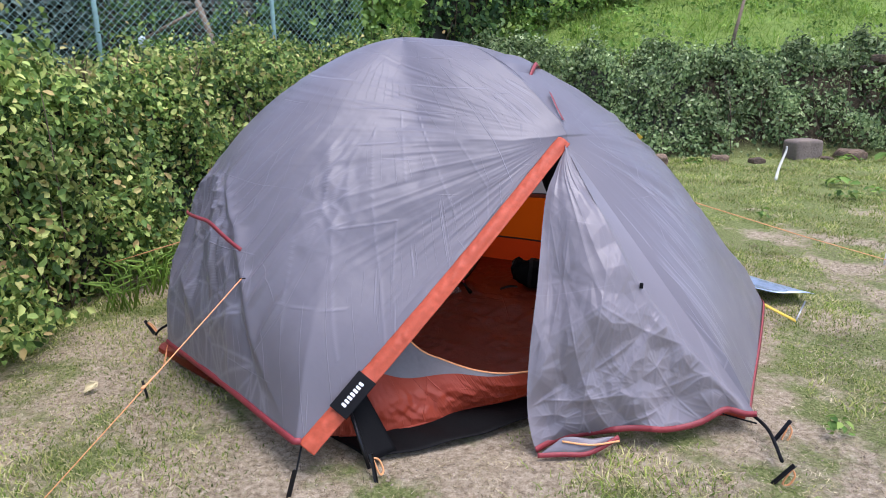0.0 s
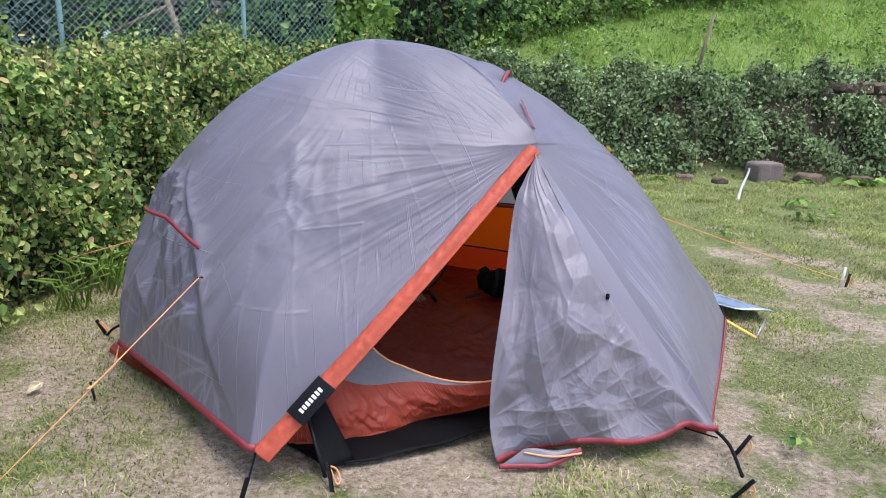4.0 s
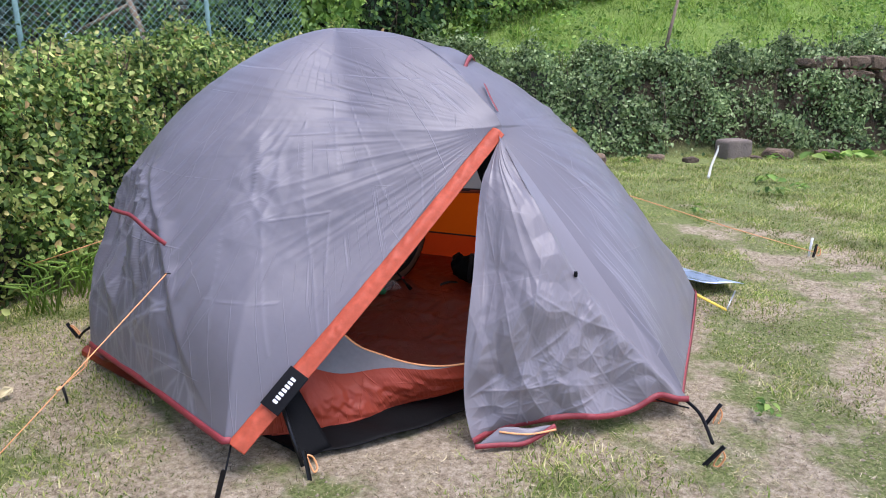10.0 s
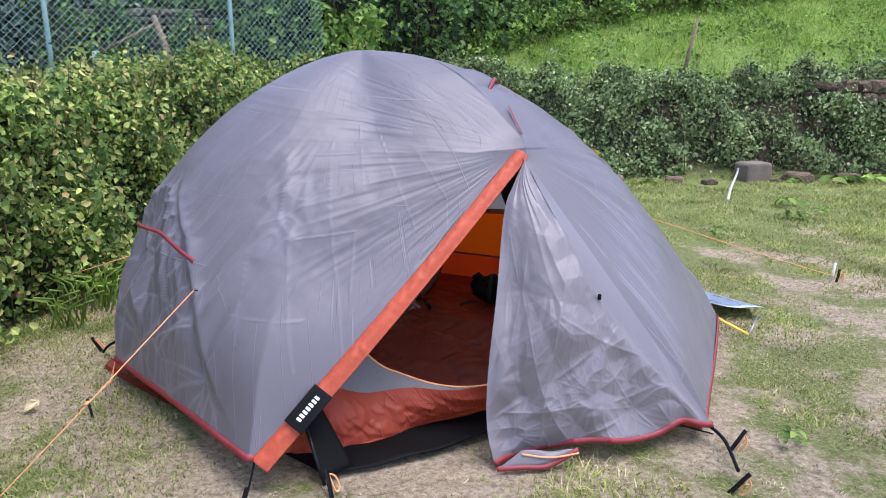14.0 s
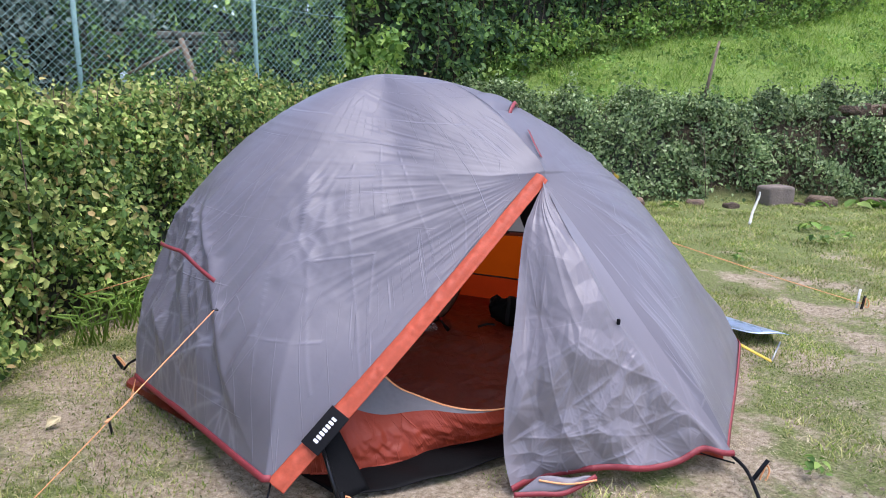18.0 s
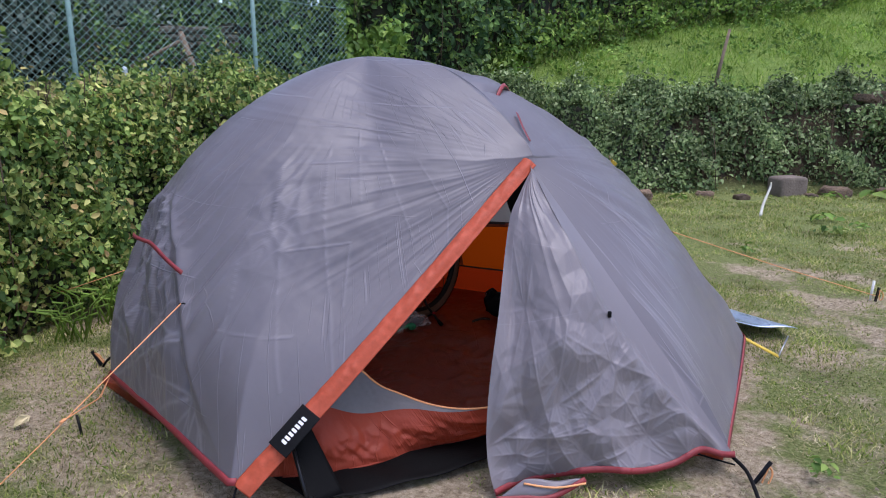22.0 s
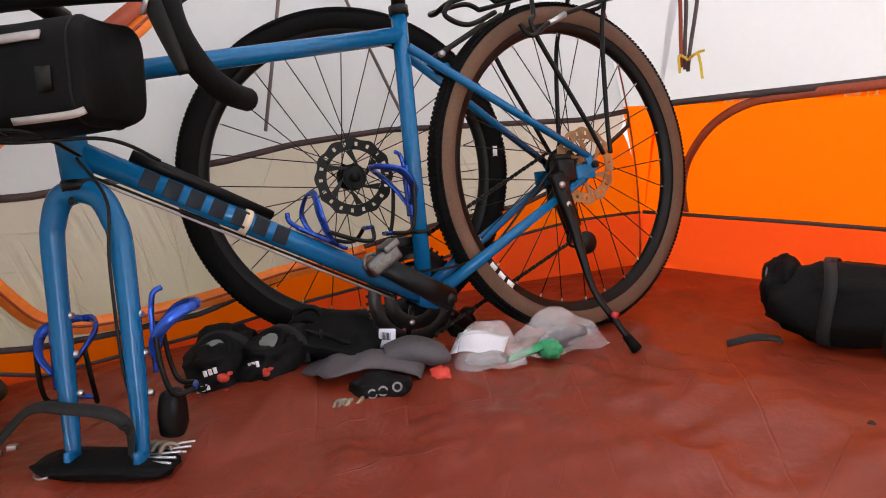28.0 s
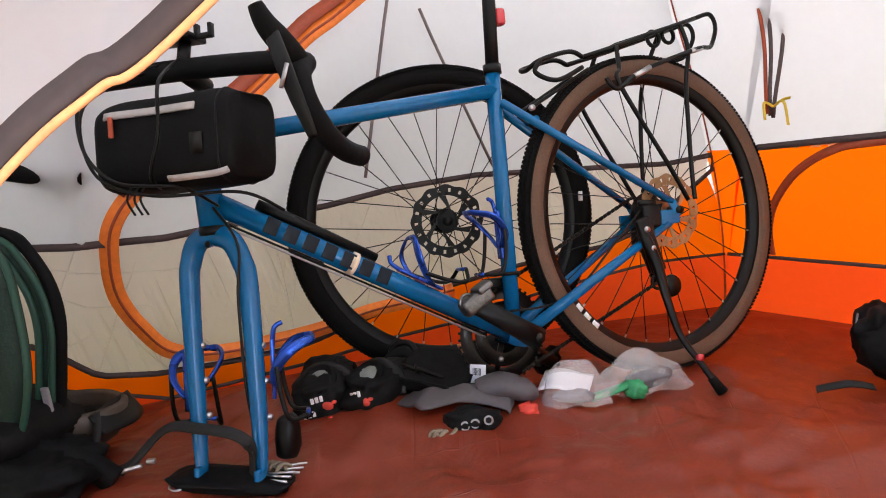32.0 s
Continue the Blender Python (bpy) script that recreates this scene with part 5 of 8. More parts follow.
def flap_points(u, w, with_marks=False):
    """u runs from the loose edge to the panel that stays pegged, w from the top of the door to the hem."""
    u, w = np.asarray(u, float), np.asarray(w, float)
    a, b = along_rows(LEFT_EDGE, w), along_rows(RIGHT_EDGE, w)
    p = a + (b - a) * u[:, None]
    bulge = np.sin(math.pi * u) * np.sin(math.pi * np.minimum(1, w * 0.9 + 0.05))
    p = p + np.array([-0.02, -0.085, 0.02]) * bulge[:, None]
    low = w ** 4
    p[:, 2] += low * (0.040 * np.exp(-(((u - 0.42) / 0.16) ** 2)) + 0.034 * np.exp(-(((u - 0.85) / 0.075) ** 2)))
    p[:, 1] += low * 0.06 * np.sin(u * 9.0) * (1 - u)
    X, Y = (u - 0.1) * np.linalg.norm(b - a, axis=1) * 1.05 + 0.1, w * 1.08
    zip_u = np.interp(w, [0.0, 0.5, 1.0], [0.72, 0.80, 0.985])
    loose = step(0.01, -0.06, u - zip_u) * np.minimum(1, 4 * w) * np.minimum(1, 0.25 + 9 * u)
    crushed = loose * (0.24 + 0.84 * step(0.25, 0.55, w))
    lines = np.maximum(flap_large.crease(X, Y, 0.005), np.maximum(flap_mid.crease(X, Y, 0.0042), 0.6 * flap_small.crease(X, Y, 0.0035)))
    lines = lines * step(-0.25, 0.25, ripples(X * 9, Y * 9))
    k = 0.004 * flap_folds(p) * loose + crushed * (0.20 * flap_large(X, Y) + 0.26 * flap_mid(X, Y) + 0.16 * flap_small(X, Y) + 0.0026 * lines)
    k += 0.003 * loose * ripples.sharp(u * 7 / (0.25 + w) + 2, w * 1.5) * step(0.75, 0.3, w)
    # the loose part swells out and drops sharply into the zip line; beyond it the cloth is drawn flat
    k += 0.034 * step(-0.35, -0.02, u - zip_u) * step(0.025, -0.015, u - zip_u) * step(0.25, 0.6, w) * step(1.0, 0.9, w)
    k += 0.012 * np.exp(-np.abs(u - zip_u + 0.03) / 0.03) * step(0.02, 0.12, w) * step(0.6, 0.4, w)
    k = k * step(1.0, 0.94, u)
    # the second result carries the flap's painted crease highlights
    if with_marks:
        return p + unit((-0.2, -0.85, 0.45)) * k[:, None], crushed * lines
    return p + unit((-0.2, -0.85, 0.45)) * k[:, None]


def flap_fn(u, w):
    return flap_points([u], [w])[0]


def sheet_of(fn, nu, nv):
    u, w = np.meshgrid(np.linspace(0, 1, nu + 1), np.linspace(0, 1, nv + 1))
    k = (np.arange(nv)[:, None] * (nu + 1) + np.arange(nu)[None]).ravel()[:, None]
    return fn(u.ravel(), w.ravel()), (k + np.array([[0, nu + 1, nu + 2, 1]])).tolist()


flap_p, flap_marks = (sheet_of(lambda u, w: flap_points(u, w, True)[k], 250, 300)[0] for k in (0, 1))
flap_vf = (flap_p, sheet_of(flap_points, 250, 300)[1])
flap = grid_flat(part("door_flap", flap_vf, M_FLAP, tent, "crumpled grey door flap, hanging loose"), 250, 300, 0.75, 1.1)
lightened(flap, flap_marks)
fl = flap_points(np.linspace(0, 1, 120), np.ones(120))
part("flap_hem", ribbon(fl + np.array([0, -0.003, 0.008]), (-0.2, -0.9, 0.3), 0.020, 0.003), M_HEM, tent, "red hem tape")

M_TAG = material("black_tag", (0.006, 0.006, 0.007), 0.8, 0.2, 20, 120, 0.15, spec=0.15)
M_TAGPRINT = material("white_print", (0.75, 0.75, 0.75), 0.6, 0.05)


def on_band(t, across, lift):
    i = min(int(t * 58), 58)
    p = band_line[i] + (band_line[i + 1] - band_line[i]) * (t * 58 - i)
    return p + band_side * across + BAND_N * lift


band_dir = unit(band_line[-1] - band_line[0])
tag_m = Matrix(((*[float(x) for x in (band_dir[0], -band_side[0], BAND_N[0])], 0), (*[float(x) for x in (band_dir[1], -band_side[1], BAND_N[1])], 0), (*[float(x) for x in (band_dir[2], -band_side[2], BAND_N[2])], 0), (0, 0, 0, 1)))
tag_c = on_band(0.165, 0.027, 0.023)
tag_m.translation = Vector(tag_c)
tag = part("maker_tag", rbox(tag_m, (0.145, 0.074, 0.004), 0.0015), M_TAG, tent, "black maker's tag with white marks")
for k in range(7):
    part("print_bar", rbox(tag_m @ Matrix.Translation((-0.042 + k * 0.014, 0, 0.0025)), (0.009, 0.017, 0.0012), 0), M_TAGPRINT, tag, smooth=False)

# seams: the pole ridge over the door and the stitched edge of the left panel
def fly_at(az, z, lift=0.004):
    r = float(fly_radius(az, z))
    return np.array([TENT_C[0] + r * math.cos(az) + lift * math.cos(az), TENT_C[1] + r * math.sin(az) + lift * math.sin(az), z + lift * 0.5])


def on_fly(points, lift=0.006):
    """A smooth line laid on the flysheet through places near it."""
    out = []
    for p in smooth_line(points, 10):
        az_ = math.atan2(p[1] - TENT_C[1], p[0] - TENT_C[0])
        out.append(fly_at(az_, p[2], lift))
    return np.array(out)


def strap_on_fly(name, points, width, mat, label="", lift=0.018):
    p = on_fly(points, lift)
    n_ = np.stack([p[:, 0] - TENT_C[0], p[:, 1] - TENT_C[1], 0.5 + 0 * p[:, 0]], 1)
    return part(name, ribbon(p, n_, width * 0.8, 0.0015), mat, tent, label)


strap_on_fly("panel_strap", [(-0.74, -0.39, 0.682), (-0.60, -0.60, 0.70), (-0.52, -0.69, 0.695), (-0.375, -0.831, 0.635)], 0.018, M_HEM, "red strap across the side vent")
strap_on_fly("vent_edge", [(0.785, -0.46, 1.04), (0.770, -0.41, 1.09), (0.750, -0.34, 1.14)], 0.016, M_HEM, "red piping of the roof vent")
HOOD_BASE = smooth_line([(0.56, -0.36, 1.200), (0.52, -0.22, 1.280), (0.54, -0.05, 1.300), (0.60, 0.10, 1.275)], 8)
HOOD_LIP = smooth_line([(0.690, -0.240, 1.195), (0.712, -0.190, 1.238), (0.738, -0.09, 1.256), (0.775, 0.05, 1.225)], 8)


def hood_points(u, w):
    a, b = along_rows(HOOD_BASE, u), along_rows(HOOD_LIP, u)
    p = a + (b - a) * w[:, None]
    return p + np.array([0.35, 0.0, 0.94]) * (0.020 * np.sin(math.pi * w) + 0.0015 * ripples(u * 9, w * 2))[:, None]


part("vent_hood", thick(sheet_of(hood_points, 24, 16), 0.003), M_FLY, tent, "small grey hood over the roof vent")
part("vent_lip", ribbon(HOOD_LIP + np.array([0.004, -0.003, 0.002]), (0.75, -0.35, 0.55), 0.016, 0.004), M_HEM, tent, "red lip of the roof vent")
part("vent_mesh", sheet_of(lambda u, w: along_rows(HOOD_LIP, u) * (1 - w[:, None]) + np.array([0.71, -0.08, 1.17]) * w[:, None] - np.array([0.015, 0.0, 0.012]), 20, 6), M_BLACKCLOTH, tent, "black mesh under the hood")
strap_on_fly("ridge_tab", [(1.20, 0.16, 0.93), (1.235, 0.20, 0.92), (1.262, 0.231, 0.905)], 0.022, M_HEM)
part("yellow_tab", rbox(pose(1.285, 0.225, 0.905, 20, 35, 10), (0.035, 0.004, 0.022), 0.001), M_YELLOW, tent, "small yellow webbing tab")
M_SEAM = material("grey_seam_tape", (0.19, 0.18, 0.21), 0.4, 0.06, 8, 80, 0.2)
for pts, w in (([(0.783, -0.50, 1.03), (0.60, -0.28, 1.22), (0.38, -0.12, 1.33)], 0.010),):
    strap_on_fly("seam", pts, w, M_SEAM, lift=0.012)
for c in (fly_at(math.radians(237.7), 0.545, 0.014), fly_at(math.atan2(0.3, 1.48), 0.56, 0.012)):
    part("guy_loop", joined(rbox(Matrix.Translation(c), (0.022, 0.008, 0.009), 0.002), ring(Matrix.Translation(c) @ Matrix.Rotation(1.2, 4, "X"), 0.007, 0.002, 18, 6)), M_TAG, tent, "black guy-line loop")
part("toggle", rbox(Matrix.Translation(flap_fn(0.80, 0.52) + np.array([0, -0.01, 0.004])), (0.012, 0.010, 0.020), 0.003), M_TAG, tent, "small black toggle")

# guy lines and peg loops
def rope(name, pts, r, mat, label=""):
    return part(name, tube(pts, r, 6), mat, tent, label)


loop_l, loop_r = fly_at(math.radians(237.7), 0.545, 0.02), fly_at(math.atan2(0.3, 1.48), 0.56, 0.02)
peg_l = np.array([-0.885, -1.65, 0.0])
rope("guy_line", [loop_l, mix(loop_l, peg_l, 0.5) - np.array([0, 0, 0.004]), peg_l], 0.0018, M_ROPE, "orange guy line")
for sway in (0.0, 0.018):
    rope("guy_line", [mix(loop_l, peg_l, 0.44), np.array([-0.75, -0.75 + sway, 0.16]), np.array([-0.885, -0.40, 0.10])], 0.0016, M_ROPE, "doubled orange guy line")
part("line_tensioner", rbox(Matrix.Translation(mix(loop_l, peg_l, 0.44)), (0.010, 0.022, 0.006), 0.002), M_ROPE, tent, "orange line tensioner")
rope("guy_line", [(-0.93, 0.02, 0.46), (-1.45, 0.44, 0.25), (-2.05, 0.90, 0.02)], 0.0026, M_ROPE, "orange guy line")
rope("guy_line", [loop_r, (2.35, 0.62, 0.29), (3.10, 0.97, 0.03)], 0.0026, M_ROPE, "orange guy line")
rope("peg_strap", smooth_line([(1.425, -0.975, 0.055), (1.44, -1.06, 0.045), (1.40, -1.24, 0.045)], 6), 0.006, M_TAG, "black peg strap")
rope("peg_strap", smooth_line([(1.24, -0.96, 0.085), (1.34, -0.985, 0.06), (1.425, -1.0, 0.04)], 6), 0.003, M_TAG)
rope("peg_strap", smooth_line([(-0.118, -1.215, 0.10), (-0.125, -1.27, 0.05), (-0.135, -1.33, 0.0)], 6), 0.0032, M_TAG, "black peg strap")
part("peg_strap", ribbon([(1.885, 0.02, 0.105), (1.97, 0.012, 0.06), (2.05, 0.008, 0.018)], (0.3, -0.6, 0.8), 0.018, 0.003), M_YELLOW, tent, "yellow peg webbing")
rope("peg_strap", smooth_line([(-0.98, -0.17, 0.10), (-1.05, -0.10, 0.05), (-1.10, -0.05, 0.0)], 6), 0.006, M_TAG)
rope("peg_strap", smooth_line([(1.90, 0.09, 0.10), (1.93, 0.12, 0.05), (1.90, 0.05, 0.0)], 6), 0.006, M_TAG)

# pegs
M_PEG = material("black_peg_metal", (0.015, 0.015, 0.017), 0.35, 0.2, metal=0.6)
def make_peg(base, lean, label):
    peg = thing("tent_peg", label, "tent peg", (0, 0, 0), "tent pegs")
    v, f = [], []
    prof = [(0.009 * math.cos(a) * k, 0.009 * math.sin(a) * k) for a, k in [(i * math.pi / 3, 1.0 if i % 2 == 0 else 0.28) for i in range(6)]]
    rows = [(-0.10, 0.15), (-0.06, 0.9), (0.0, 1.0), (0.075, 1.0), (0.085, 0.95)]
    for z, k in rows:
        v += [(x * k, y * k, z) for x, y in prof]
    for i in range(len(rows) - 1):
        f += [(i * 6 + j, i * 6 + (j + 1) % 6, i * 6 + 6 + (j + 1) % 6, i * 6 + 6 + j) for j in range(6)]
    f += [tuple(range(6))[::-1], tuple(24 + j for j in range(6))]
    part("shaft", (v, f), M_PEG, peg, smooth=False)
    part("cord_loop", tube(smooth_line([(0.006, 0, 0.068), (0.024, -0.010, 0.055), (0.030, -0.014, 0.020), (0.018, -0.006, 0.012), (0.010, 0.0, 0.05)], 6, True), 0.0032, 6, True), M_ROPE, peg, "orange cord loop")
    peg.matrix_basis = Matrix.Translation(base) @ Euler(lean).to_matrix().to_4x4()
    return peg
first_peg = make_peg((1.475, -1.042, 0.0), (0.15, 0.6, 0.4), "black metal tent peg with orange cord loop")
for base, lean in (((1.362, -1.286, 0.0), (0.35, 0.5, 0.3)), ((0.123, -1.262, 0.0), (-0.3, 0.25, 1.2)), ((-0.140, -1.335, 0.0), (0.3, 0.0, 2.0)), ((-1.105, -0.045, 0.0), (0.0, -0.5, 0.0)), ((-0.885, -1.65, 0.0), (0.3, -0.4, 0.0)), ((3.10, 0.97, 0.0), (0.1, 0.1, 0.0)), ((-2.05, 0.90, 0.0), (0.0, -0.4, 0.0))):
    copy_thing(first_peg, Matrix.Translation(base) @ Euler(lean).to_matrix().to_4x4())

# ---- the inner tent ----
WB0, WBD, WBI, WLEN = np.array([-0.72, 0.10]), np.array([0.69532, 0.71870]), np.array([0.71870, -0.69532]), 1.711
WR0, WRD, WRI = np.array([0.47, 1.33]), np.array([0.88540, -0.46483]), np.array([-0.46483, -0.88540])


def lean_in(z):
    return 0.36 * z + 0.10 * z * z + 0.25 * max(0.0, z - 0.75) ** 2 * 3


def inside_fly(p):
    """Keeps the inner tent a hand's width inside the flysheet."""
    d = p[:2] - TENT_C
    az_ = math.atan2(d[1], d[0])
    most = float(fly_radius(az_, max(p[2], HEM_Z + 0.001))) - 0.05
    r = np.hypot(*d)
    return p if r < most else np.array([*(TENT_C + d * most / r), p[2]])


inner_folds = Crumple(31, 24, 3.0, 14.0)


def back_wall(s, z, out=0.0, crumple=0.004):
    k = math.sin(math.pi * min(max(s / WLEN, 0), 1))
    o = lean_in(z) * (1 - k ** 0.6) * (0.3 + 0.7 * float(step(-0.30, 0.05, s))) - 0.07 * k - 0.02 * k * z + 0.35 * max(0.0, z - 0.75) ** 2
    p = np.array([*(WB0 + WBD * s + WBI * (o + out)), z])
    return p + np.array([*WBI, 0]) * crumple * float(inner_folds(p))


def right_wall(s, z, out=0.0, crumple=0.004):
    p = np.array([*(WR0 + WRD * s + WRI * (lean_in(z) + out + 0.16 * max(0, s - 0.45) ** 1.5)), z])
    return p + np.array([*WRI, 0]) * crumple * float(inner_folds(p))


TUB_LINE = [(-0.40, 0.10), (-0.10, 0.075), (0.0, 0.045), (0.12, 0.004), (0.45, 0.022), (0.64, 0.045), (0.83, 0.060), (1.10, 0.11), (1.45, 0.163), (1.72, 0.176)]
GREY_LOW = [(-0.40, 0.26), (-0.20, 0.20), (-0.088, 0.160), (-0.005, 0.088), (0.109, 0.066), (0.25, 0.062), (0.42, 0.066), (0.735, 0.144), (1.022, 0.192), (1.30, 0.225), (1.42, 0.270), (1.52, 0.365), (1.62, 0.473), (1.72, 0.48)]
WHITE_LOW = [(-0.40, 0.375), (-0.023, 0.363), (0.14, 0.359), (0.505, 0.394), (0.673, 0.422), (0.916, 0.444), (1.455, 0.447), (1.62, 0.474), (1.72, 0.48)]
def line_at(line, s):
    a = np.array(line)
    return float(np.interp(s, a[:, 0], a[:, 1]))
def corner_s(z):
    return WLEN - 0.75 * (0.36 * z + 0.10 * z * z)
def band_between(low, high, nu, nv, s0=-0.40):
    def fn(u, w):
        s = s0 + (WLEN - s0) * u
        z = mix(low(s), high(s), w)
        s = s0 + (corner_s(z) - s0) * u
        return inside_fly(back_wall(s, mix(low(s), high(s), w)))
    return grid(fn, nu, nv)
part("inner_tub_wall", band_between(lambda s: -0.004, lambda s: line_at(TUB_LINE, s), 90, 6), M_TUBWALL, tent, "rust-red tub wall of the inner tent")
part("inner_orange_wall", band_between(lambda s: line_at(TUB_LINE, s), lambda s: line_at(GREY_LOW, s), 110, 10), M_ORANGE, tent, "orange lower wall of the inner tent")
grid_flat(part("inner_grey_wall", band_between(lambda s: line_at(GREY_LOW, s), lambda s: max(line_at(GREY_LOW, s), line_at(WHITE_LOW, s)), 110, 16), M_GREYIN, tent, "grey door panel of the inner tent"), 110, 16, 2.1, 0.3)
part("inner_white_wall", band_between(lambda s: line_at(WHITE_LOW, s), lambda s: 1.16, 100, 40), M_WHITE, tent, "white upper wall of the inner tent")
def wall_tape(name, line, width, mat, wall=back_wall, out=0.006, label="", end=1.70):
    a = np.array(line)
    ss = np.linspace(a[0, 0], min(a[-1, 0], end), 90)
    p = np.array([inside_fly(wall(min(s, corner_s(line_at(line, s))) if wall is back_wall else s, line_at(line, s), out)) for s in ss])
    n_ = WBI if wall is back_wall else WRI
    return part(name, ribbon(p, (n_[0], n_[1], 0.25), width, 0.003), mat, tent, label)
wall_tape("tub_seam", TUB_LINE, 0.008, M_TRIM)
wall_tape("grey_seam", GREY_LOW, 0.012, M_TRIM, end=1.62)
wall_tape("white_seam", WHITE_LOW, 0.014, M_TRIM, label="dark seam tape", end=1.62)
# right end wall
def rw(low, high, nu, nv, s1=1.15):
    def fn(u, w):
        z = mix(low, high, w)
        s = 0.749 * (0.36 * z + 0.10 * z * z)
        return inside_fly(right_wall(s + (s1 - s) * u, z + (0.035 * u if high < 0.8 and w * high > 0.3 else 0)))
    return grid(fn, nu, nv)
part("inner_tub_wall", rw(-0.004, 0.176, 60, 10), M_TUBWALL, tent, "rust-red tub wall of the inner tent")
part("inner_orange_wall", rw(0.176, 0.476, 60, 16), M_ORANGE, tent, "orange end wall of the inner tent")
part("inner_white_wall", rw(0.476, 1.16, 60, 36), M_WHITE, tent, "white upper wall of the inner tent")
wall_tape("tub_seam", [(0.05, 0.176), (0.6, 0.174), (1.15, 0.178)], 0.010, M_TRIM, right_wall)
wall_tape("white_seam", [(0.15, 0.478), (0.35, 0.490), (0.65, 0.505), (1.15, 0.53)], 0.016, M_TRIM, right_wall, 0.008)
M_PIPE = material("rust_piping", (0.33, 0.055, 0.02), 0.6, 0.15, 20, 120, 0.2)
arc = [right_wall(s, z, 0.012, 0.0) for s, z in smooth_line([(0.18, 0.185, 0), (0.185, 0.26, 0), (0.215, 0.337, 0), (0.283, 0.417, 0), (0.373, 0.468, 0), (0.474, 0.484, 0), (0.80, 0.505, 0), (1.1, 0.52, 0)], 8)[:, :2]]
part("door_piping", ribbon(arc, (*WRI, 0.3), 0.020, 0.008), M_PIPE, tent, "rust piping of the far door")
seam_pts = [back_wall(corner_s(z), z, 0.006, 0) for z in np.linspace(0.0, 1.1, 24)]
def corner_fill(z0, z1, nv):
    def fn(u, w):
        z = mix(z0, z1, w)
        return mix(back_wall(corner_s(z), z), inside_fly(right_wall(0.749 * (0.36 * z + 0.10 * z * z), z)), -0.12 + 1.24 * u)
    return grid(fn, 12, nv)
part("inner_tub_wall", corner_fill(-0.004, 0.176, 6), M_TUBWALL, tent, "rust-red tub wall of the inner tent")
part("inner_orange_wall", corner_fill(0.176, 0.478, 10), M_ORANGE, tent, "orange corner of the inner tent")
part("inner_white_wall", corner_fill(0.478, 1.16, 20), M_WHITE, tent, "white corner of the inner tent")
part("corner_seam", ribbon(seam_pts, (WBI[0] + WRI[0], WBI[1] + WRI[1], 0.3), 0.006, 0.003), M_PIPE, tent, "dark red corner seam")
# zipped door outline on the back wall
M_ZIP = material("orange_zip_cover", (0.90, 0.22, 0.03), 0.5, 0.12, 8, 80, 0.5, 60, dist=0.004)
zip_sz = smooth_line([(0.62, 0.88, 0), (0.543, 0.82, 0), (0.468, 0.766, 0), (0.353, 0.656, 0), (0.20, 0.535, 0), (0.101, 0.459, 0), (0.056, 0.402, 0), (0.042, 0.343, 0), (0.046, 0.257, 0), (0.082, 0.178, 0), (0.139, 0.112, 0), (0.249, 0.090, 0), (0.45, 0.100, 0), (0.588, 0.125, 0), (0.704, 0.135, 0), (0.83, 0.150, 0)], 6)[:, :2]
zl = [inside_fly(back_wall(s, z, 0.012)) for s, z in zip_sz]
part("door_zip_cover", ribbon(zl, (*WBI, 0.3), 0.034, 0.006), M_ZIP, tent, "orange zip cover of the second door")
part("door_zip", tube([inside_fly(back_wall(s, z, 0.018)) for s, z in zip_sz], 0.0028, 6), M_PIPE, tent)
# a brown strap and a pole's shadow through the cloth, both built as tubes
M_STRAPSHADE = material("brown_grey_strap_and_shadow", (0.16, 0.125, 0.125), 0.7, 0.15, 20, 120, 0.2)
for name, a, b, r in (("pole_sleeve", (0.69, 0.88), (0.605, 0.454), 0.004), ("pole_sleeve", (0.776, 0.86), (0.963, 0.465), 0.004)):
    part(name, tube([back_wall(*mix(np.array(a), np.array(b), t), 0.010, 0) for t in np.linspace(0, 1, 8)], r, 8), M_STRAPSHADE, tent)
part("sleeve_edge", ribbon([inside_fly(back_wall(s, z + 0.035, 0.008)) for s, z in zip_sz[:36:2]], (*WBI, 0.3), 0.030, 0.003), M_PIPE, tent, "dull rust edge along the zip")
# cords and a yellow bow hang in the far corner
M_CORD = material("grey_brown_cord", (0.085, 0.060, 0.060), 0.7, 0.2, 40, 200, 0.2)
for top_, low_, m_ in (((0.538, 0.90, 0.80), (0.566, 0.93, 0.560), M_PIPE), ((0.556, 0.90, 0.80), (0.572, 0.93, 0.555), M_CORD), ((0.590, 0.90, 0.80), (0.578, 0.93, 0.550), M_CORD)):
    part("corner_cord", tube([mix(np.array(top_), np.array(low_), t) + np.array([0.004 * math.sin(5 * t), 0, 0]) for t in np.linspace(0, 1, 8)], 0.0045, 8), m_, tent)
yc = np.array([0.573, 0.915, 0.575])
part("yellow_bow", joined(*[ribbon(smooth_line([yc, yc + np.array(d1), yc + np.array(d2)], 5), (-0.2, -1, 0.2), 0.006, 0.002) for d1, d2 in (((0.02, -0.02, 0.01), (0.03, -0.03, -0.045)), ((-0.02, -0.01, 0.01), (-0.018, -0.02, -0.03)), ((0.02, 0.0, 0.015), (0.035, -0.01, 0.018)))]), M_YELLOW, tent, "yellow webbing bow")

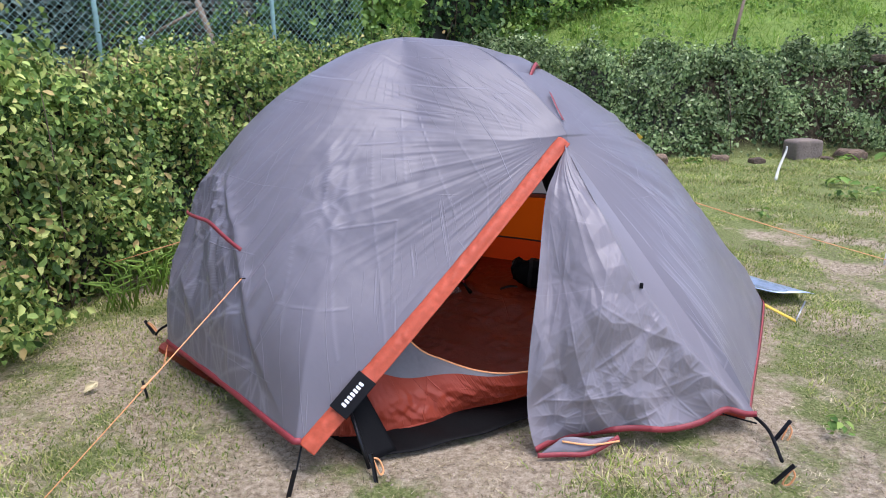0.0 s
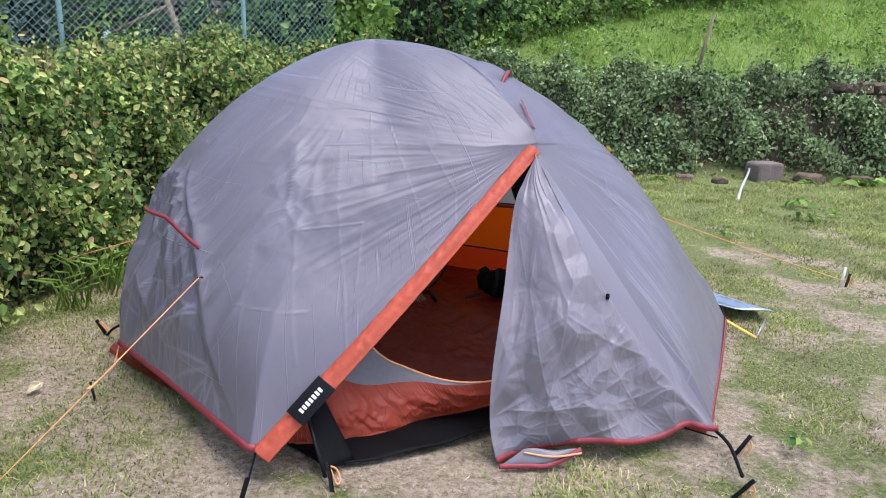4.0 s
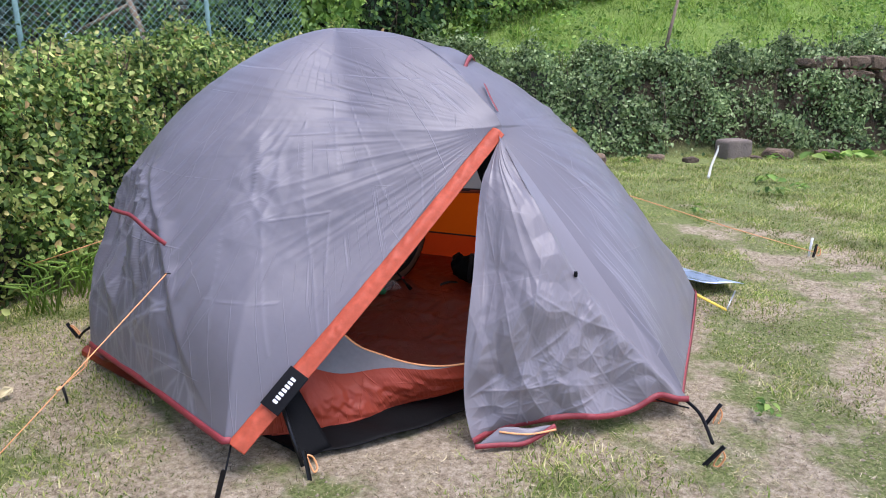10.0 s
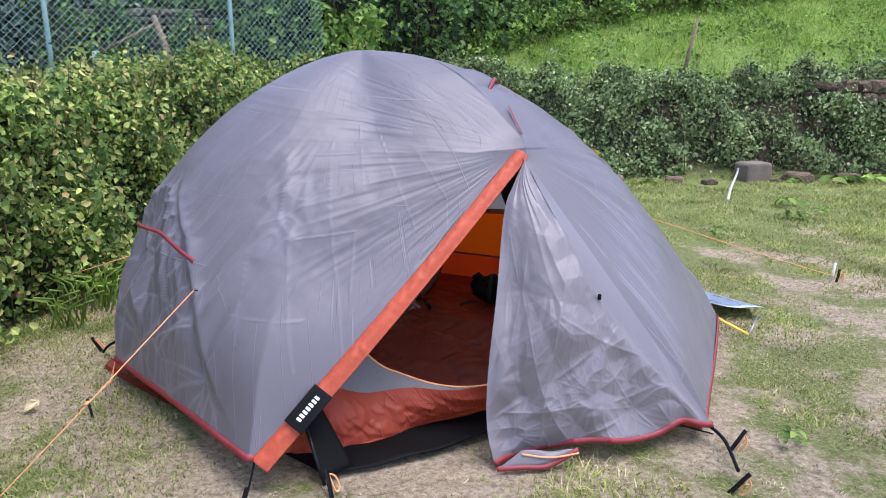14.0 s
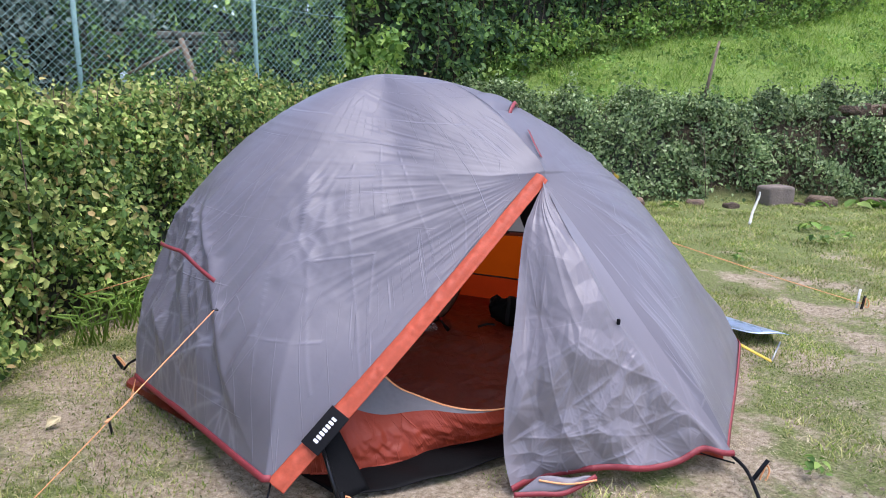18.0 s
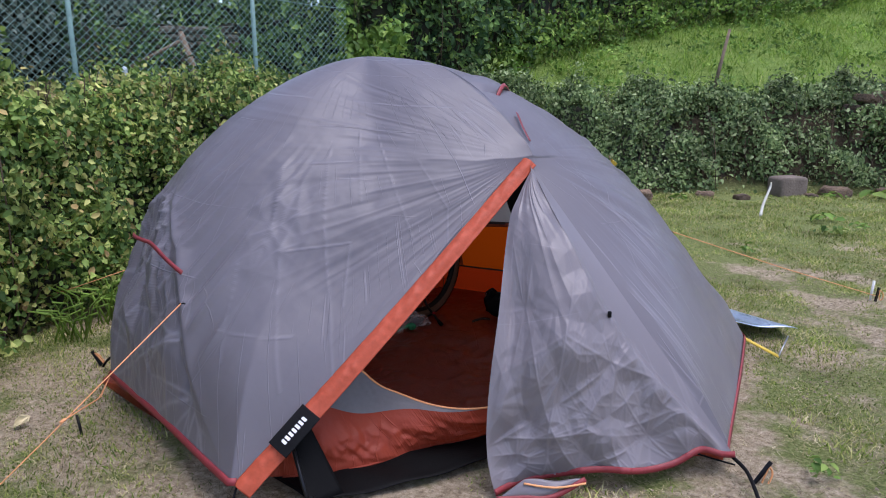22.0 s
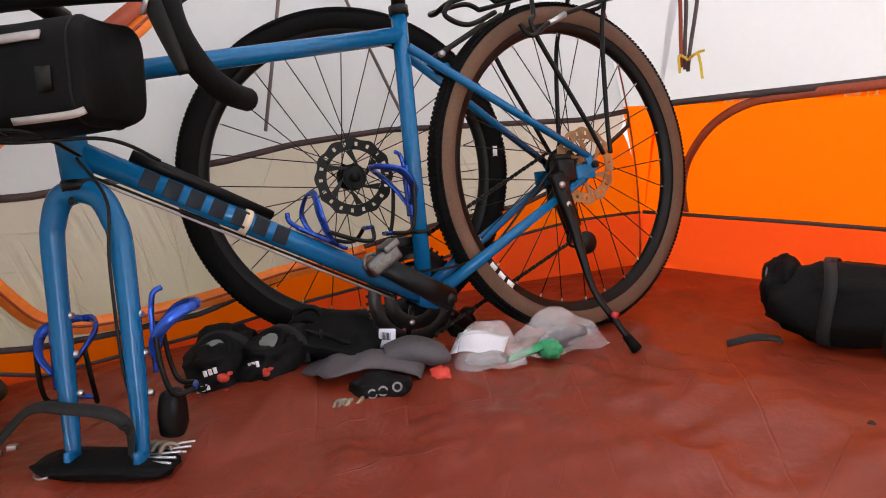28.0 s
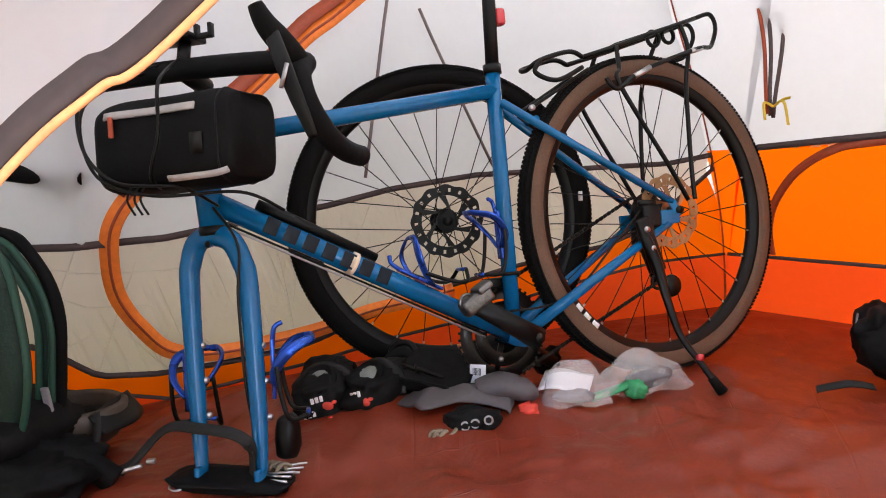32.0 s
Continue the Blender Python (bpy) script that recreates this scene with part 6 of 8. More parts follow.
# floor
FRONT = smooth_line([(-1.0, -0.25, 0), (-0.45, -0.72, 0), (0.05, -0.93, 0), (0.30, -0.88, 0), (0.62, -0.745, 0), (1.15, -0.45, 0), (1.45, 0.0, 0)], 14)[:, :2]
BACK = np.array([back_wall(s, 0.0, 0.0, 0)[:2] for s in np.linspace(-0.40, WLEN, 60)] + [right_wall(s, 0.0, 0.0, 0)[:2] for s in np.linspace(0.02, 1.15, 40)])
floor_facets, sill_facets, floor_creases = Facets(44), Facets(45), Origami(46, 15, (2.4, 2.8))
floor_folds, floor_small = Crumple(41, 16, 1.4, 5.0), Crumple(43, 34, 6, 24)


def floor_fn(u, w):
    a = FRONT[min(int(u * (len(FRONT) - 1)), len(FRONT) - 1)]
    a2 = FRONT[min(int(u * (len(FRONT) - 1)) + 1, len(FRONT) - 1)]
    a = a + (a2 - a) * (u * (len(FRONT) - 1) % 1)
    b = BACK[min(int(u * 99), 99)]
    b2 = BACK[min(int(u * 99) + 1, 99)]
    b = b + (b2 - b) * (u * 99 % 1)
    p = np.array([*(a + (b - a) * w), 0.0])
    z = 0.002 + 0.003 * float(floor_folds(p)) + 0.0110 * float(floor_facets(p[0] * 8 + 3 * p[1], p[1] * 9 - 2 * p[0])) + 0.0055 * float(floor_facets(p[0] * 21, p[1] * 19 + 5 * p[0])) + 0.001 * float(floor_small(p)) + 0.30 * float(floor_creases(p[0] + 0.95, p[1] + 1.1))
    edge = min(1, 12 * w, 12 * (1 - w))
    p[2] = max(-0.003, min(z, 0.004 + 0.6 * z) * edge)
    return p


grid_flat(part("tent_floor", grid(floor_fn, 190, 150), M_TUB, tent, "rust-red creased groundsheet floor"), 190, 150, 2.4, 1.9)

# door sill of the inner tent
SILL_LOW = smooth_line([(-0.12, -1.02, 0.012), (0.07, -1.005, 0.012), (0.24, -0.945, 0.012), (0.42, -0.83, 0.014), (0.62, -0.75, 0.016), (1.15, -0.46, 0.02)], 12)
SILL_TOP = smooth_line([(-0.12, -0.94, 0.24), (0.06, -0.915, 0.215), (0.190, -0.850, 0.150), (0.36, -0.835, 0.160), (0.60, -0.825, 0.150), (1.15, -0.53, 0.15)], 12)
GREY_TOP = smooth_line([(-0.05, -0.84, 0.36), (0.10, -0.79, 0.33), (0.185, -0.745, 0.268), (0.30, -0.765, 0.195), (0.60, -0.823, 0.154), (1.15, -0.528, 0.152)], 12)
sill_small = Crumple(53, 30, 14, 40)


def strip(lo, hi, nu, nv, bow, amp):
    def fn(u, w):
        i = u * (len(lo) - 1)
        k, fr = min(int(i), len(lo) - 2), i - min(int(i), len(lo) - 2)
        a, b = lo[k] + (lo[k + 1] - lo[k]) * fr, hi[k] + (hi[k + 1] - hi[k]) * fr
        p = a + (b - a) * w
        p = p + np.array([0.3, -0.95, 0.1]) * (bow * math.sin(math.pi * w) + amp * math.sin(math.pi * min(1, w + 0.1)) * (1.1 * float(sill_facets(u * 15 + 2 * w, w * 3 - 3 * u)) + 0.6 * float(sill_facets(u * 38, w * 8 + 6 * u)) + 0.4 * float(sill_small(p))))
        return p
    return grid(fn, nu, nv)


grid_flat(part("door_sill", strip(SILL_LOW, SILL_TOP, 200, 34, 0.03, 0.011), M_SILL, tent, "rust-red crinkled door sill"), 200, 34, 1.5, 0.2)
part("sill_piping", tube(SILL_LOW[6:], 0.004, 6), M_SILL, tent)
part("inner_door_panel", strip(SILL_TOP, GREY_TOP, 110, 14, 0.0, 0.004), material("pale_grey_door_cloth", (0.25, 0.25, 0.265), 0.6, 0.06, 4, 60, 0.25, 16, through_light=0.4), tent, "pale grey folded part of the inner door")
part("door_zip", tube(GREY_TOP[20:], 0.004, 6), M_ROPE, tent, "orange door zip")
part("flap_lining", thick(grid(lambda u, w: np.array([mix(0.98, 1.42, u), mix(-0.83, -0.93, u) + 0.02 * math.sin(9 * u), mix(0.012, 0.10 - 0.06 * u, w)]), 20, 6), 0.003), M_SILL, tent, "rust-red lower edge of the inner wall")
part("rolled_door", tube(smooth_line([(0.80, -0.47, 0.99), (0.765, -0.50, 0.90), (0.775, -0.52, 0.78), (0.82, -0.53, 0.70)], 10), [0.018, 0.042, 0.050, 0.030, 0.012], 14, flat=0.7), M_BLACKCLOTH, tent, "rolled-up black mesh door")
# the edge of the inner door, held back above the doorway
edge_pts = smooth_line([(0.10, -0.86, 0.30), (0.205, -0.775, 0.430), (0.247, -0.732, 0.499), (0.267, -0.712, 0.524), (0.292, -0.691, 0.548), (0.45, -0.62, 0.70), (0.66, -0.54, 0.90)], 10)
part("open_door_edge", ribbon(edge_pts, (0.35, -0.85, 0.35), 0.010, 0.003), M_TRIM, tent, "dark edge of the open inner door")
part("door_zip", tube(edge_pts + np.array([0.006, -0.002, -0.0058]), 0.0015, 8), M_ROPE, tent, "orange door zip")
part("inner_front_wall", grid(lambda u, w: inside_fly(mix(edge_pts[min(int(u * 60), 60)], np.array([mix(-0.55, 0.55, u), mix(-0.62, -0.30, u), mix(0.55, 1.15, u)]), w)), 60, 14), M_WHITE, tent, "white front wall of the inner tent")

# black pole foot at the front corner
part("corner_cloth", thick(grid(lambda u, w: mix(mix(np.array([-0.02, -1.03, 0.20]), np.array([0.06, -1.02, 0.19]), u), mix(np.array([0.085, -1.195, 0.015]), np.array([0.175, -1.11, 0.012]), u), w) + np.array([0, -0.015 * math.sin(math.pi * u) * (1 - w), 0]), 10, 10), 0.002), M_BLACKCLOTH, tent, "black reinforced corner")
part("pole_foot", tube([(0.0, -1.06, 0.20), (0.095, -1.215, 0.01)], 0.0065, 10), M_PEG, tent, "black pole end")

sheet = part("footprint_groundsheet", thick(grid(lambda u, w: mix(mix(np.array([0.085, -1.16, 0.0]), np.array([0.70, -0.86, 0.0]), u), mix(np.array([-0.10, -0.98, 0.0]), np.array([0.70, -0.70, 0.0]), u), w) + np.array([0, -0.03 * math.sin(u * 3.1), 0.012 + 0.004 * math.sin(u * 17 + w * 5)]), 40, 10), 0.003), M_BLACKCLOTH)
tagged(sheet, "black plastic groundsheet showing under the door sill", "groundsheet")
tarp = part("reflective_mat", thick(grid(lambda u, w: np.array([mix(1.78, 2.27, u), mix(0.22, 0.52, w) + 0.05 * u, 0.115 - 0.06 * u ** 2 + 0.012 * math.sin(u * 8 + w * 4) - 0.05 * w * u]), 24, 10), 0.003), material("silver_blue_foil", (0.42, 0.50, 0.62), 0.28, 0.2, 6, 40, 0.5, 18, metal=0.6))
tagged(tarp, "silver-blue foil mat sticking out beside the tent", "mat")

# the loose lower corner of the door flap is folded over
FOLD = [(0.645, -1.14, 0.006), (0.728, -1.115, 0.058), (0.920, -1.105, 0.052), (0.815, -1.135, 0.010)]
fold = thick(grid(lambda u, w: mix(mix(np.array(FOLD[0]), np.array(FOLD[1]), w), mix(np.array(FOLD[3]), np.array(FOLD[2]), w), u) + np.array([0, -0.012 * math.sin(math.pi * u) * math.sin(math.pi * w), 0.004 * math.sin(9 * u)]), 14, 10), 0.002)
part("flap_fold", fold, M_FLAP, tent, "folded-over corner of the door flap")
part("fold_hem", ribbon(smooth_line([FOLD[0], mix(np.array(FOLD[0]), np.array(FOLD[3]), 0.5), FOLD[3], FOLD[2]], 6) + np.array([0, -0.004, 0.004]), (-0.1, -0.9, 0.4), 0.016, 0.003), M_HEM, tent, "red hem tape")
part("fold_cord", tube(smooth_line([FOLD[1], mix(np.array(FOLD[1]), np.array(FOLD[2]), 0.5) - np.array([0, 0.01, 0.008]), FOLD[2]], 6) + np.array([0, -0.012, -0.006]), 0.0035, 8), M_ROPE, tent, "orange cord in the flap's fold")

# ---- the bicycle ----
BO, BF, BU, BN = np.array([0.364, 0.656, 0.0]), np.array([-0.66917, -0.74311, 0.0]), np.array([-0.10943, 0.09854, 0.98910]), np.array([0.73501, -0.66187, 0.14726])


def bk(p, q, s=0.0):
    """A place on the bicycle: metres forward of the rear hub, above its contact, towards its left side."""
    return BO + p * BF + q * BU + s * BN


def frame_of(centre, axis, up):
    """A matrix with z along axis and y as near to up as can be."""
    z = unit(axis)
    y = unit(np.asarray(up) - z * z.dot(up))
    x = np.cross(y, z)
    return Matrix(((x[0], y[0], z[0], centre[0]), (x[1], y[1], z[1], centre[1]), (x[2], y[2], z[2], centre[2]), (0, 0, 0, 1)))


def holder(name, parent, root):
    """An empty part that gathers sub-parts."""
    ob = new(name)
    ob.empty_display_size = 0.05
    ob.parent = parent
    ob.matrix_parent_inverse = root.matrix_basis.inverted()
    return ob


def tread_blocks(m):
    """Small knobs round the tyre's crown."""
    v, f = [], []
    for i in range(220):
        a = 2 * math.pi * i / 220
        for j, b in enumerate((-0.95, -0.5, 0.0, 0.5, 0.95)):
            aa = a + (0.5 if j % 2 else 0.0) * 2 * math.pi / 220
            rr = 0.3295 + 0.0228 * math.cos(b)
            k = len(v)
            for da, db, dr in ((-1, -1, -1), (1, -1, -1), (1, 1, -1), (-1, 1, -1), (-0.8, -0.8, 1), (0.8, -0.8, 1), (0.8, 0.8, 1), (-0.8, 0.8, 1)):
                q = rr + dr * 0.0007 * math.cos(b)
                ang = aa + da * 0.0105
                v.append(tuple(m @ Vector((q * math.cos(ang), q * math.sin(ang), 0.0235 * math.sin(b) + db * 0.0035 + dr * 0.0013 * math.sin(b)))))
            f += [(k + 4, k + 5, k + 6, k + 7), (k, k + 1, k + 5, k + 4), (k + 1, k + 2, k + 6, k + 5), (k + 2, k + 3, k + 7, k + 6), (k + 3, k, k + 4, k + 7)]
    return v, f


def build_wheel(parent, m, tan, rotor_side):
    part("tyre", ring(m, 0.3295, 0.0225, 96, 14), M_RUBBER, parent, "black knobbly tyre")
    part("tread", tread_blocks(m), M_RUBBER, parent, smooth=False)
    wall = joined(*[lathe([(0.307, s * 0.0165), (0.313, s * 0.0212), (0.322, s * 0.0236), (0.333, s * 0.0232), (0.3385, s * 0.0205)], 96, m) for s in (-1, 1)])
    part("sidewall", wall, M_TAN if tan else M_RUBBER, parent, "tan sidewall" if tan else "black sidewall")
    part("rim", lathe([(0.290, -0.008), (0.287, 0.0), (0.290, 0.008), (0.308, 0.0140), (0.313, 0.0140), (0.313, -0.0140), (0.308, -0.0140), (0.290, -0.008)], 96, m), M_BLACK, parent, "black rim")
    part("hub", lathe([(0.0, -0.066), (0.010, -0.066), (0.010, -0.036), (0.028, -0.034), (0.028, -0.029), (0.015, -0.022), (0.013, 0.0), (0.015, 0.022), (0.028, 0.029), (0.028, 0.034), (0.010, 0.036), (0.010, 0.066), (0.0, 0.066)], 20, m), M_BLACK, parent)
    for k in range(28):
        a = 2 * math.pi * k / 28
        side = 1 if k % 2 else -1
        b = a + (0.95 if (k // 2) % 2 else -0.95)
        part("spoke", tube([tuple(m @ Vector((0.027 * math.cos(b), 0.027 * math.sin(b), side * 0.031))), tuple(m @ Vector((0.289 * math.cos(a), 0.289 * math.sin(a), side * 0.002)))], 0.0012, 5), M_BLACK, parent)
        part("nipple", tube([tuple(m @ Vector((0.281 * math.cos(a), 0.281 * math.sin(a), side * 0.003))), tuple(m @ Vector((0.290 * math.cos(a), 0.290 * math.sin(a), side * 0.002)))], 0.0021, 6), M_STEEL, parent)
    rm = m @ Matrix.Translation((0, 0, rotor_side * 0.044))
    n_, levels = 72, (0.057, 0.065, 0.073, 0.080)
    v = [(q + (0.0022 * math.cos(a * 12) if k == 3 else 0.0)) * np.array([math.cos(a), math.sin(a), 0]) for k, q in enumerate(levels) for a in np.linspace(0, 2 * math.pi, n_, endpoint=False)]
    f = [(k * n_ + i, k * n_ + (i + 1) % n_, (k + 1) * n_ + (i + 1) % n_, (k + 1) * n_ + i) for k in range(3) for i in range(n_) if not (k == 1 and i % 4 == 0)]
    hub0 = len(v)
    v += [0.024 * np.array([math.cos(a), math.sin(a), 0]) for a in np.linspace(0, 2 * math.pi, 36, endpoint=False)]
    f.append(tuple(hub0 + i for i in range(36)))
    for k in range(6):
        f.append((hub0 + 6 * k, hub0 + 6 * k + 1, (12 * k + 9) % n_, (12 * k + 6) % n_)[::-1])
    disc_v, disc_f = thick((v, [q[::-1] if len(q) == 36 else q for q in f]), 0.0018)
    part("brake_rotor", ([tuple(rm @ Vector(q)) for q in disc_v], disc_f), M_BLACK if not tan else M_BRONZE, parent, "drilled steel brake rotor", smooth=False)


M_BRONZE = material("bronzed_steel", (0.30, 0.17, 0.08), 0.4, 0.2, 20, 120, 0.1, metal=0.6)
bike = thing("bicycle", "blue steel touring bicycle lacking its front wheel", "bicycle", tuple(BO))
rear = holder("rear_wheel", bike, bike)
WM = frame_of(bk(0, 0.3525), BN, BU)
build_wheel(rear, WM, True, 1)
part("cassette", joined(*[lathe([(0.012, -0.024 - 0.0035 * k), (0.048 - 0.0038 * k, -0.024 - 0.0035 * k), (0.048 - 0.0038 * k, -0.0255 - 0.0035 * k), (0.012, -0.0255 - 0.0035 * k)], 32, WM) for k in range(9)]), M_DARKSTEEL, rear, smooth=False)
part("axle_end", tube([bk(0, 0.3525, 0.062), bk(0, 0.3525, 0.078)], 0.008, 12), M_BLACK, rear)
for k in range(3):
    a = 3.75 + k * 0.09
    part("rim_sticker", ribbon([tuple(WM @ Vector((0.300 * math.cos(a + d), 0.300 * math.sin(a + d), 0.0125))) for d in (0.0, 0.03, 0.06)], tuple(BN), 0.010, 0.001), material("white_sticker", (0.8, 0.8, 0.78), 0.5, 0.05) if k == 0 else bpy.data.materials["white_sticker"], rear)

BB, SC, HT, HB = (0.395, 0.140), (0.379, 0.628), (0.945, 0.565), (0.940, 0.400)


def ft(name, a, b, r, sa=0.0, sb=0.0, mat=None, label="", mid=None, parent=None, n=16):
    pts = [bk(*a, sa), bk(*b, sb)] if mid is None else smooth_line([bk(*a, sa), bk(*mid), bk(*b, sb)], 8)
    return part(name, tube(pts, r, n), mat or M_BLUE, parent or bike, label)


seat_tube = ft("seat_tube", BB, (SC[0] + 0.001, SC[1] + 0.035), 0.0155)
ft("seat_clamp", (SC[0], SC[1] + 0.032), (SC[0], SC[1] + 0.05), 0.0185, mat=M_BLACK, parent=seat_tube)
top_tube = ft("top_tube", (SC[0], SC[1] - 0.002), (HT[0], HT[1] - 0.02), 0.0155)
down_tube = ft("down_tube", BB, (HB[0] + 0.001, HB[1] + 0.045), 0.0185)
ft("head_tube", HB, HT, 0.0215)
ft("headset", (HB[0], HB[1] - 0.012), (HB[0], HB[1] + 0.003), 0.0235, mat=M_BLACK)
for s in (-1, 1):
    ft("chain_stay", (0.03, 0.325), BB, [0.0085, 0.012], s * 0.064, s * 0.026)
    ft("seat_stay", (0.012, 0.372), (SC[0] - 0.004, SC[1] - 0.028), [0.0075, 0.0088], s * 0.066, s * 0.014)
    part("dropout", joined(tube([bk(0.03, 0.325, s * 0.064), bk(0, 0.345, s * 0.066), bk(0.012, 0.372, s * 0.066)], 0.011, 10, flat=0.45, up=BN), rbox(frame_of(bk(0.022, 0.340, s * 0.066), BN, BU), (0.05, 0.03, 0.007), 0.003)), M_BLUE, bike)
ft("seat_stay_bridge", (0.30, 0.565), (0.30, 0.565), 0.007, -0.02, 0.02)
part("bottom_bracket_shell", tube([bk(*BB, -0.036), bk(*BB, 0.036)], 0.021, 20), M_BLUE, bike)
post = ft("seat_post", (SC[0], SC[1] + 0.03), (0.362, 0.93), 0.0136, mat=M_BLACK)
part("rear_light", rbox(frame_of(bk(0.350, 0.775), BF, BU), (0.022, 0.034, 0.02), 0.006), material("red_lens", (0.5, 0.02, 0.03), 0.2, 0.1, clear=0.5), post, "small red rear light")

M_LETTER = material("dark_blue_lettering", (0.002, 0.006, 0.012), 0.45, 0.2, spec=0.2)


d0, d1 = bk(*BB), bk(HB[0], HB[1] + 0.045)
dt_dir = unit(d0 - d1)
dt_n = unit(BN - dt_dir * BN.dot(dt_dir))
dt_up = np.cross(dt_n, dt_dir)
# the maker's mark on the down tube stands as plain dark bars
for k in range(7):
    c = d1 + dt_dir * (0.105 + 0.036 * k) + dt_n * 0.0178
    tilt = 0.25 if k % 2 else -0.1
    part("lettering_bar", rbox(frame_of(c, dt_n, dt_up), (0.024, 0.028, 0.002), 0.001), M_LETTER, down_tube)
band_c = d1 + dt_dir * 0.262
part("rubber_band", tube([band_c - dt_dir * 0.006, band_c + dt_dir * 0.006], 0.0215, 18), material("cream_tape", (0.62, 0.52, 0.38), 0.7, 0.12), down_tube, "cream tape round the tube")
part("mini_pump", tube([d1 + dt_dir * 0.07 + dt_up * 0.027, d1 + dt_dir * 0.12 + dt_up * 0.027, d1 + dt_dir * 0.30 + dt_up * 0.027], [0.009, 0.0105, 0.008], 12), M_BLACK, down_tube, "black hand pump")
for off_ in (0.024, 0.029):
    part("brake_hose", tube(smooth_line([d1 - dt_up * off_ + dt_dir * 0.03, d1 - dt_up * (off_ - 0.001) + dt_dir * 0.3, d0 - dt_up * (off_ - 0.002) - dt_dir * 0.06], 6), 0.0022, 6), M_BLACK if off_ < 0.026 else M_STEEL, down_tube)

# cranks, chainring, chain
M_RING = material("worn_black_alloy", (0.022, 0.020, 0.018), 0.35, 0.3, 40, 200, 0.2, metal=0.7)
part("chainring", joined(*[lathe([(r - 0.026, z), (r, z), (r, z - 0.003), (r - 0.026, z - 0.003)], 72, frame_of(bk(*BB), BN, BU)) for r, z in ((0.096, -0.047), (0.066, -0.040))],
     *[tube([bk(BB[0] + 0.02 * math.cos(a), BB[1] + 0.02 * math.sin(a), -0.047), bk(BB[0] + 0.078 * math.cos(a), BB[1] + 0.078 * math.sin(a), -0.047)], 0.006, 8) for a in (0.3, 1.87, 3.44, 5.01)]), M_RING, bike, "black toothed chainring")
for k in range(44):
    a = 2 * math.pi * k / 44
    part("tooth", rbox(frame_of(bk(BB[0] + 0.0975 * math.cos(a), BB[1] + 0.0975 * math.sin(a), -0.0485), BN, BF * math.cos(a) + BU * math.sin(a)), (0.005, 0.007, 0.003), 0), M_DARKSTEEL, bike, smooth=False) 
M_PEDAL = material("dull_pedal_steel", (0.13, 0.125, 0.12), 0.35, 0.3, 40, 200, 0.2, metal=0.9)
arm_dir = unit(np.array([0.130, 0.083]))
for a in (0.3, 1.87, 3.44, 5.01):
    part("chainring_bolt", lathe([(0, 0.004), (0.005, 0.004), (0.006, 0.0)], 12, frame_of(bk(BB[0] + 0.052 * math.cos(a), BB[1] + 0.052 * math.sin(a), -0.0385), BN, BU)), M_STEEL, bike)
crank_l = part("crank_arm", tube([bk(BB[0] - 0.006, BB[1] - 0.004, 0.080), bk(BB[0] + arm_dir[0] * 0.06, BB[1] + arm_dir[1] * 0.06, 0.084), bk(BB[0] + arm_dir[0] * 0.165, BB[1] + arm_dir[1] * 0.165, 0.088)], [0.022, 0.019, 0.017], 14, flat=0.62, up=BN), M_BLACK, bike, "black crank arm")
part("crank_bolt", tube([bk(BB[0], BB[1], 0.085), bk(BB[0], BB[1], 0.094)], 0.010, 14), M_DARKSTEEL, crank_l)
crank_r = part("crank_arm", tube([bk(BB[0], BB[1], -0.066), bk(BB[0] - arm_dir[0] * 0.165, BB[1] - arm_dir[1] * 0.165, -0.078)], [0.018, 0.014], 14, flat=0.62, up=BN), M_BLACK, bike, "black crank arm")
part("crank_axle", tube([bk(*BB, -0.07), bk(*BB, 0.084)], 0.012, 14), M_DARKSTEEL, bike)
for sgn, s0, arm in ((1, 0.10, crank_l), (-1, -0.09, crank_r)):
    c = bk(BB[0] + sgn * arm_dir[0] * 0.165, BB[1] + sgn * arm_dir[1] * 0.165, s0 + sgn * 0.02)
    pm = frame_of(c, BN, BU) @ Matrix.Rotation(0.5, 4, "Z")
    part("pedal", joined(rbox(pm, (0.062, 0.028, 0.03), 0.006), tube([bk(BB[0] + sgn * arm_dir[0] * 0.165, BB[1] + sgn * arm_dir[1] * 0.165, s0 - sgn * 0.02), c], 0.007, 10), rbox(pm @ Matrix.Translation((0.02, 0.014, 0.004)), (0.03, 0.012, 0.034), 0.003), ring(pm @ Matrix.Translation((-0.016, 0.008, 0)) , 0.014, 0.003, 20, 6)), M_PEDAL if sgn > 0 else M_BLACK, arm, "steel clipless pedal")
for a, b in (((0.02, 0.393), (BB[0] + 0.02, BB[1] + 0.084)), ((-0.02, 0.190), (BB[0] - 0.03, BB[1] - 0.088))):
    n_ = 34
    for k in range(n_):
        t = k / n_
        c = bk(a[0] + (b[0] - a[0]) * t, a[1] + (b[1] - a[1]) * t, -0.048)
        part("chain_link", rbox(frame_of(c, BN, bk(*b) - bk(*a)), (0.0085, 0.0125, 0.004 if k % 2 else 0.0065), 0.002, 1), M_DARKSTEEL, bike, smooth=False)
part("rear_derailleur", joined(rbox(frame_of(bk(-0.01, 0.30, -0.075), BN, BU), (0.035, 0.06, 0.02), 0.008), tube([bk(-0.01, 0.28, -0.06), bk(-0.03, 0.195, -0.055)], [0.012, 0.008], 8), ring(frame_of(bk(-0.03, 0.195, -0.05), BN, BU), 0.016, 0.004, 20, 6), ring(frame_of(bk(-0.02, 0.25, -0.05), BN, BU), 0.014, 0.004, 20, 6)), M_BLACK, bike, "black rear derailleur")
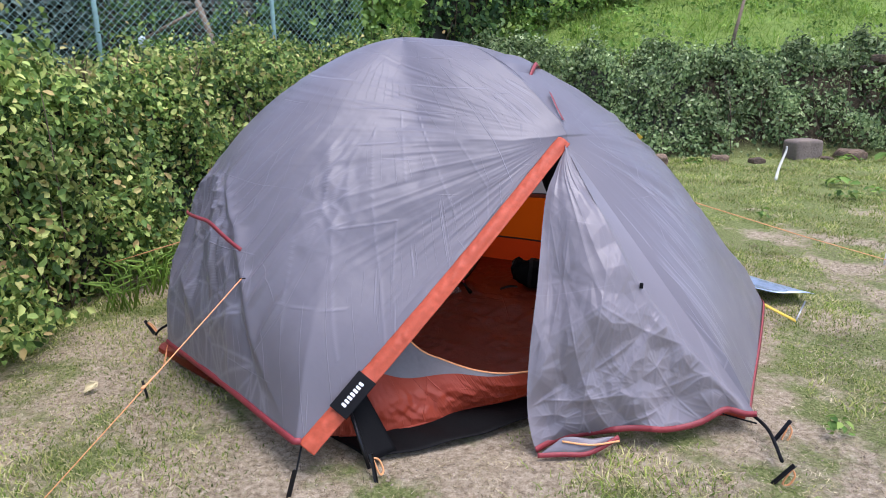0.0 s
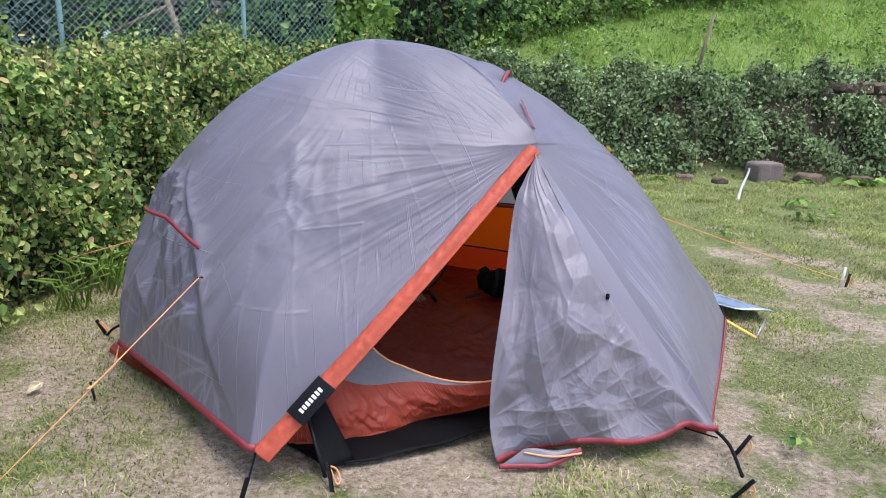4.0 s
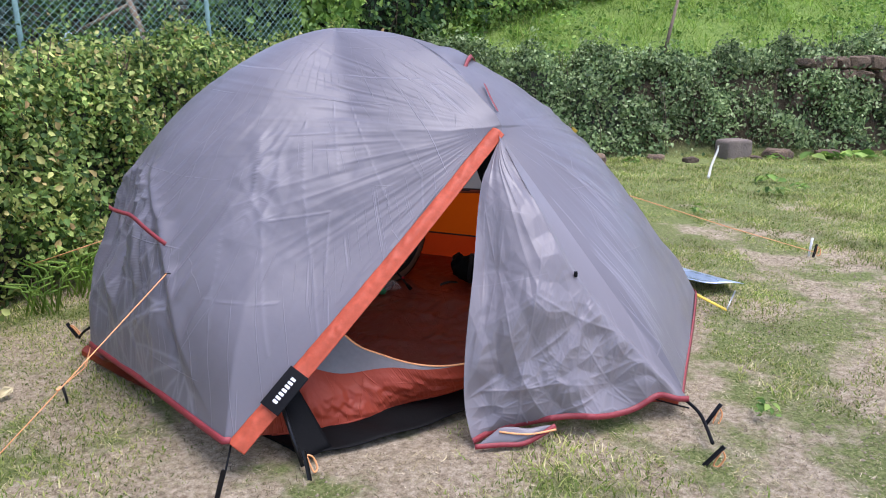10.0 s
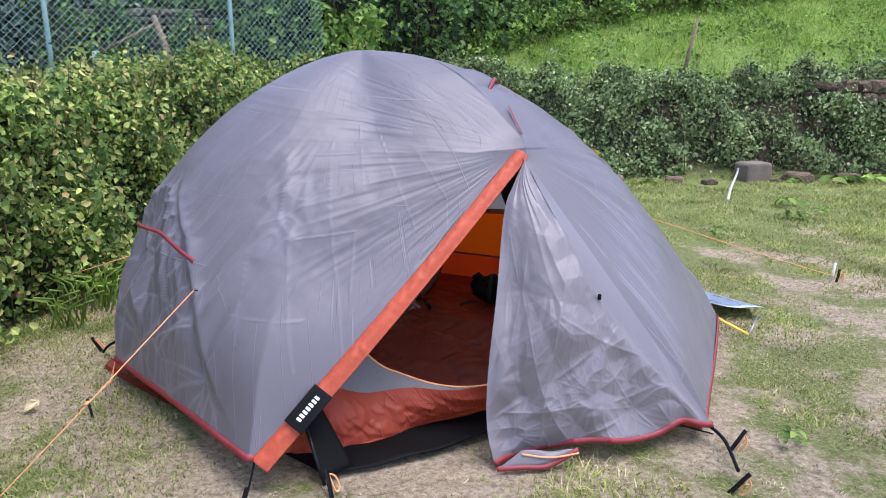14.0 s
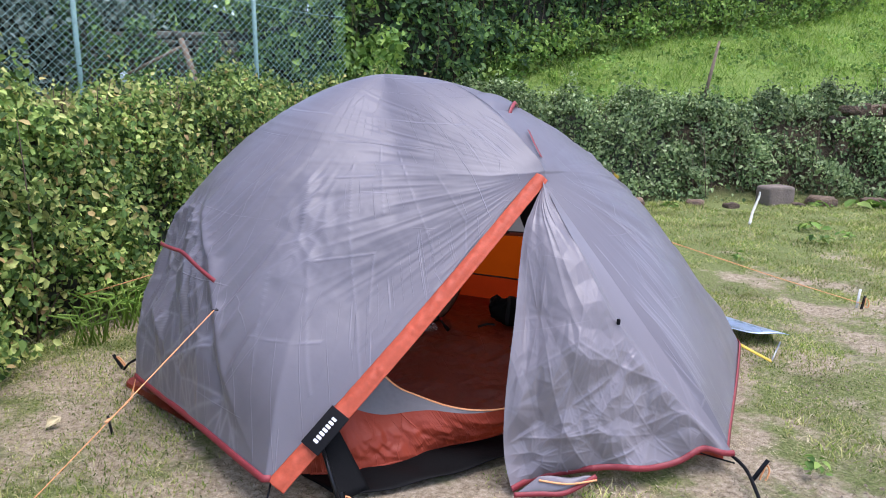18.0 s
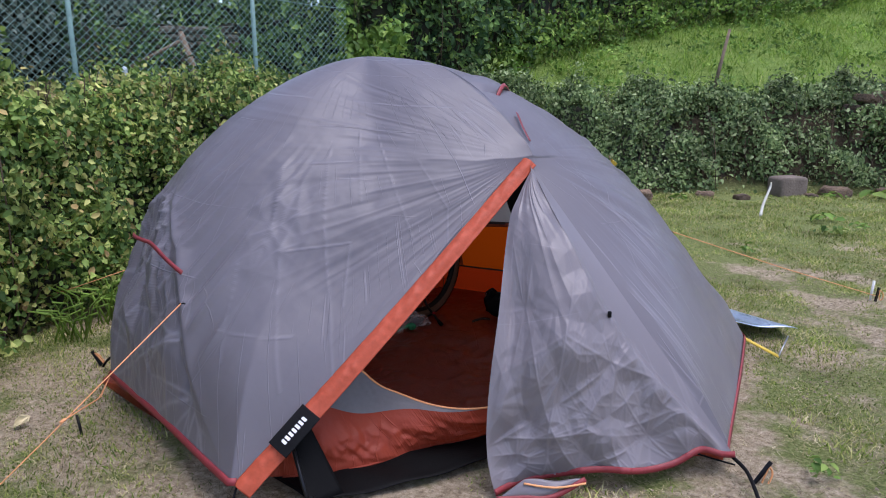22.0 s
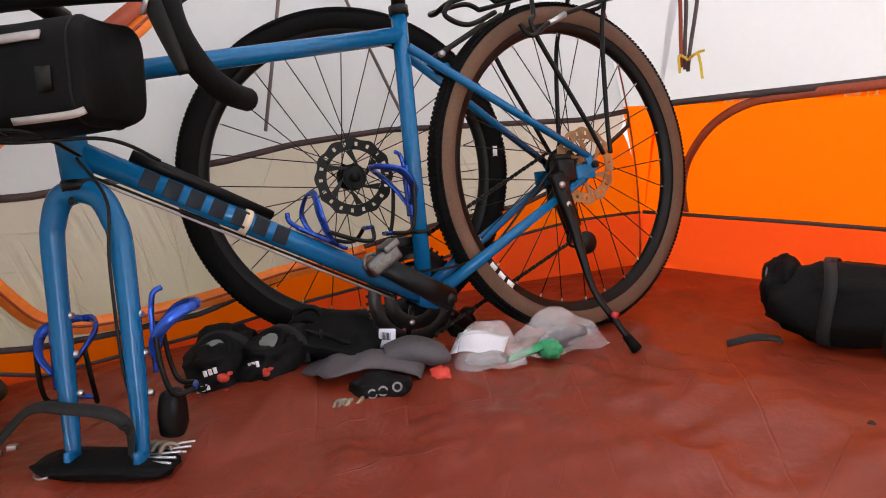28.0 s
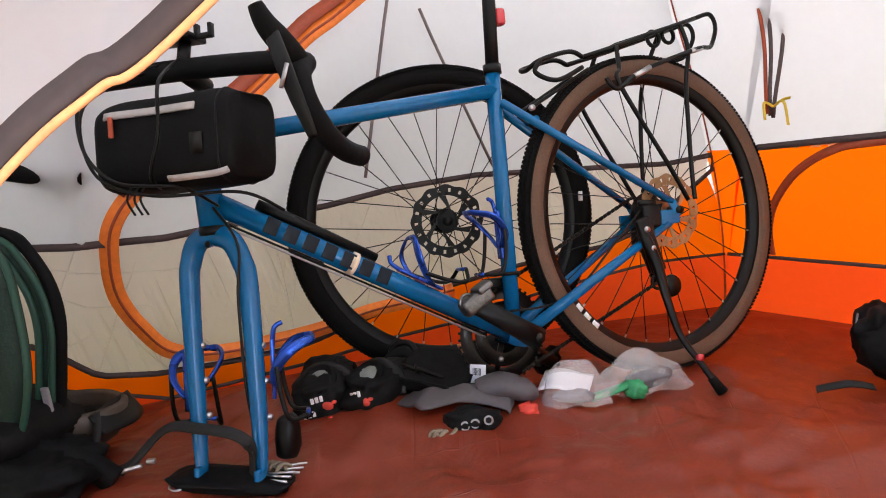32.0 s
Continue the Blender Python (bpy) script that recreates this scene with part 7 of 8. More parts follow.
part("front_derailleur", joined(rbox(frame_of(bk(0.402, 0.245, -0.03), BN, BU), (0.06, 0.02, 0.03), 0.004), ring(frame_of(bk(0.391, 0.262, 0.0), bk(*SC) - bk(*BB), BN), 0.0185, 0.004, 20, 6)), M_BLACK, bike)
part("brake_caliper", joined(rbox(frame_of(bk(0.070, 0.345, 0.052), BN, BU), (0.045, 0.05, 0.035), 0.008), rbox(frame_of(bk(0.085, 0.318, 0.058), BN, BU), (0.03, 0.035, 0.028), 0.008), tube([bk(0.055, 0.372, 0.06), bk(0.09, 0.375, 0.05)], 0.007, 8)), M_BLACK, bike, "black disc brake caliper")
part("brake_hose", tube(smooth_line([bk(0.09, 0.36, 0.055), bk(0.16, 0.30, 0.05), bk(0.28, 0.20, 0.032), bk(BB[0] + 0.02, BB[1] + 0.05, 0.026)], 8), 0.0025, 6), M_BLACK, bike)
# kickstand
stand = part("kickstand", tube(smooth_line([bk(0.10, 0.31, 0.070), bk(0.082, 0.24, 0.078), bk(0.078, 0.18, 0.088), bk(0.075, 0.10, 0.112), bk(0.052, 0.040, 0.136), bk(0.028, -0.018, 0.160)], 6), [0.011, 0.013, 0.010, 0.0075, 0.007, 0.008], 12, flat=0.8, up=BN), M_BLACK, bike, "black kickstand, folded out")
part("stand_bracket", joined(rbox(frame_of(bk(0.088, 0.285, 0.070), BN, bk(0.10, 0.31) - bk(0.08, 0.24)), (0.034, 0.12, 0.014), 0.005), lathe([(0, 0.006), (0.022, 0.006), (0.024, 0), (0.022, -0.006), (0, -0.006)], 20, frame_of(bk(0.045, 0.195, 0.072), BN, BU))), M_BLACK, stand)
for q in ((0.100, 0.318), (0.090, 0.278), (0.083, 0.245)):
    part("bolt", lathe([(0.0, 0.005), (0.006, 0.005), (0.007, 0.0)], 12, frame_of(bk(*q, 0.078), BN, BU)), M_STEEL, stand)
part("red_button", tube([bk(0.058, 0.052, 0.138), bk(0.058, 0.052, 0.148)], 0.007, 12), bpy.data.materials["red_lens"], stand)
part("rubber_foot", tube([bk(0.040, 0.008, 0.149), bk(0.026, -0.022, 0.161)], [0.009, 0.012], 10), M_RUBBER, stand)

# rear rack
rack = holder("rear_rack", bike, bike)
def rk(*pts, r=0.005, closed=False, name="rack_rail", steps=8):
    part(name, tube(smooth_line([bk(*p) for p in pts], steps, closed), r, 10, closed), M_BLACK, rack)
for s in (-1, 1):
    rk((0.175, 0.690, s * 0.028), (0.06, 0.722, s * 0.034), (-0.145, 0.783, s * 0.036), steps=3)
    rk((0.09, 0.712, s * 0.036), (0.105, 0.66, s * 0.055), (0.12, 0.62, s * 0.070), (0.02, 0.45, s * 0.076), (-0.025, 0.372, s * 0.076), name="rack_leg")
    rk((-0.10, 0.765, s * 0.036), (-0.085, 0.70, s * 0.064), (-0.060, 0.62, s * 0.072), (-0.045, 0.45, s * 0.076), (-0.045, 0.372, s * 0.076), name="rack_leg")
    rk((0.155, 0.635, s * 0.070), (0.13, 0.612, s * 0.074), (0.06, 0.650, s * 0.074), (-0.10, 0.700, s * 0.070), (-0.160, 0.712, s * 0.050), r=0.0048, name="side_rail")
    part("reflector_tape", tube([bk(0.085, 0.637, s * 0.0745), bk(0.04, 0.657, s * 0.0745)], 0.0062, 10), M_STEEL, rack)
    part("reflector_tape", tube([bk(-0.085, 0.695, s * 0.071), bk(-0.125, 0.706, s * 0.064)], 0.0062, 10), M_STEEL, rack)
    rk((0.165, 0.665, s * 0.03), (0.24, 0.625, s * 0.025), (0.315, 0.585, s * 0.022), r=0.0038, name="rack_stay")
    part("fender_bolt", lathe([(0, 0.004), (0.006, 0.004), (0.006, -0.004), (0, -0.004)], 12, frame_of(bk(0.315, 0.585, s * 0.03), BN, BU)), M_STEEL, rack)
rk((0.175, 0.690, 0.028), (0.21, 0.700, 0.03), (0.285, 0.680, 0.034), (0.30, 0.668, 0.0), (0.285, 0.680, -0.034), (0.21, 0.700, -0.03), (0.175, 0.690, -0.028), name="front_loop")
rk((0.285, 0.680, 0.034), (0.30, 0.655, 0.034), (0.25, 0.640, 0.034), (0.18, 0.668, 0.03), name="front_loop")
rk((-0.145, 0.783, 0.036), (-0.195, 0.795, 0.034), (-0.210, 0.765, 0.034), (-0.185, 0.722, 0.04), (-0.160, 0.712, 0.050), name="rear_loop")
rk((-0.145, 0.783, -0.036), (-0.195, 0.795, -0.034), (-0.210, 0.765, -0.034), (-0.185, 0.722, -0.04), (-0.160, 0.712, -0.050), name="rear_loop")
part("top_plate", rbox(frame_of((bk(0.06, 0.728) + bk(-0.13, 0.782)) / 2, BU * 0.96 + BF * 0.27, BN), (0.24, 0.05, 0.004), 0.0015), M_BLACK, rack)
for p in (-0.05, -0.095):
    part("light_eye", ring(frame_of(bk(p, 0.735 - p * 0.2, 0.0), BN, BU), 0.017, 0.0045, 24, 8), M_BLACK, rack)

# bottle cages
def bottle_cage(m, blue, dark, parent):
    """A cage along its own y, open towards x."""
    cage = holder("bottle_cage", parent, bike)
    P = lambda x, y, z: tuple(m @ Vector((x, y, z)))
    for s in (-1, 1):
        part("cage_arm", tube(smooth_line([P(0.004, -0.03, s * 0.008), P(0.010, 0.0, s * 0.034), P(0.035, 0.03, s * 0.043), P(0.064, 0.042, s * 0.020), P(0.068, 0.043, 0.0)], 6), [0.006, 0.008, 0.009, 0.007, 0.005], 10, flat=0.45), blue, cage)
        part("cage_wire", tube(smooth_line([P(0.012, 0.005, s * 0.040), P(0.018, -0.045, s * 0.043), P(0.030, -0.078, s * 0.040), P(0.055, -0.078, s * 0.018)], 6), 0.0038, 8), dark, cage)
    part("cage_spine", joined(rbox(m @ Matrix.Translation((0.004, -0.005, 0)), (0.006, 0.095, 0.018), 0.002), tube([P(0.055, -0.078, -0.018), P(0.055, -0.078, 0.018)], 0.0038, 8), tube(smooth_line([P(0.004, 0.03, 0), P(0.008, 0.06, 0.004), P(0.02, 0.068, 0)], 5), 0.004, 8)), blue, cage)
    return cage
def axes_matrix(o, x, y):
    x, y = unit(x), unit(np.asarray(y) - unit(x) * np.dot(unit(x), y))
    z = np.cross(x, y)
    return Matrix(((x[0], y[0], z[0], o[0]), (x[1], y[1], z[1], o[1]), (x[2], y[2], z[2], o[2]), (0, 0, 0, 1)))
bottle_cage(axes_matrix(bk(0.590, 0.272), dt_up if dt_up[2] > 0 else -dt_up, -dt_dir), M_BLUEAL, M_BLACK, bike)
bottle_cage(axes_matrix(bk(0.402, 0.345), BF, BU), M_BLUEAL, M_BLACK, bike)

# fork and steering, turned towards the door
FK = np.array([-0.294, -0.043, 0.0])
FR = unit((0.988, 0.150, 0.03))
FUP = unit(bk(*HB) - FK)
FD = unit(np.cross(FR, FUP))
FR = np.cross(FUP, FD)


def fk(r, q, d=0.0):
    """A place on the steering: to the right as seen from the door, up along the fork, towards the door."""
    return FK + FR * r + FUP * q + FD * d


def blade_at(r, q, d=0.0):
    """A place on the fork, whose ends stand a little towards the door."""
    return fk(r, q, d) + np.array([0.050, -0.030, 0.0]) * (1 - q / 0.39)


fork = holder("fork", bike, bike)
for s in (-1, 1):
    part("blade", tube(smooth_line([blade_at(s * 0.052, 0.020, 0.015), blade_at(s * 0.054, 0.12, 0.008), blade_at(s * 0.0535, 0.30, 0.0), blade_at(s * 0.046, 0.345, 0.0), blade_at(s * 0.030, 0.376, 0.0), blade_at(0, 0.388, 0)], 8), [0.0098, 0.0135, 0.0165, 0.0172, 0.018, 0.019], 16), M_BLUE, fork)
    part("fork_end", joined(rbox(axes_matrix(blade_at(s * 0.052, 0.012, 0.018), FR, FUP), (0.010, 0.034, 0.030), 0.004), ring(axes_matrix(blade_at(s * 0.052, 0.004, 0.018), FUP, FD) @ Matrix.Rotation(0, 4, "Z"), 0.010, 0.005, 18, 8)), M_BLUE, fork)
    for q in (0.10, 0.155, 0.21):
        part("eyelet_bolt", lathe([(0, 0.006), (0.0045, 0.006), (0.0055, 0)], 10, frame_of(blade_at(s * 0.054 + 0.012, q, 0.0), FR, FUP)), M_STEEL, fork)
part("crown_hole", lathe([(0, 0.001), (0.0045, 0.001), (0.0055, 0.0)], 14, frame_of(blade_at(0.0, 0.372, 0.0195), FD, FUP)), M_BLACK, fork)
bottle_cage(axes_matrix(blade_at(-0.086, 0.150, -0.016), -FD, FUP), M_BLUEAL, M_BLACK, bike)
bottle_cage(axes_matrix(blade_at(0.076, 0.178, -0.004), FR * 0.9 - FD * 0.4, FUP), M_BLUEAL, M_BLACK, bike)
part("brake_hose", tube(smooth_line([blade_at(0.02, 0.43, 0.025), blade_at(0.055, 0.37, 0.022), blade_at(0.045, 0.28, 0.02), blade_at(0.040, 0.12, 0.012), blade_at(0.055, 0.06, 0.0)], 8), 0.0024, 6), M_BLACK, fork)
part("brake_caliper", blob(axes_matrix(blade_at(0.085, 0.065, -0.02), FR, FUP), (0.018, 0.036, 0.022), 0.1, square=0.7, sub=3), M_BLACK, fork)

bars = holder("handlebar", bike, bike)
part("stem", joined(tube([bk(*HT), fk(0.0, 0.628, 0.0)], 0.017, 14), tube([fk(0, 0.628, 0.0), fk(0, 0.640, 0.06)], 0.015, 12)), M_BLACK, bars)
part("bar_top", tube(smooth_line([fk(-0.360, 0.622, 0.06), fk(-0.30, 0.632, 0.062), fk(0, 0.642, 0.062), fk(0.17, 0.638, 0.062), fk(0.205, 0.632, 0.06)], 8), 0.0168, 14), M_BLACKCLOTH, bars, "black taped handlebar")
for s, x0 in ((1, 0.205), (-1, -0.360)):
    ends = [fk(x0, 0.632, 0.060), fk(x0 + s * 0.010, 0.624, 0.085), fk(x0 + s * 0.016, 0.600, 0.115), fk(x0 + s * 0.026, 0.560, 0.112), fk(x0 + s * 0.040, 0.520, 0.080), fk(x0 + s * 0.048, 0.503, 0.035), fk(x0 + s * 0.052, 0.500, -0.015)]
    if s < 0:
        ends = [fk(-0.360, 0.622, 0.06), fk(-0.385, 0.612, 0.085), fk(-0.402, 0.590, 0.110), fk(-0.412, 0.555, 0.100), fk(-0.400, 0.522, 0.070), fk(-0.350, 0.507, 0.020), fk(-0.300, 0.502, -0.020), fk(-0.280, 0.501, -0.035)]
    part("bar_drop", tube(smooth_line(ends, 8), 0.0165, 14), M_BLACKCLOTH, bars)
    part("brake_hood", tube(smooth_line([fk(x0 + s * 0.010, 0.622, 0.090), fk(x0 + s * 0.002, 0.640, 0.125), fk(x0 - s * 0.012, 0.664, 0.150), fk(x0 - s * 0.022, 0.690, 0.160)], 6), [0.016, 0.019, 0.0195, 0.0165, 0.012], 14, flat=0.85, up=FR), M_RUBBER, bars, "black rubber brake hood")
    lever = part("brake_lever", tube(smooth_line([fk(x0 - s * 0.006, 0.655, 0.150), fk(x0 + s * 0.012, 0.612, 0.158), fk(x0 + s * 0.030, 0.560, 0.155), fk(x0 + s * 0.044, 0.510, 0.140)], 6), [0.011, 0.012, 0.0105, 0.007], 12, flat=0.55, up=FD), M_BLACK, bars)
    part("lever_marking", rbox(axes_matrix(fk(x0 + s * 0.018, 0.590, 0.166), FR * 0.9 - FUP * 0.3 * s, FUP + FR * 0.35 * s), (0.006, 0.034, 0.001), 0), M_STEEL, lever)
part("phone_holder", joined(rbox(axes_matrix(fk(-0.020, 0.693, 0.05), FR, FUP), (0.085, 0.010, 0.05), 0.003), tube([fk(-0.095, 0.688, 0.05), fk(0.048, 0.695, 0.05)], 0.005, 10), *[rbox(axes_matrix(fk(x, 0.702, 0.05), FR, FUP), (0.006, 0.022, 0.012), 0.002) for x in (-0.095, -0.072, 0.022, 0.046)], tube([fk(0, 0.645, 0.06), fk(0, 0.69, 0.05)], 0.010, 12)), M_BLACK, bars, "black phone clamp")

# bag on the handlebar
hbag = thing("handlebar_bag", "black roll-top handlebar bag with white zip and trim", "bag", tuple(fk(0.03, 0.46, 0.09)))
def hb_fn(u, w):
    a = 2 * math.pi * w
    r = np.array([math.copysign(abs(math.cos(a)) ** 0.55, math.cos(a)) * 0.056, math.copysign(abs(math.sin(a)) ** 0.55, math.sin(a)) * 0.069])
    e = 1 - 0.13 * abs(2 * u - 1) ** 7
    x = mix(-0.092, 0.140, u) + (0.018 * (r[0] < 0) - 0.012) * step(0.8, 1.0, u)
    k = 0.004 * noise.noise(Vector((x * 14, r[0] * 30, r[1] * 30)))
    return fk(x, 0.522 + 0.010 * (u - 0.5) + r[1] * e * (1 + k * 8), 0.098 + r[0] * e * (1 + k * 8))
hv, hf = grid(hb_fn, 36, 40)
caps = [[j * 37 for j in range(40)], [j * 37 + 36 for j in range(40)][::-1]]
body = part("body", (hv, hf + caps), M_BLACKCLOTH, hbag)
part("zip", ribbon([hb_fn(u, 0.060 + 0.012 * (1 - u)) + FD * 0.003 for u in np.linspace(0.10, 0.74, 12)], FD + FUP * 0.35, 0.011, 0.003), material("pale_reflective_tape", (0.40, 0.37, 0.36), 0.4, 0.12), hbag, "pale reflective zip")
part("zip_pull", rbox(axes_matrix(hb_fn(0.16, 0.055) + FD * 0.006 - FUP * 0.012, FR, FUP), (0.007, 0.030, 0.004), 0.0015), M_BAND, hbag, "orange zip pull")
part("trim", ribbon([hb_fn(u, 0.885) + FD * 0.003 for u in np.linspace(0.52, 0.97, 10)], FD - FUP * 0.5, 0.009, 0.003), bpy.data.materials["pale_reflective_tape"], hbag, "pale reflective trim")
part("patch", rbox(axes_matrix(hb_fn(0.74, 0.995) + FD * 0.002, FR, FUP), (0.020, 0.030, 0.001), 0), M_DARKSTEEL, hbag, "small dull maker's patch")
part("end_seam", tube([hb_fn(0.90, w) for w in np.linspace(0, 1, 41)[:-1]], 0.0018, 6, True), M_BLACK, hbag)
for pts in ([(-0.03, 0.65, 0.075), (-0.085, 0.60, 0.165), (-0.088, 0.52, 0.178), (-0.04, 0.465, 0.172), (0.04, 0.455, 0.14), (0.05, 0.43, 0.06)],
            [(0.01, 0.655, 0.08), (0.035, 0.60, 0.168), (0.036, 0.53, 0.176), (0.015, 0.47, 0.168), (0.0, 0.455, 0.12)],
            [(-0.05, 0.645, 0.07), (-0.105, 0.58, 0.15), (-0.080, 0.48, 0.165), (0.0, 0.445, 0.15), (0.10, 0.448, 0.08), (0.14, 0.42, 0.02)]):
    part("cable", tube(smooth_line([fk(*p) for p in pts], 10), 0.0026, 6), M_BLACK, bars, "black cable housing")
for x in (-0.03, -0.018, -0.008):
    part("cord_end", tube(smooth_line([fk(x, 0.462, 0.15), fk(x - 0.006, 0.440, 0.155), fk(x + 0.004, 0.418, 0.152)], 5), 0.0018, 6), M_BLACK, hbag)

# the front wheel leans on the back wall behind the bicycle
front = thing("front_wheel", "black front wheel taken off, leaning against the tent wall", "wheel", (-0.112, 0.545, 0.01))
FWN, FWU, FWC = unit((0.51, -0.83, 0.07)), unit((-0.037, 0.060, 0.997)), np.array([-0.125, 0.545, 0.350])
build_wheel(front, frame_of(FWC, FWN, FWU), False, 1)
part("tyre_mark", rbox(frame_of(FWC + 0.3225 * unit(np.array([0.853, 0.522, 0.0]) + FWU * 0.12) + FWN * 0.0232, FWN, FWU), (0.010, 0.022, 0.001), 0), bpy.data.materials["white_sticker"], front)

# ---- things on the tent floor ----
M_GREYCLOTH = material("grey_jacket_cloth", (0.070, 0.060, 0.064), 0.6, 0.12, 6, 120, 0.5, 30)
M_DARKBAG = material("worn_black_cloth", (0.0038, 0.0036, 0.0036), 0.7, 0.3, 6, 140, 0.6, 40, spec=0.15)
M_RED = material("red_webbing", (0.60, 0.05, 0.03), 0.6, 0.2, 40, 200, 0.3)
M_GREEN = material("green_webbing", (0.02, 0.26, 0.10), 0.6, 0.2, 40, 200, 0.3)
M_PAPER = material("white_paper", (0.78, 0.79, 0.84), 0.7, 0.04, 10, 80, 0.2)
M_MESHGREEN = material("dark_green_mesh", (0.004, 0.024, 0.016), 0.7, 0.25, 20, 300, 0.6, 160)
M_WEB = material("black_webbing", (0.006, 0.006, 0.006), 0.8, 0.2, 40, 300, 0.3)


def film_material():
    mat = material("clear_plastic_film", (0.80, 0.76, 0.74), 0.25, 0.06, 8, 60, 0.6, 30, crease=0.8, crease_scale=22)
    nt = mat.node_tree
    tr, mx = nt.nodes.new("ShaderNodeBsdfTransparent"), nt.nodes.new("ShaderNodeMixShader")
    mx.inputs[0].default_value = 0.72
    nt.links.new(nt.nodes["Principled BSDF"].outputs[0], mx.inputs[1])
    nt.links.new(tr.outputs[0], mx.inputs[2])
    nt.links.new(mx.outputs[0], nt.nodes["Material Output"].inputs[0])
    return mat


M_FILM = film_material()


def at(x, y, z, rz=0.0, rx=0.0, ry=0.0):
    return pose(x, y, z, rx, ry, rz)


# cycling shoes, lying on their sides
def shoe(base, turn, label):
    root = thing("cycling_shoe", label, "shoe", base, "cycling shoes")
    m = at(base[0], base[1], base[2] + 0.045, turn)
    part("upper", blob(m @ Matrix.Translation((0, 0.035, -0.004)), (0.052, 0.098, 0.046), 0.22, 4.0, base[0] * 30, 0.004, square=0.75), M_DARKBAG, root)
    part("collar", ring(m @ Matrix.Translation((0.0, -0.012, 0.026)) @ Matrix.Rotation(0.55, 4, "X") @ Matrix.Diagonal((0.95, 1.25, 1, 1)), 0.030, 0.008, 28, 8), M_BLACKCLOTH, root, "padded dark collar")
    part("insole", blob(m @ Matrix.Translation((0.0, -0.012, 0.028)) @ Matrix.Rotation(0.55, 4, 'X'), (0.026, 0.032, 0.005), 0.05, sub=2), material("grey_lining", (0.20, 0.21, 0.19), 0.7, 0.2) if "grey_lining" not in bpy.data.materials else bpy.data.materials["grey_lining"], root, "pale inner lining")
    for k, (dx, dz, w) in enumerate(((-0.012, -0.020, 0.030), (0.004, 0.010, 0.024))):
        part("marking", joined(*[rbox(m @ Matrix.Translation((dx + 0.009 * j, -0.0595, dz + 0.003 * j - 0.004)) @ Matrix.Rotation(-0.2, 4, "Y"), (0.0065, 0.003, 0.011), 0.001) for j in range(3)]), M_TAGPRINT, root, "pale plain marks")
    for dx, dz, r in ((0.032, -0.004, 0.012), (0.036, -0.028, 0.006), (0.045, 0.004, 0.005)):
        part("accent", blob(m @ Matrix.Translation((dx, -0.053, dz)), (r, 0.006, r * 0.7), 0.05, sub=2), M_RED, root, "red dial and accents")
    part("strap", ribbon(smooth_line([tuple(m @ Vector(p)) for p in ((-0.056, 0.05, -0.01), (-0.045, 0.045, 0.030), (0.0, 0.040, 0.046), (0.045, 0.035, 0.028), (0.056, 0.03, -0.01))], 6), (0, -0.6, 0.8), 0.016, 0.003), M_WEB, root)
    return root


shoe((-0.262, 0.205, 0.0), 12, "black cycling shoe with red dial and pale marks")
shoe((-0.180, 0.255, 0.0), -12, "black cycling shoe with red accents beside the bags")
knee = thing("knee_pad", "black padded sleeve lying behind the cycling shoes", "pad", (-0.305, 0.29, 0))
part("padding", blob(at(-0.305, 0.29, 0.045, 30), (0.06, 0.055, 0.05), 0.25, 3.2, 5.0, 0.004), M_DARKBAG, knee)
part("cuff", ring(at(-0.300, 0.275, 0.070, 20, 25), 0.032, 0.009, 28, 8), M_BLACKCLOTH, knee)
pad2 = thing("black_headset", "black round ear pads lying by the wheel", "headphones", (-0.165, 0.37, 0))
part("ear_pad", ring(at(-0.165, 0.365, 0.060, 10, 55), 0.028, 0.014, 28, 10), M_BLACKCLOTH, pad2)
part("ear_plate", lathe([(0, 0.006), (0.02, 0.005), (0.024, 0.0)], 20, at(-0.165, 0.368, 0.058, 10, 55)), bpy.data.materials["grey_lining"], pad2)
part("headband", tube(smooth_line([(-0.195, 0.37, 0.05), (-0.19, 0.385, 0.095), (-0.15, 0.39, 0.10), (-0.125, 0.375, 0.05)], 6), 0.007, 8), M_BLACK, pad2)

# flat folded bag and grey jacket
frame_bag = thing("frame_bag", "flat black frame bag with a zip, lying on the jacket", "bag", (-0.06, 0.33, 0.03))
def fb(u, w):
    p = mix(mix(np.array([-0.185, 0.275, 0.055]), np.array([0.005, 0.265, 0.048]), u), mix(np.array([-0.120, 0.375, 0.100]), np.array([0.015, 0.370, 0.078]), u), w)
    return p + np.array([0, 0, 0.010 * math.sin(math.pi * u) + 0.005 * float(small_folds(p))])
part("body", thick(grid(fb, 24, 14), 0.022), M_DARKBAG, frame_bag)
part("zip", ribbon([fb(u, 0.45 - 0.25 * u) + np.array([0, -0.002, 0.004]) for u in np.linspace(0.10, 0.75, 10)], (0, -0.6, 0.8), 0.008, 0.003), M_BLACK, frame_bag)
part("zip_pull", tube([fb(0.30, 0.45) + np.array([0, -0.004, 0.006]), fb(0.42, 0.25) + np.array([0, -0.006, 0.006])], 0.003, 6), M_DARKSTEEL, frame_bag)
part("flap_edge", tube([fb(u, 0.02) for u in np.linspace(0, 1, 12)], 0.005, 6), M_BLACKCLOTH, frame_bag)

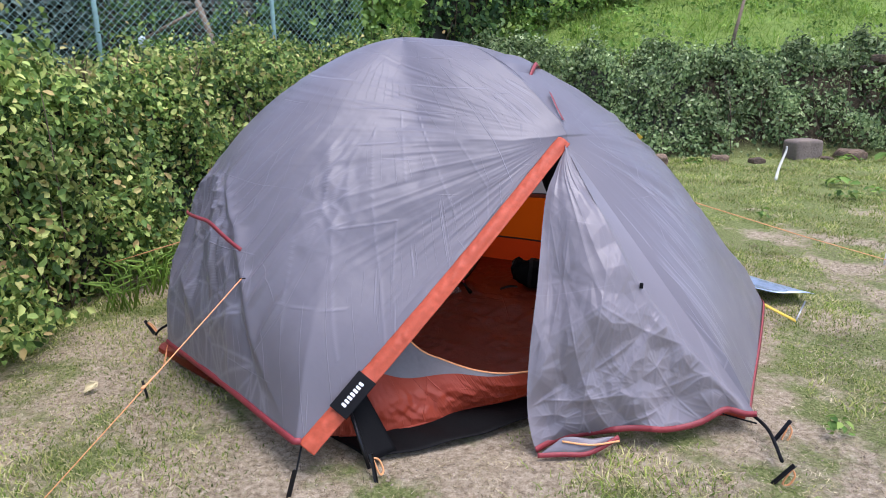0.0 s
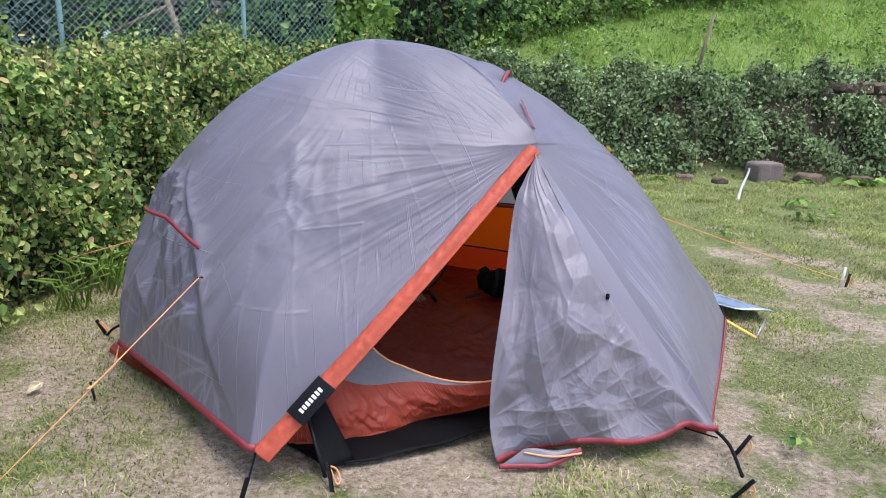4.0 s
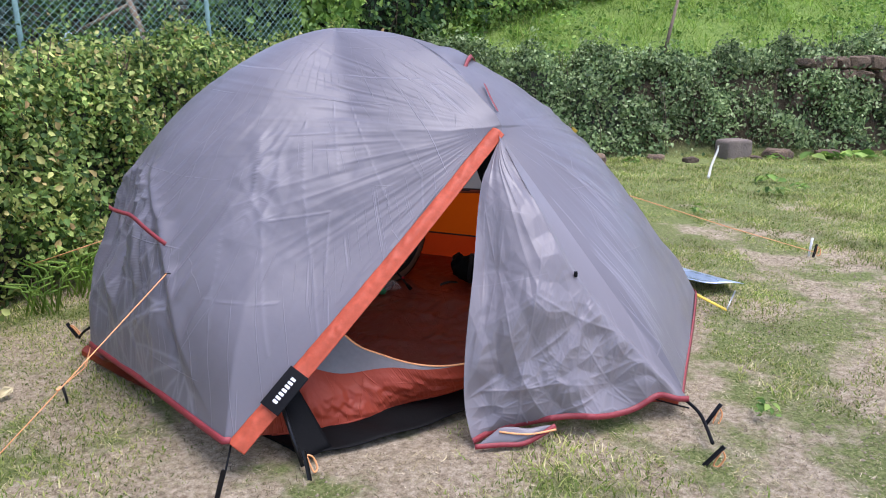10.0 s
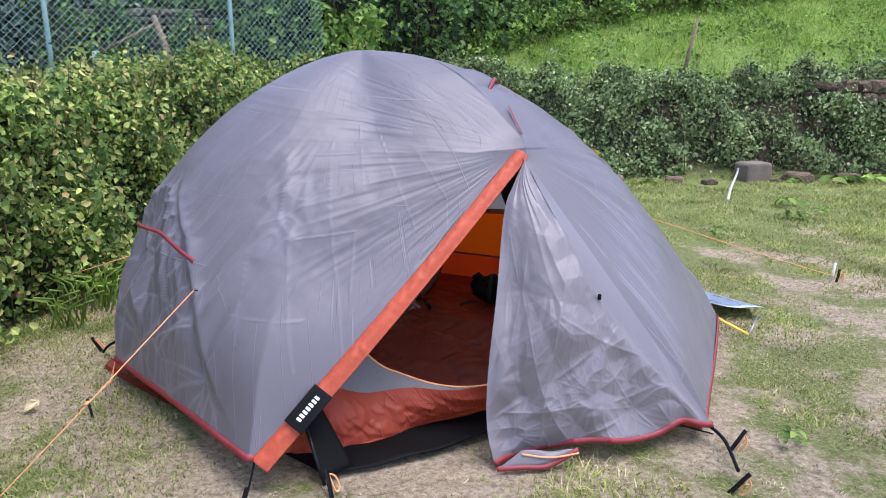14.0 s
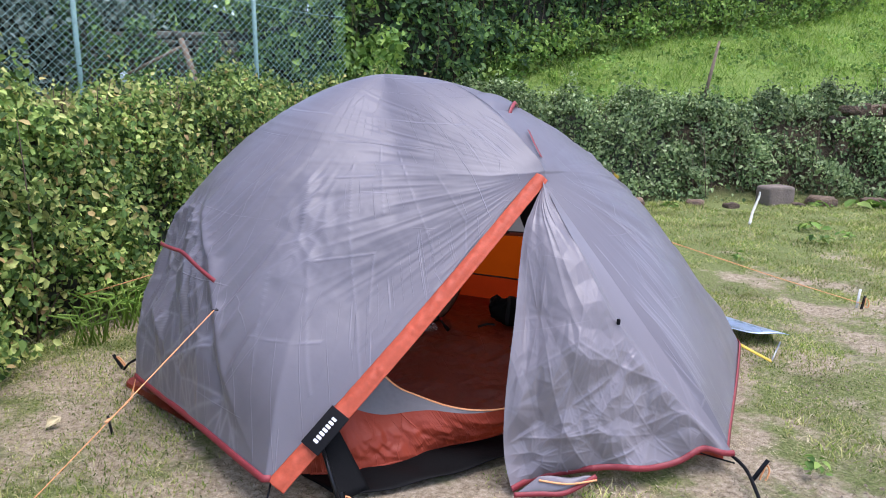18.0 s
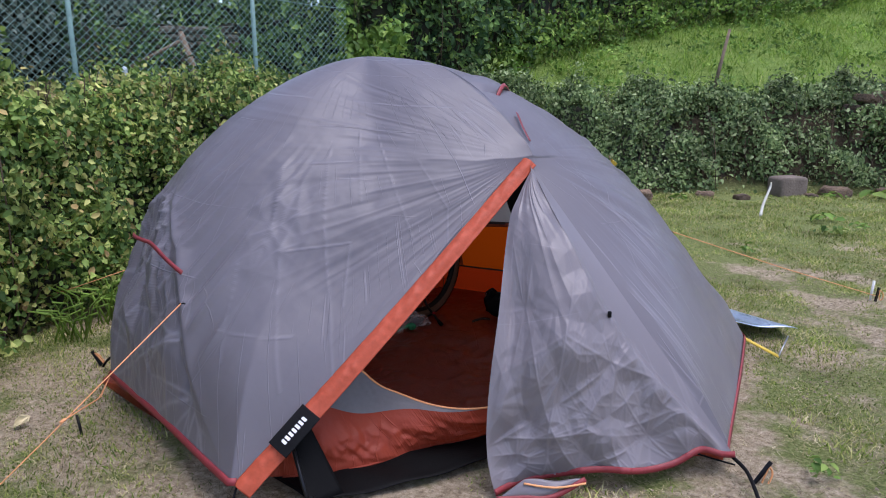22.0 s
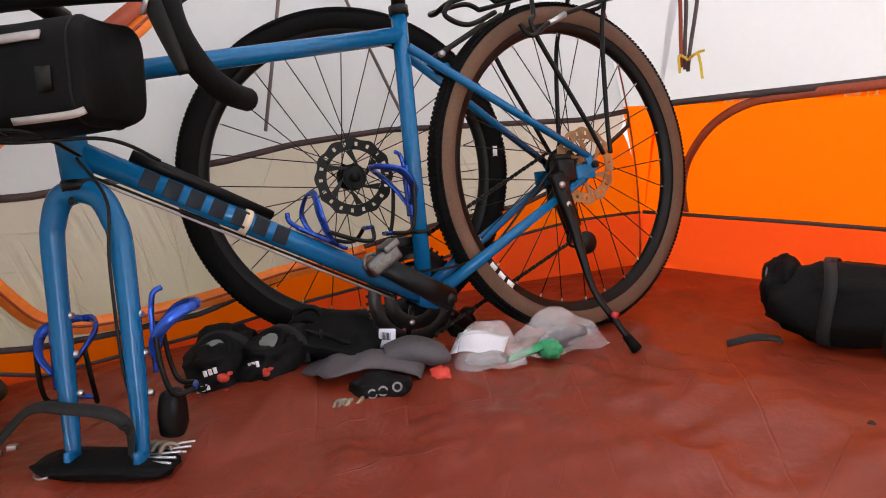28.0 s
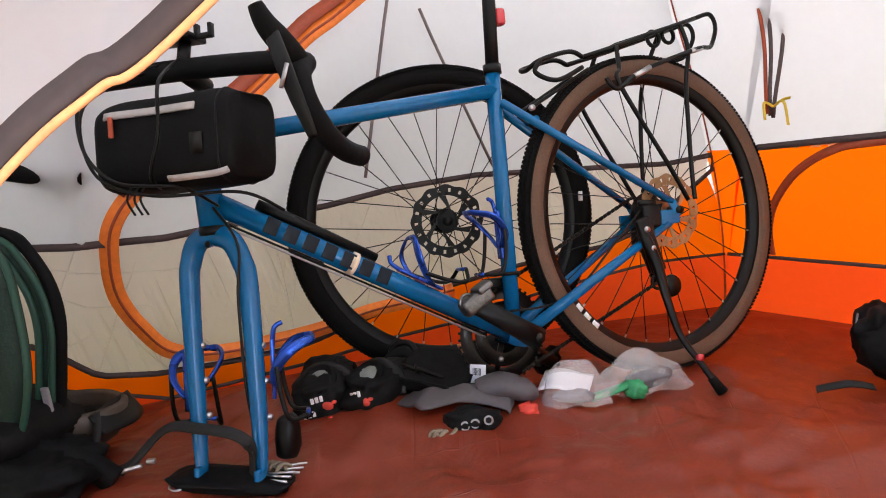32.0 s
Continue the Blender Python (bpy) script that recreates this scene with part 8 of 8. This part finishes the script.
jacket = thing("jacket", "crumpled grey waterproof jacket lying on the floor", "jacket", (0.0, 0.27, 0))
jf = Crumple(61, 16, 5, 16)
def jk(u, w):
    p = mix(mix(np.array([-0.135, 0.245, 0.010]), np.array([0.105, 0.265, 0.020]), u), mix(np.array([-0.06, 0.40, 0.05]), np.array([0.10, 0.375, 0.045]), u), w)
    edge = math.sin(math.pi * min(max(u, 0.0), 1)) ** 0.5
    p[1] -= 0.055 * math.exp(-(((u - 0.42) / 0.22) ** 2)) * (1 - w)
    p[2] = max(0.006, p[2] + 0.035 * edge * math.sin(math.pi * min(1, w + 0.25)) + 0.010 * float(jf(p)))
    return p
part("body", thick(grid(jk, 50, 30), 0.004), M_GREYCLOTH, jacket)
sl = smooth_line([(0.03, 0.30, 0.045), (0.07, 0.315, 0.055), (0.115, 0.325, 0.045), (0.125, 0.335, 0.030)], 6)
part("sleeve", tube(sl, [0.030, 0.036, 0.032, 0.016], 14, flat=0.7, up=(0, 0, 1)), M_GREYCLOTH, jacket)
part("hood", blob(at(-0.02, 0.405, 0.030, 20), (0.05, 0.035, 0.032), 0.3, 3.4, 8.0, 0.004), material("dark_plum_cloth", (0.075, 0.035, 0.040), 0.6, 0.2, 6, 120, 0.5, 30), jacket, "dark plum hood")
part("piping", tube(smooth_line([(-0.03, 0.43, 0.06), (-0.05, 0.41, 0.10), (-0.02, 0.42, 0.085)], 5), 0.003, 6), M_ROPE, jacket)
label_tag = part("paper_label", rbox(at(0.020, 0.330, 0.068, 8, 74, 0), (0.032, 0.036, 0.0008), 0), M_PAPER)
tagged(label_tag, "small white printed paper label on the jacket", "label")
for k in range(7):
    part("print_bar", rbox(at(0.011 + k * 0.0026, 0.3285, 0.0725, 8, 74, 0), (0.0012, 0.014, 0.0006), 0), M_TAG, label_tag, smooth=False)
for k in range(3):
    part("print_bar", rbox(at(0.020, 0.3312 - 0.0015 * k, 0.062 - 0.005 * k, 8, 74, 0), (0.020, 0.002, 0.0006), 0), M_TAG, label_tag, smooth=False)

gloves = thing("cable_pouch", "black pouch with round metal eyelets, on the floor", "pouch", (0.05, 0.215, 0))
part("body", blob(at(0.048, 0.212, 0.022, 22), (0.052, 0.026, 0.026), 0.25, 3.0, 2.0, 0.003), M_DARKBAG, gloves)
for dx in (0.0, 0.018, 0.042):
    c = (0.045 + dx * 0.95, 0.186 + dx * 0.30, 0.020 + dx * 0.25)
    part("eyelet", ring(at(*c, 20, 82), 0.007, 0.0018, 20, 6), M_STEEL, gloves)
    part("eyelet_hole", lathe([(0, 0.0005), (0.006, 0.0)], 14, at(*c, 20, 82)), M_BLACK, gloves)
part("knot", joined(*[ring(at(0.000 + 0.007 * k, 0.152 + 0.004 * k, 0.010, 40 * k, 60 + 25 * k), 0.0085, 0.0042, 16, 6) for k in range(3)], tube(smooth_line([(0.012, 0.155, 0.006), (0.028, 0.165, 0.012), (0.030, 0.185, 0.016)], 5), 0.0035, 6)), material("khaki_cord", (0.20, 0.16, 0.11), 0.8, 0.2, 50, 200, 0.3), gloves, "khaki knotted cord")

# plastic bag with a white leaflet, and the straps by it
red_strap = thing("red_strap", "red webbing strap rolled beside the plastic bag", "strap", (0.14, 0.32, 0))
part("webbing", ribbon(smooth_line([(0.105, 0.385, 0.040), (0.112, 0.345, 0.034), (0.122, 0.315, 0.024)], 6), (-0.2, -0.7, 0.7), 0.022, 0.004), M_RED, red_strap)
part("bundle", blob(at(0.130, 0.298, 0.016, 10), (0.020, 0.016, 0.016), 0.35, 4.5, 3.0, 0.002, sub=3), M_RED, red_strap)
green_strap = thing("green_strap", "green webbing strap under the plastic bag", "strap", (0.29, 0.44, 0))
part("webbing", ribbon(smooth_line([(0.225, 0.405, 0.010), (0.265, 0.425, 0.022), (0.30, 0.445, 0.034)], 6), (-0.1, -0.7, 0.7), 0.016, 0.004), M_GREEN, green_strap)
part("bundle", blob(at(0.308, 0.448, 0.022, 20), (0.022, 0.018, 0.020), 0.3, 4.5, 4.0, 0.002, sub=3), M_GREEN, green_strap)
leaflet = part("leaflet", thick(grid(lambda u, w: np.array([mix(0.128, 0.225, u), mix(0.37, 0.44, w) + 0.02 * u, 0.030 + 0.018 * w + 0.006 * math.sin(u * 5)]), 10, 6), 0.002), M_PAPER)
tagged(leaflet, "folded white paper leaflet inside the clear bag", "paper")
plastic = thing("plastic_bag", "crumpled clear plastic bag holding small things", "bag", (0.25, 0.42, 0))
pf = Crumple(71, 22, 8, 30)
def film(u, w, a, b, c, d, h):
    p = mix(mix(np.array(a), np.array(b), u), mix(np.array(d), np.array(c), u), w)
    p[2] += h * math.sin(math.pi * u) ** 0.6 * math.sin(math.pi * w) ** 0.6
    return p + np.array([0.1, -0.5, 0.8]) * 0.016 * float(pf(p))
part("film", grid(lambda u, w: film(u, w, (0.145, 0.318, 0.004), (0.27, 0.405, 0.004), (0.245, 0.465, 0.02), (0.125, 0.43, 0.03), 0.070), 44, 30), M_FILM, plastic)
part("film", grid(lambda u, w: film(u, w, (0.235, 0.40, 0.004), (0.415, 0.55, 0.004), (0.36, 0.58, 0.02), (0.225, 0.46, 0.03), 0.075), 44, 30), M_FILM, plastic)
M_CONTENT = material("grey_contents", (0.14, 0.13, 0.14), 0.6, 0.3)
part("content", blob(at(0.33, 0.50, 0.034, 40), (0.055, 0.022, 0.022), 0.3, 3.5, 6.0, 0.004, sub=3), M_CONTENT, plastic, "dull grey thing inside")
part("content", blob(at(0.20, 0.385, 0.02, 20), (0.04, 0.02, 0.014), 0.3, 3.5, 9.0, 0.004, sub=3), M_CONTENT, plastic, "dull grey thing inside")

# webbing straps, pad and tools under the fork
long_strap = part("webbing_strap", ribbon(smooth_line([(-0.285, 0.075, 0.006), (-0.22, 0.105, 0.010), (-0.15, 0.15, 0.012), (-0.10, 0.185, 0.016)], 8), (0.1, -0.3, 0.95), 0.014, 0.003), material("grey_webbing", (0.16, 0.13, 0.11), 0.7, 0.15, 40, 200, 0.3))
tagged(long_strap, "flat grey webbing strap lying on the floor", "strap")
fork_pad = thing("fork_pad", "black cloth pad under the fork ends", "pad", (-0.25, -0.085, 0))
part("pad", blob(at(-0.250, -0.085, 0.006, 9), (0.105, 0.040, 0.012), 0.15, 3.0, 12.0, 0.001, square=0.6), M_BLACKCLOTH, fork_pad)
part("buckle", ring(at(-0.315, -0.128, 0.008, 20, 12), 0.012, 0.0022, 20, 6), M_STEEL, fork_pad, "small steel buckle")
loop_strap = part("looped_strap", ribbon(smooth_line([(-0.45, -0.13, 0.012), (-0.41, -0.125, 0.030), (-0.355, -0.10, 0.085), (-0.275, -0.110, 0.098), (-0.215, -0.105, 0.094), (-0.195, -0.095, 0.070), (-0.205, -0.085, 0.020)], 8), (0.05, -0.55, 0.85), 0.018, 0.003), M_WEB)
tagged(loop_strap, "broad black webbing strap looped over the fork end", "strap")
buckle = part("strap_buckle", joined(tube([(-0.452, -0.150, 0.012), (-0.388, -0.125, 0.030)], 0.004, 8), rbox(at(-0.375, -0.118, 0.036, 25), (0.014, 0.010, 0.008), 0.002)), M_STEEL)
tagged(buckle, "steel ladder buckle on the black strap", "buckle")
pegs_bundle = thing("peg_bundle", "bundle of thin steel pegs lying by the fork", "tent pegs", (-0.17, -0.05, 0))
for k in range(6):
    part("thin_peg", tube([(-0.215, -0.078 + 0.006 * k, 0.012 + 0.002 * (k % 2)), (-0.145, -0.080 + 0.011 * k, 0.016 + 0.003 * (k % 3))], 0.0022, 6), M_STEEL, pegs_bundle)
part("cord", joined(*[ring(at(-0.195 + 0.012 * k, -0.050, 0.014, 30 * k, 70), 0.013, 0.0035, 18, 6) for k in range(3)]), bpy.data.materials["khaki_cord"], pegs_bundle)
# the backpack by the left wall
pack = thing("backpack", "dark green and black backpack lying on its back", "backpack", (-0.58, -0.15, 0))
part("body", blob(at(-0.66, -0.19, 0.08, 15), (0.15, 0.12, 0.070), 0.22, 3.4, 14.0, 0.004, square=0.8), M_DARKBAG, pack)
part("lid", blob(at(-0.53, -0.205, 0.035, 25), (0.10, 0.09, 0.042), 0.28, 4.0, 16.0, 0.004, square=0.8), M_BLACKCLOTH, pack)
outer = smooth_line([(-0.66, -0.15, 0.395), (-0.615, -0.15, 0.386), (-0.588, -0.15, 0.368), (-0.547, -0.15, 0.315), (-0.532, -0.15, 0.256), (-0.541, -0.15, 0.183), (-0.556, -0.15, 0.101)], 8)
wide = smooth_line([(-0.56, -0.22, 0.40), (-0.519, -0.22, 0.358), (-0.506, -0.22, 0.303), (-0.500, -0.22, 0.231), (-0.507, -0.22, 0.174), (-0.538, -0.22, 0.095), (-0.587, -0.22, 0.016)], 8) + np.array([-0.022, 0, 0])
M_PIPEGREEN = material("green_binding", (0.008, 0.055, 0.035), 0.6, 0.15, 30, 200, 0.2)
for line, w_ in ((outer, 0.020), (wide, 0.052)):
    strap_ = part("shoulder_strap", ribbon(line, (0.45, -0.88, 0.1), w_, 0.014), M_MESHGREEN, pack, "dark green padded mesh strap")
    across = np.array([unit(np.cross(t_, (0.45, -0.88, 0.1))) for t_ in np.gradient(line, axis=0)])
    for sg in (-1, 1):
        part("strap_edge", tube(line + across * sg * w_ / 2 + np.array([0.004, -0.007, 0]), 0.0055, 8), M_PIPEGREEN, strap_, "green bound edge")
part("back_frame", tube(outer + np.array([0.016, 0.012, 0.012]), 0.010, 10), M_BLACKCLOTH, pack, "black piped frame edge")
part("back_panel", blob(at(-0.68, -0.19, 0.24, 12, 0, -12), (0.075, 0.05, 0.15), 0.10, 3.0, 20.0, square=0.75), M_MESHGREEN, pack, "green mesh back panel")
part("strap_clip", joined(rbox(at(-0.531, -0.165, 0.140, 10, 8), (0.013, 0.006, 0.042), 0.002), rbox(at(-0.537, -0.167, 0.105, 10, 8), (0.010, 0.005, 0.018), 0.002)), material("pale_clip", (0.30, 0.30, 0.31), 0.4, 0.1), pack, "pale strap clip")
part("hip_belt", ribbon(smooth_line([(-0.60, -0.25, 0.03), (-0.52, -0.21, 0.07), (-0.46, -0.17, 0.045), (-0.42, -0.15, 0.012)], 8), (0.4, -0.7, 0.5), 0.040, 0.010), M_BLACKCLOTH, pack, "black padded hip belt")
part("label_strip", rbox(at(-0.515, -0.275, 0.102, -12, 40), (0.036, 0.010, 0.001), 0), M_TAG, pack)
part("label_marks", joined(*[rbox(at(-0.527 + 0.0045 * k, -0.2755, 0.1035 - 0.0009 * k, -12, 40), (0.0028, 0.004, 0.0014), 0) for k in range(6)]), M_TAGPRINT, pack)
helmet = thing("cycling_helmet", "brown and black cycling helmet lying upside down", "helmet", (-0.60, -0.075, 0))
hm = at(-0.600, -0.075, 0.064, 20) @ Matrix.Scale(0.92, 4)
hs = [lathe([(0.0, -0.062), (0.045, -0.055), (0.075, -0.032), (0.090, 0.0), (0.092, 0.028), (0.084, 0.034), (0.078, 0.026), (0.074, 0.0), (0.06, -0.03), (0.0, -0.046)], 30, hm @ Matrix.Diagonal((1.15, 0.95, 1, 1)))]
part("shell", hs[0], material("dull_brown_shell", (0.060, 0.042, 0.030), 0.45, 0.2), helmet)
part("lining", blob(hm @ Matrix.Translation((0, 0, -0.01)), (0.080, 0.064, 0.034), 0.25, 5.0, 3.3), M_BLACKCLOTH, helmet, "black padded lining")
part("peak", thick(grid(lambda u, w: np.array(hm @ Vector((0.075 + 0.055 * w * math.sin(math.pi * (0.15 + 0.7 * u)), mix(-0.07, 0.07, u), 0.030 - 0.035 * w))), 16, 5), 0.004), M_BLACK, helmet, "black peak")
for a in (-2.3, -1.9, -1.5, -1.1, -0.7):
    part("vent_pad", blob(hm @ Matrix.Translation((0.101 * math.cos(a), 0.084 * math.sin(a), 0.010 + 0.014 * math.sin(5 * a))), (0.011, 0.006, 0.008), 0.05, sub=2), M_CONTENT, helmet, "pale vent pad")
part("chin_strap", ribbon(smooth_line([tuple(hm @ Vector(p)) for p in ((0.08, -0.05, 0.03), (0.10, -0.09, 0.0), (0.09, -0.10, -0.045), (0.15, -0.10, -0.062))], 6), (0.3, -0.8, 0.4), 0.014, 0.002), M_WEB, helmet)
# stuff sack and pannier on the right
sack = thing("stuff_sack", "black compression sack with webbing straps and drawcord", "sack", (0.88, 0.58, 0))
sm = at(0.885, 0.615, 0.082, -18)
part("body", blob(sm, (0.175, 0.080, 0.082), 0.17, 4.2, 30.0, 0.003, square=0.75), M_DARKBAG, sack)
part("end_puff", blob(sm @ Matrix.Translation((-0.145, 0.005, 0.02)), (0.045, 0.062, 0.060), 0.25, 3.2, 33.0, 0.003), M_BLACKCLOTH, sack)
for x in (-0.06, 0.045, 0.13):
    part("strap", ribbon([tuple(sm @ Vector((x + 0.004 * math.sin(3 * a), 0.083 * math.copysign(abs(math.cos(a)) ** 0.8, math.cos(a)), 0.085 * math.copysign(abs(math.sin(a)) ** 0.8, math.sin(a))))) for a in np.linspace(-0.9, 4.1, 26)], [tuple(sm.to_3x3() @ Vector((0, math.cos(a), math.sin(a)))) for a in np.linspace(-0.9, 4.1, 26)], 0.022, 0.003), M_WEB, sack)
part("strap_end", ribbon(smooth_line([(0.735, 0.575, 0.020), (0.69, 0.555, 0.030), (0.635, 0.560, 0.012)], 6), (0, -0.5, 0.85), 0.016, 0.003), M_WEB, sack)
for k in range(2):
    part("drawcord", ring(sm @ Matrix.Translation((-0.172, 0.012 * k, 0.030 - 0.01 * k)) @ Matrix.Rotation(1.5, 4, "Y"), 0.030 + 0.006 * k, 0.0022, 30, 6), bpy.data.materials["grey_contents"], sack, "speckled drawcord")
pannier = thing("pannier_bag", "black roll-top pannier bag with a white panel", "bag", (0.92, 0.18, 0))
def pn(u, w):
    a = 2 * math.pi * u
    k = 1 - 0.28 * w
    x = math.copysign(abs(math.cos(a)) ** 0.6, math.cos(a)) * 0.14 * k
    y = math.copysign(abs(math.sin(a)) ** 0.6, math.sin(a)) * 0.07 * (1 - 0.55 * w)
    p = np.array(at(0.925, 0.175, 0.0, -28) @ Vector((x + 0.03 + 0.15 * w, y, 0.004 + 0.29 * w)))
    return p + 0.004 * float(small_folds(p)) * np.array([0.3, -0.8, 0.2])
pv, pf_ = grid(pn, 48, 20)
part("body", (pv, pf_ + [list(range(48))[::-1], [20 * 49 + i for i in range(48)]]), M_DARKBAG, pannier)
part("white_panel", thick(grid(lambda u, w: pn(0.585 + 0.12 * u + 0.02 * w, 0.06 + 0.20 * w) + np.array([-0.4, -0.8, 0]) * 0.004, 8, 8), 0.002), M_PAPER, pannier, "white reflective panel")
part("buckle", rbox(at(0.785, 0.215, 0.012, -28), (0.014, 0.016, 0.020), 0.003), M_BLACK, pannier)
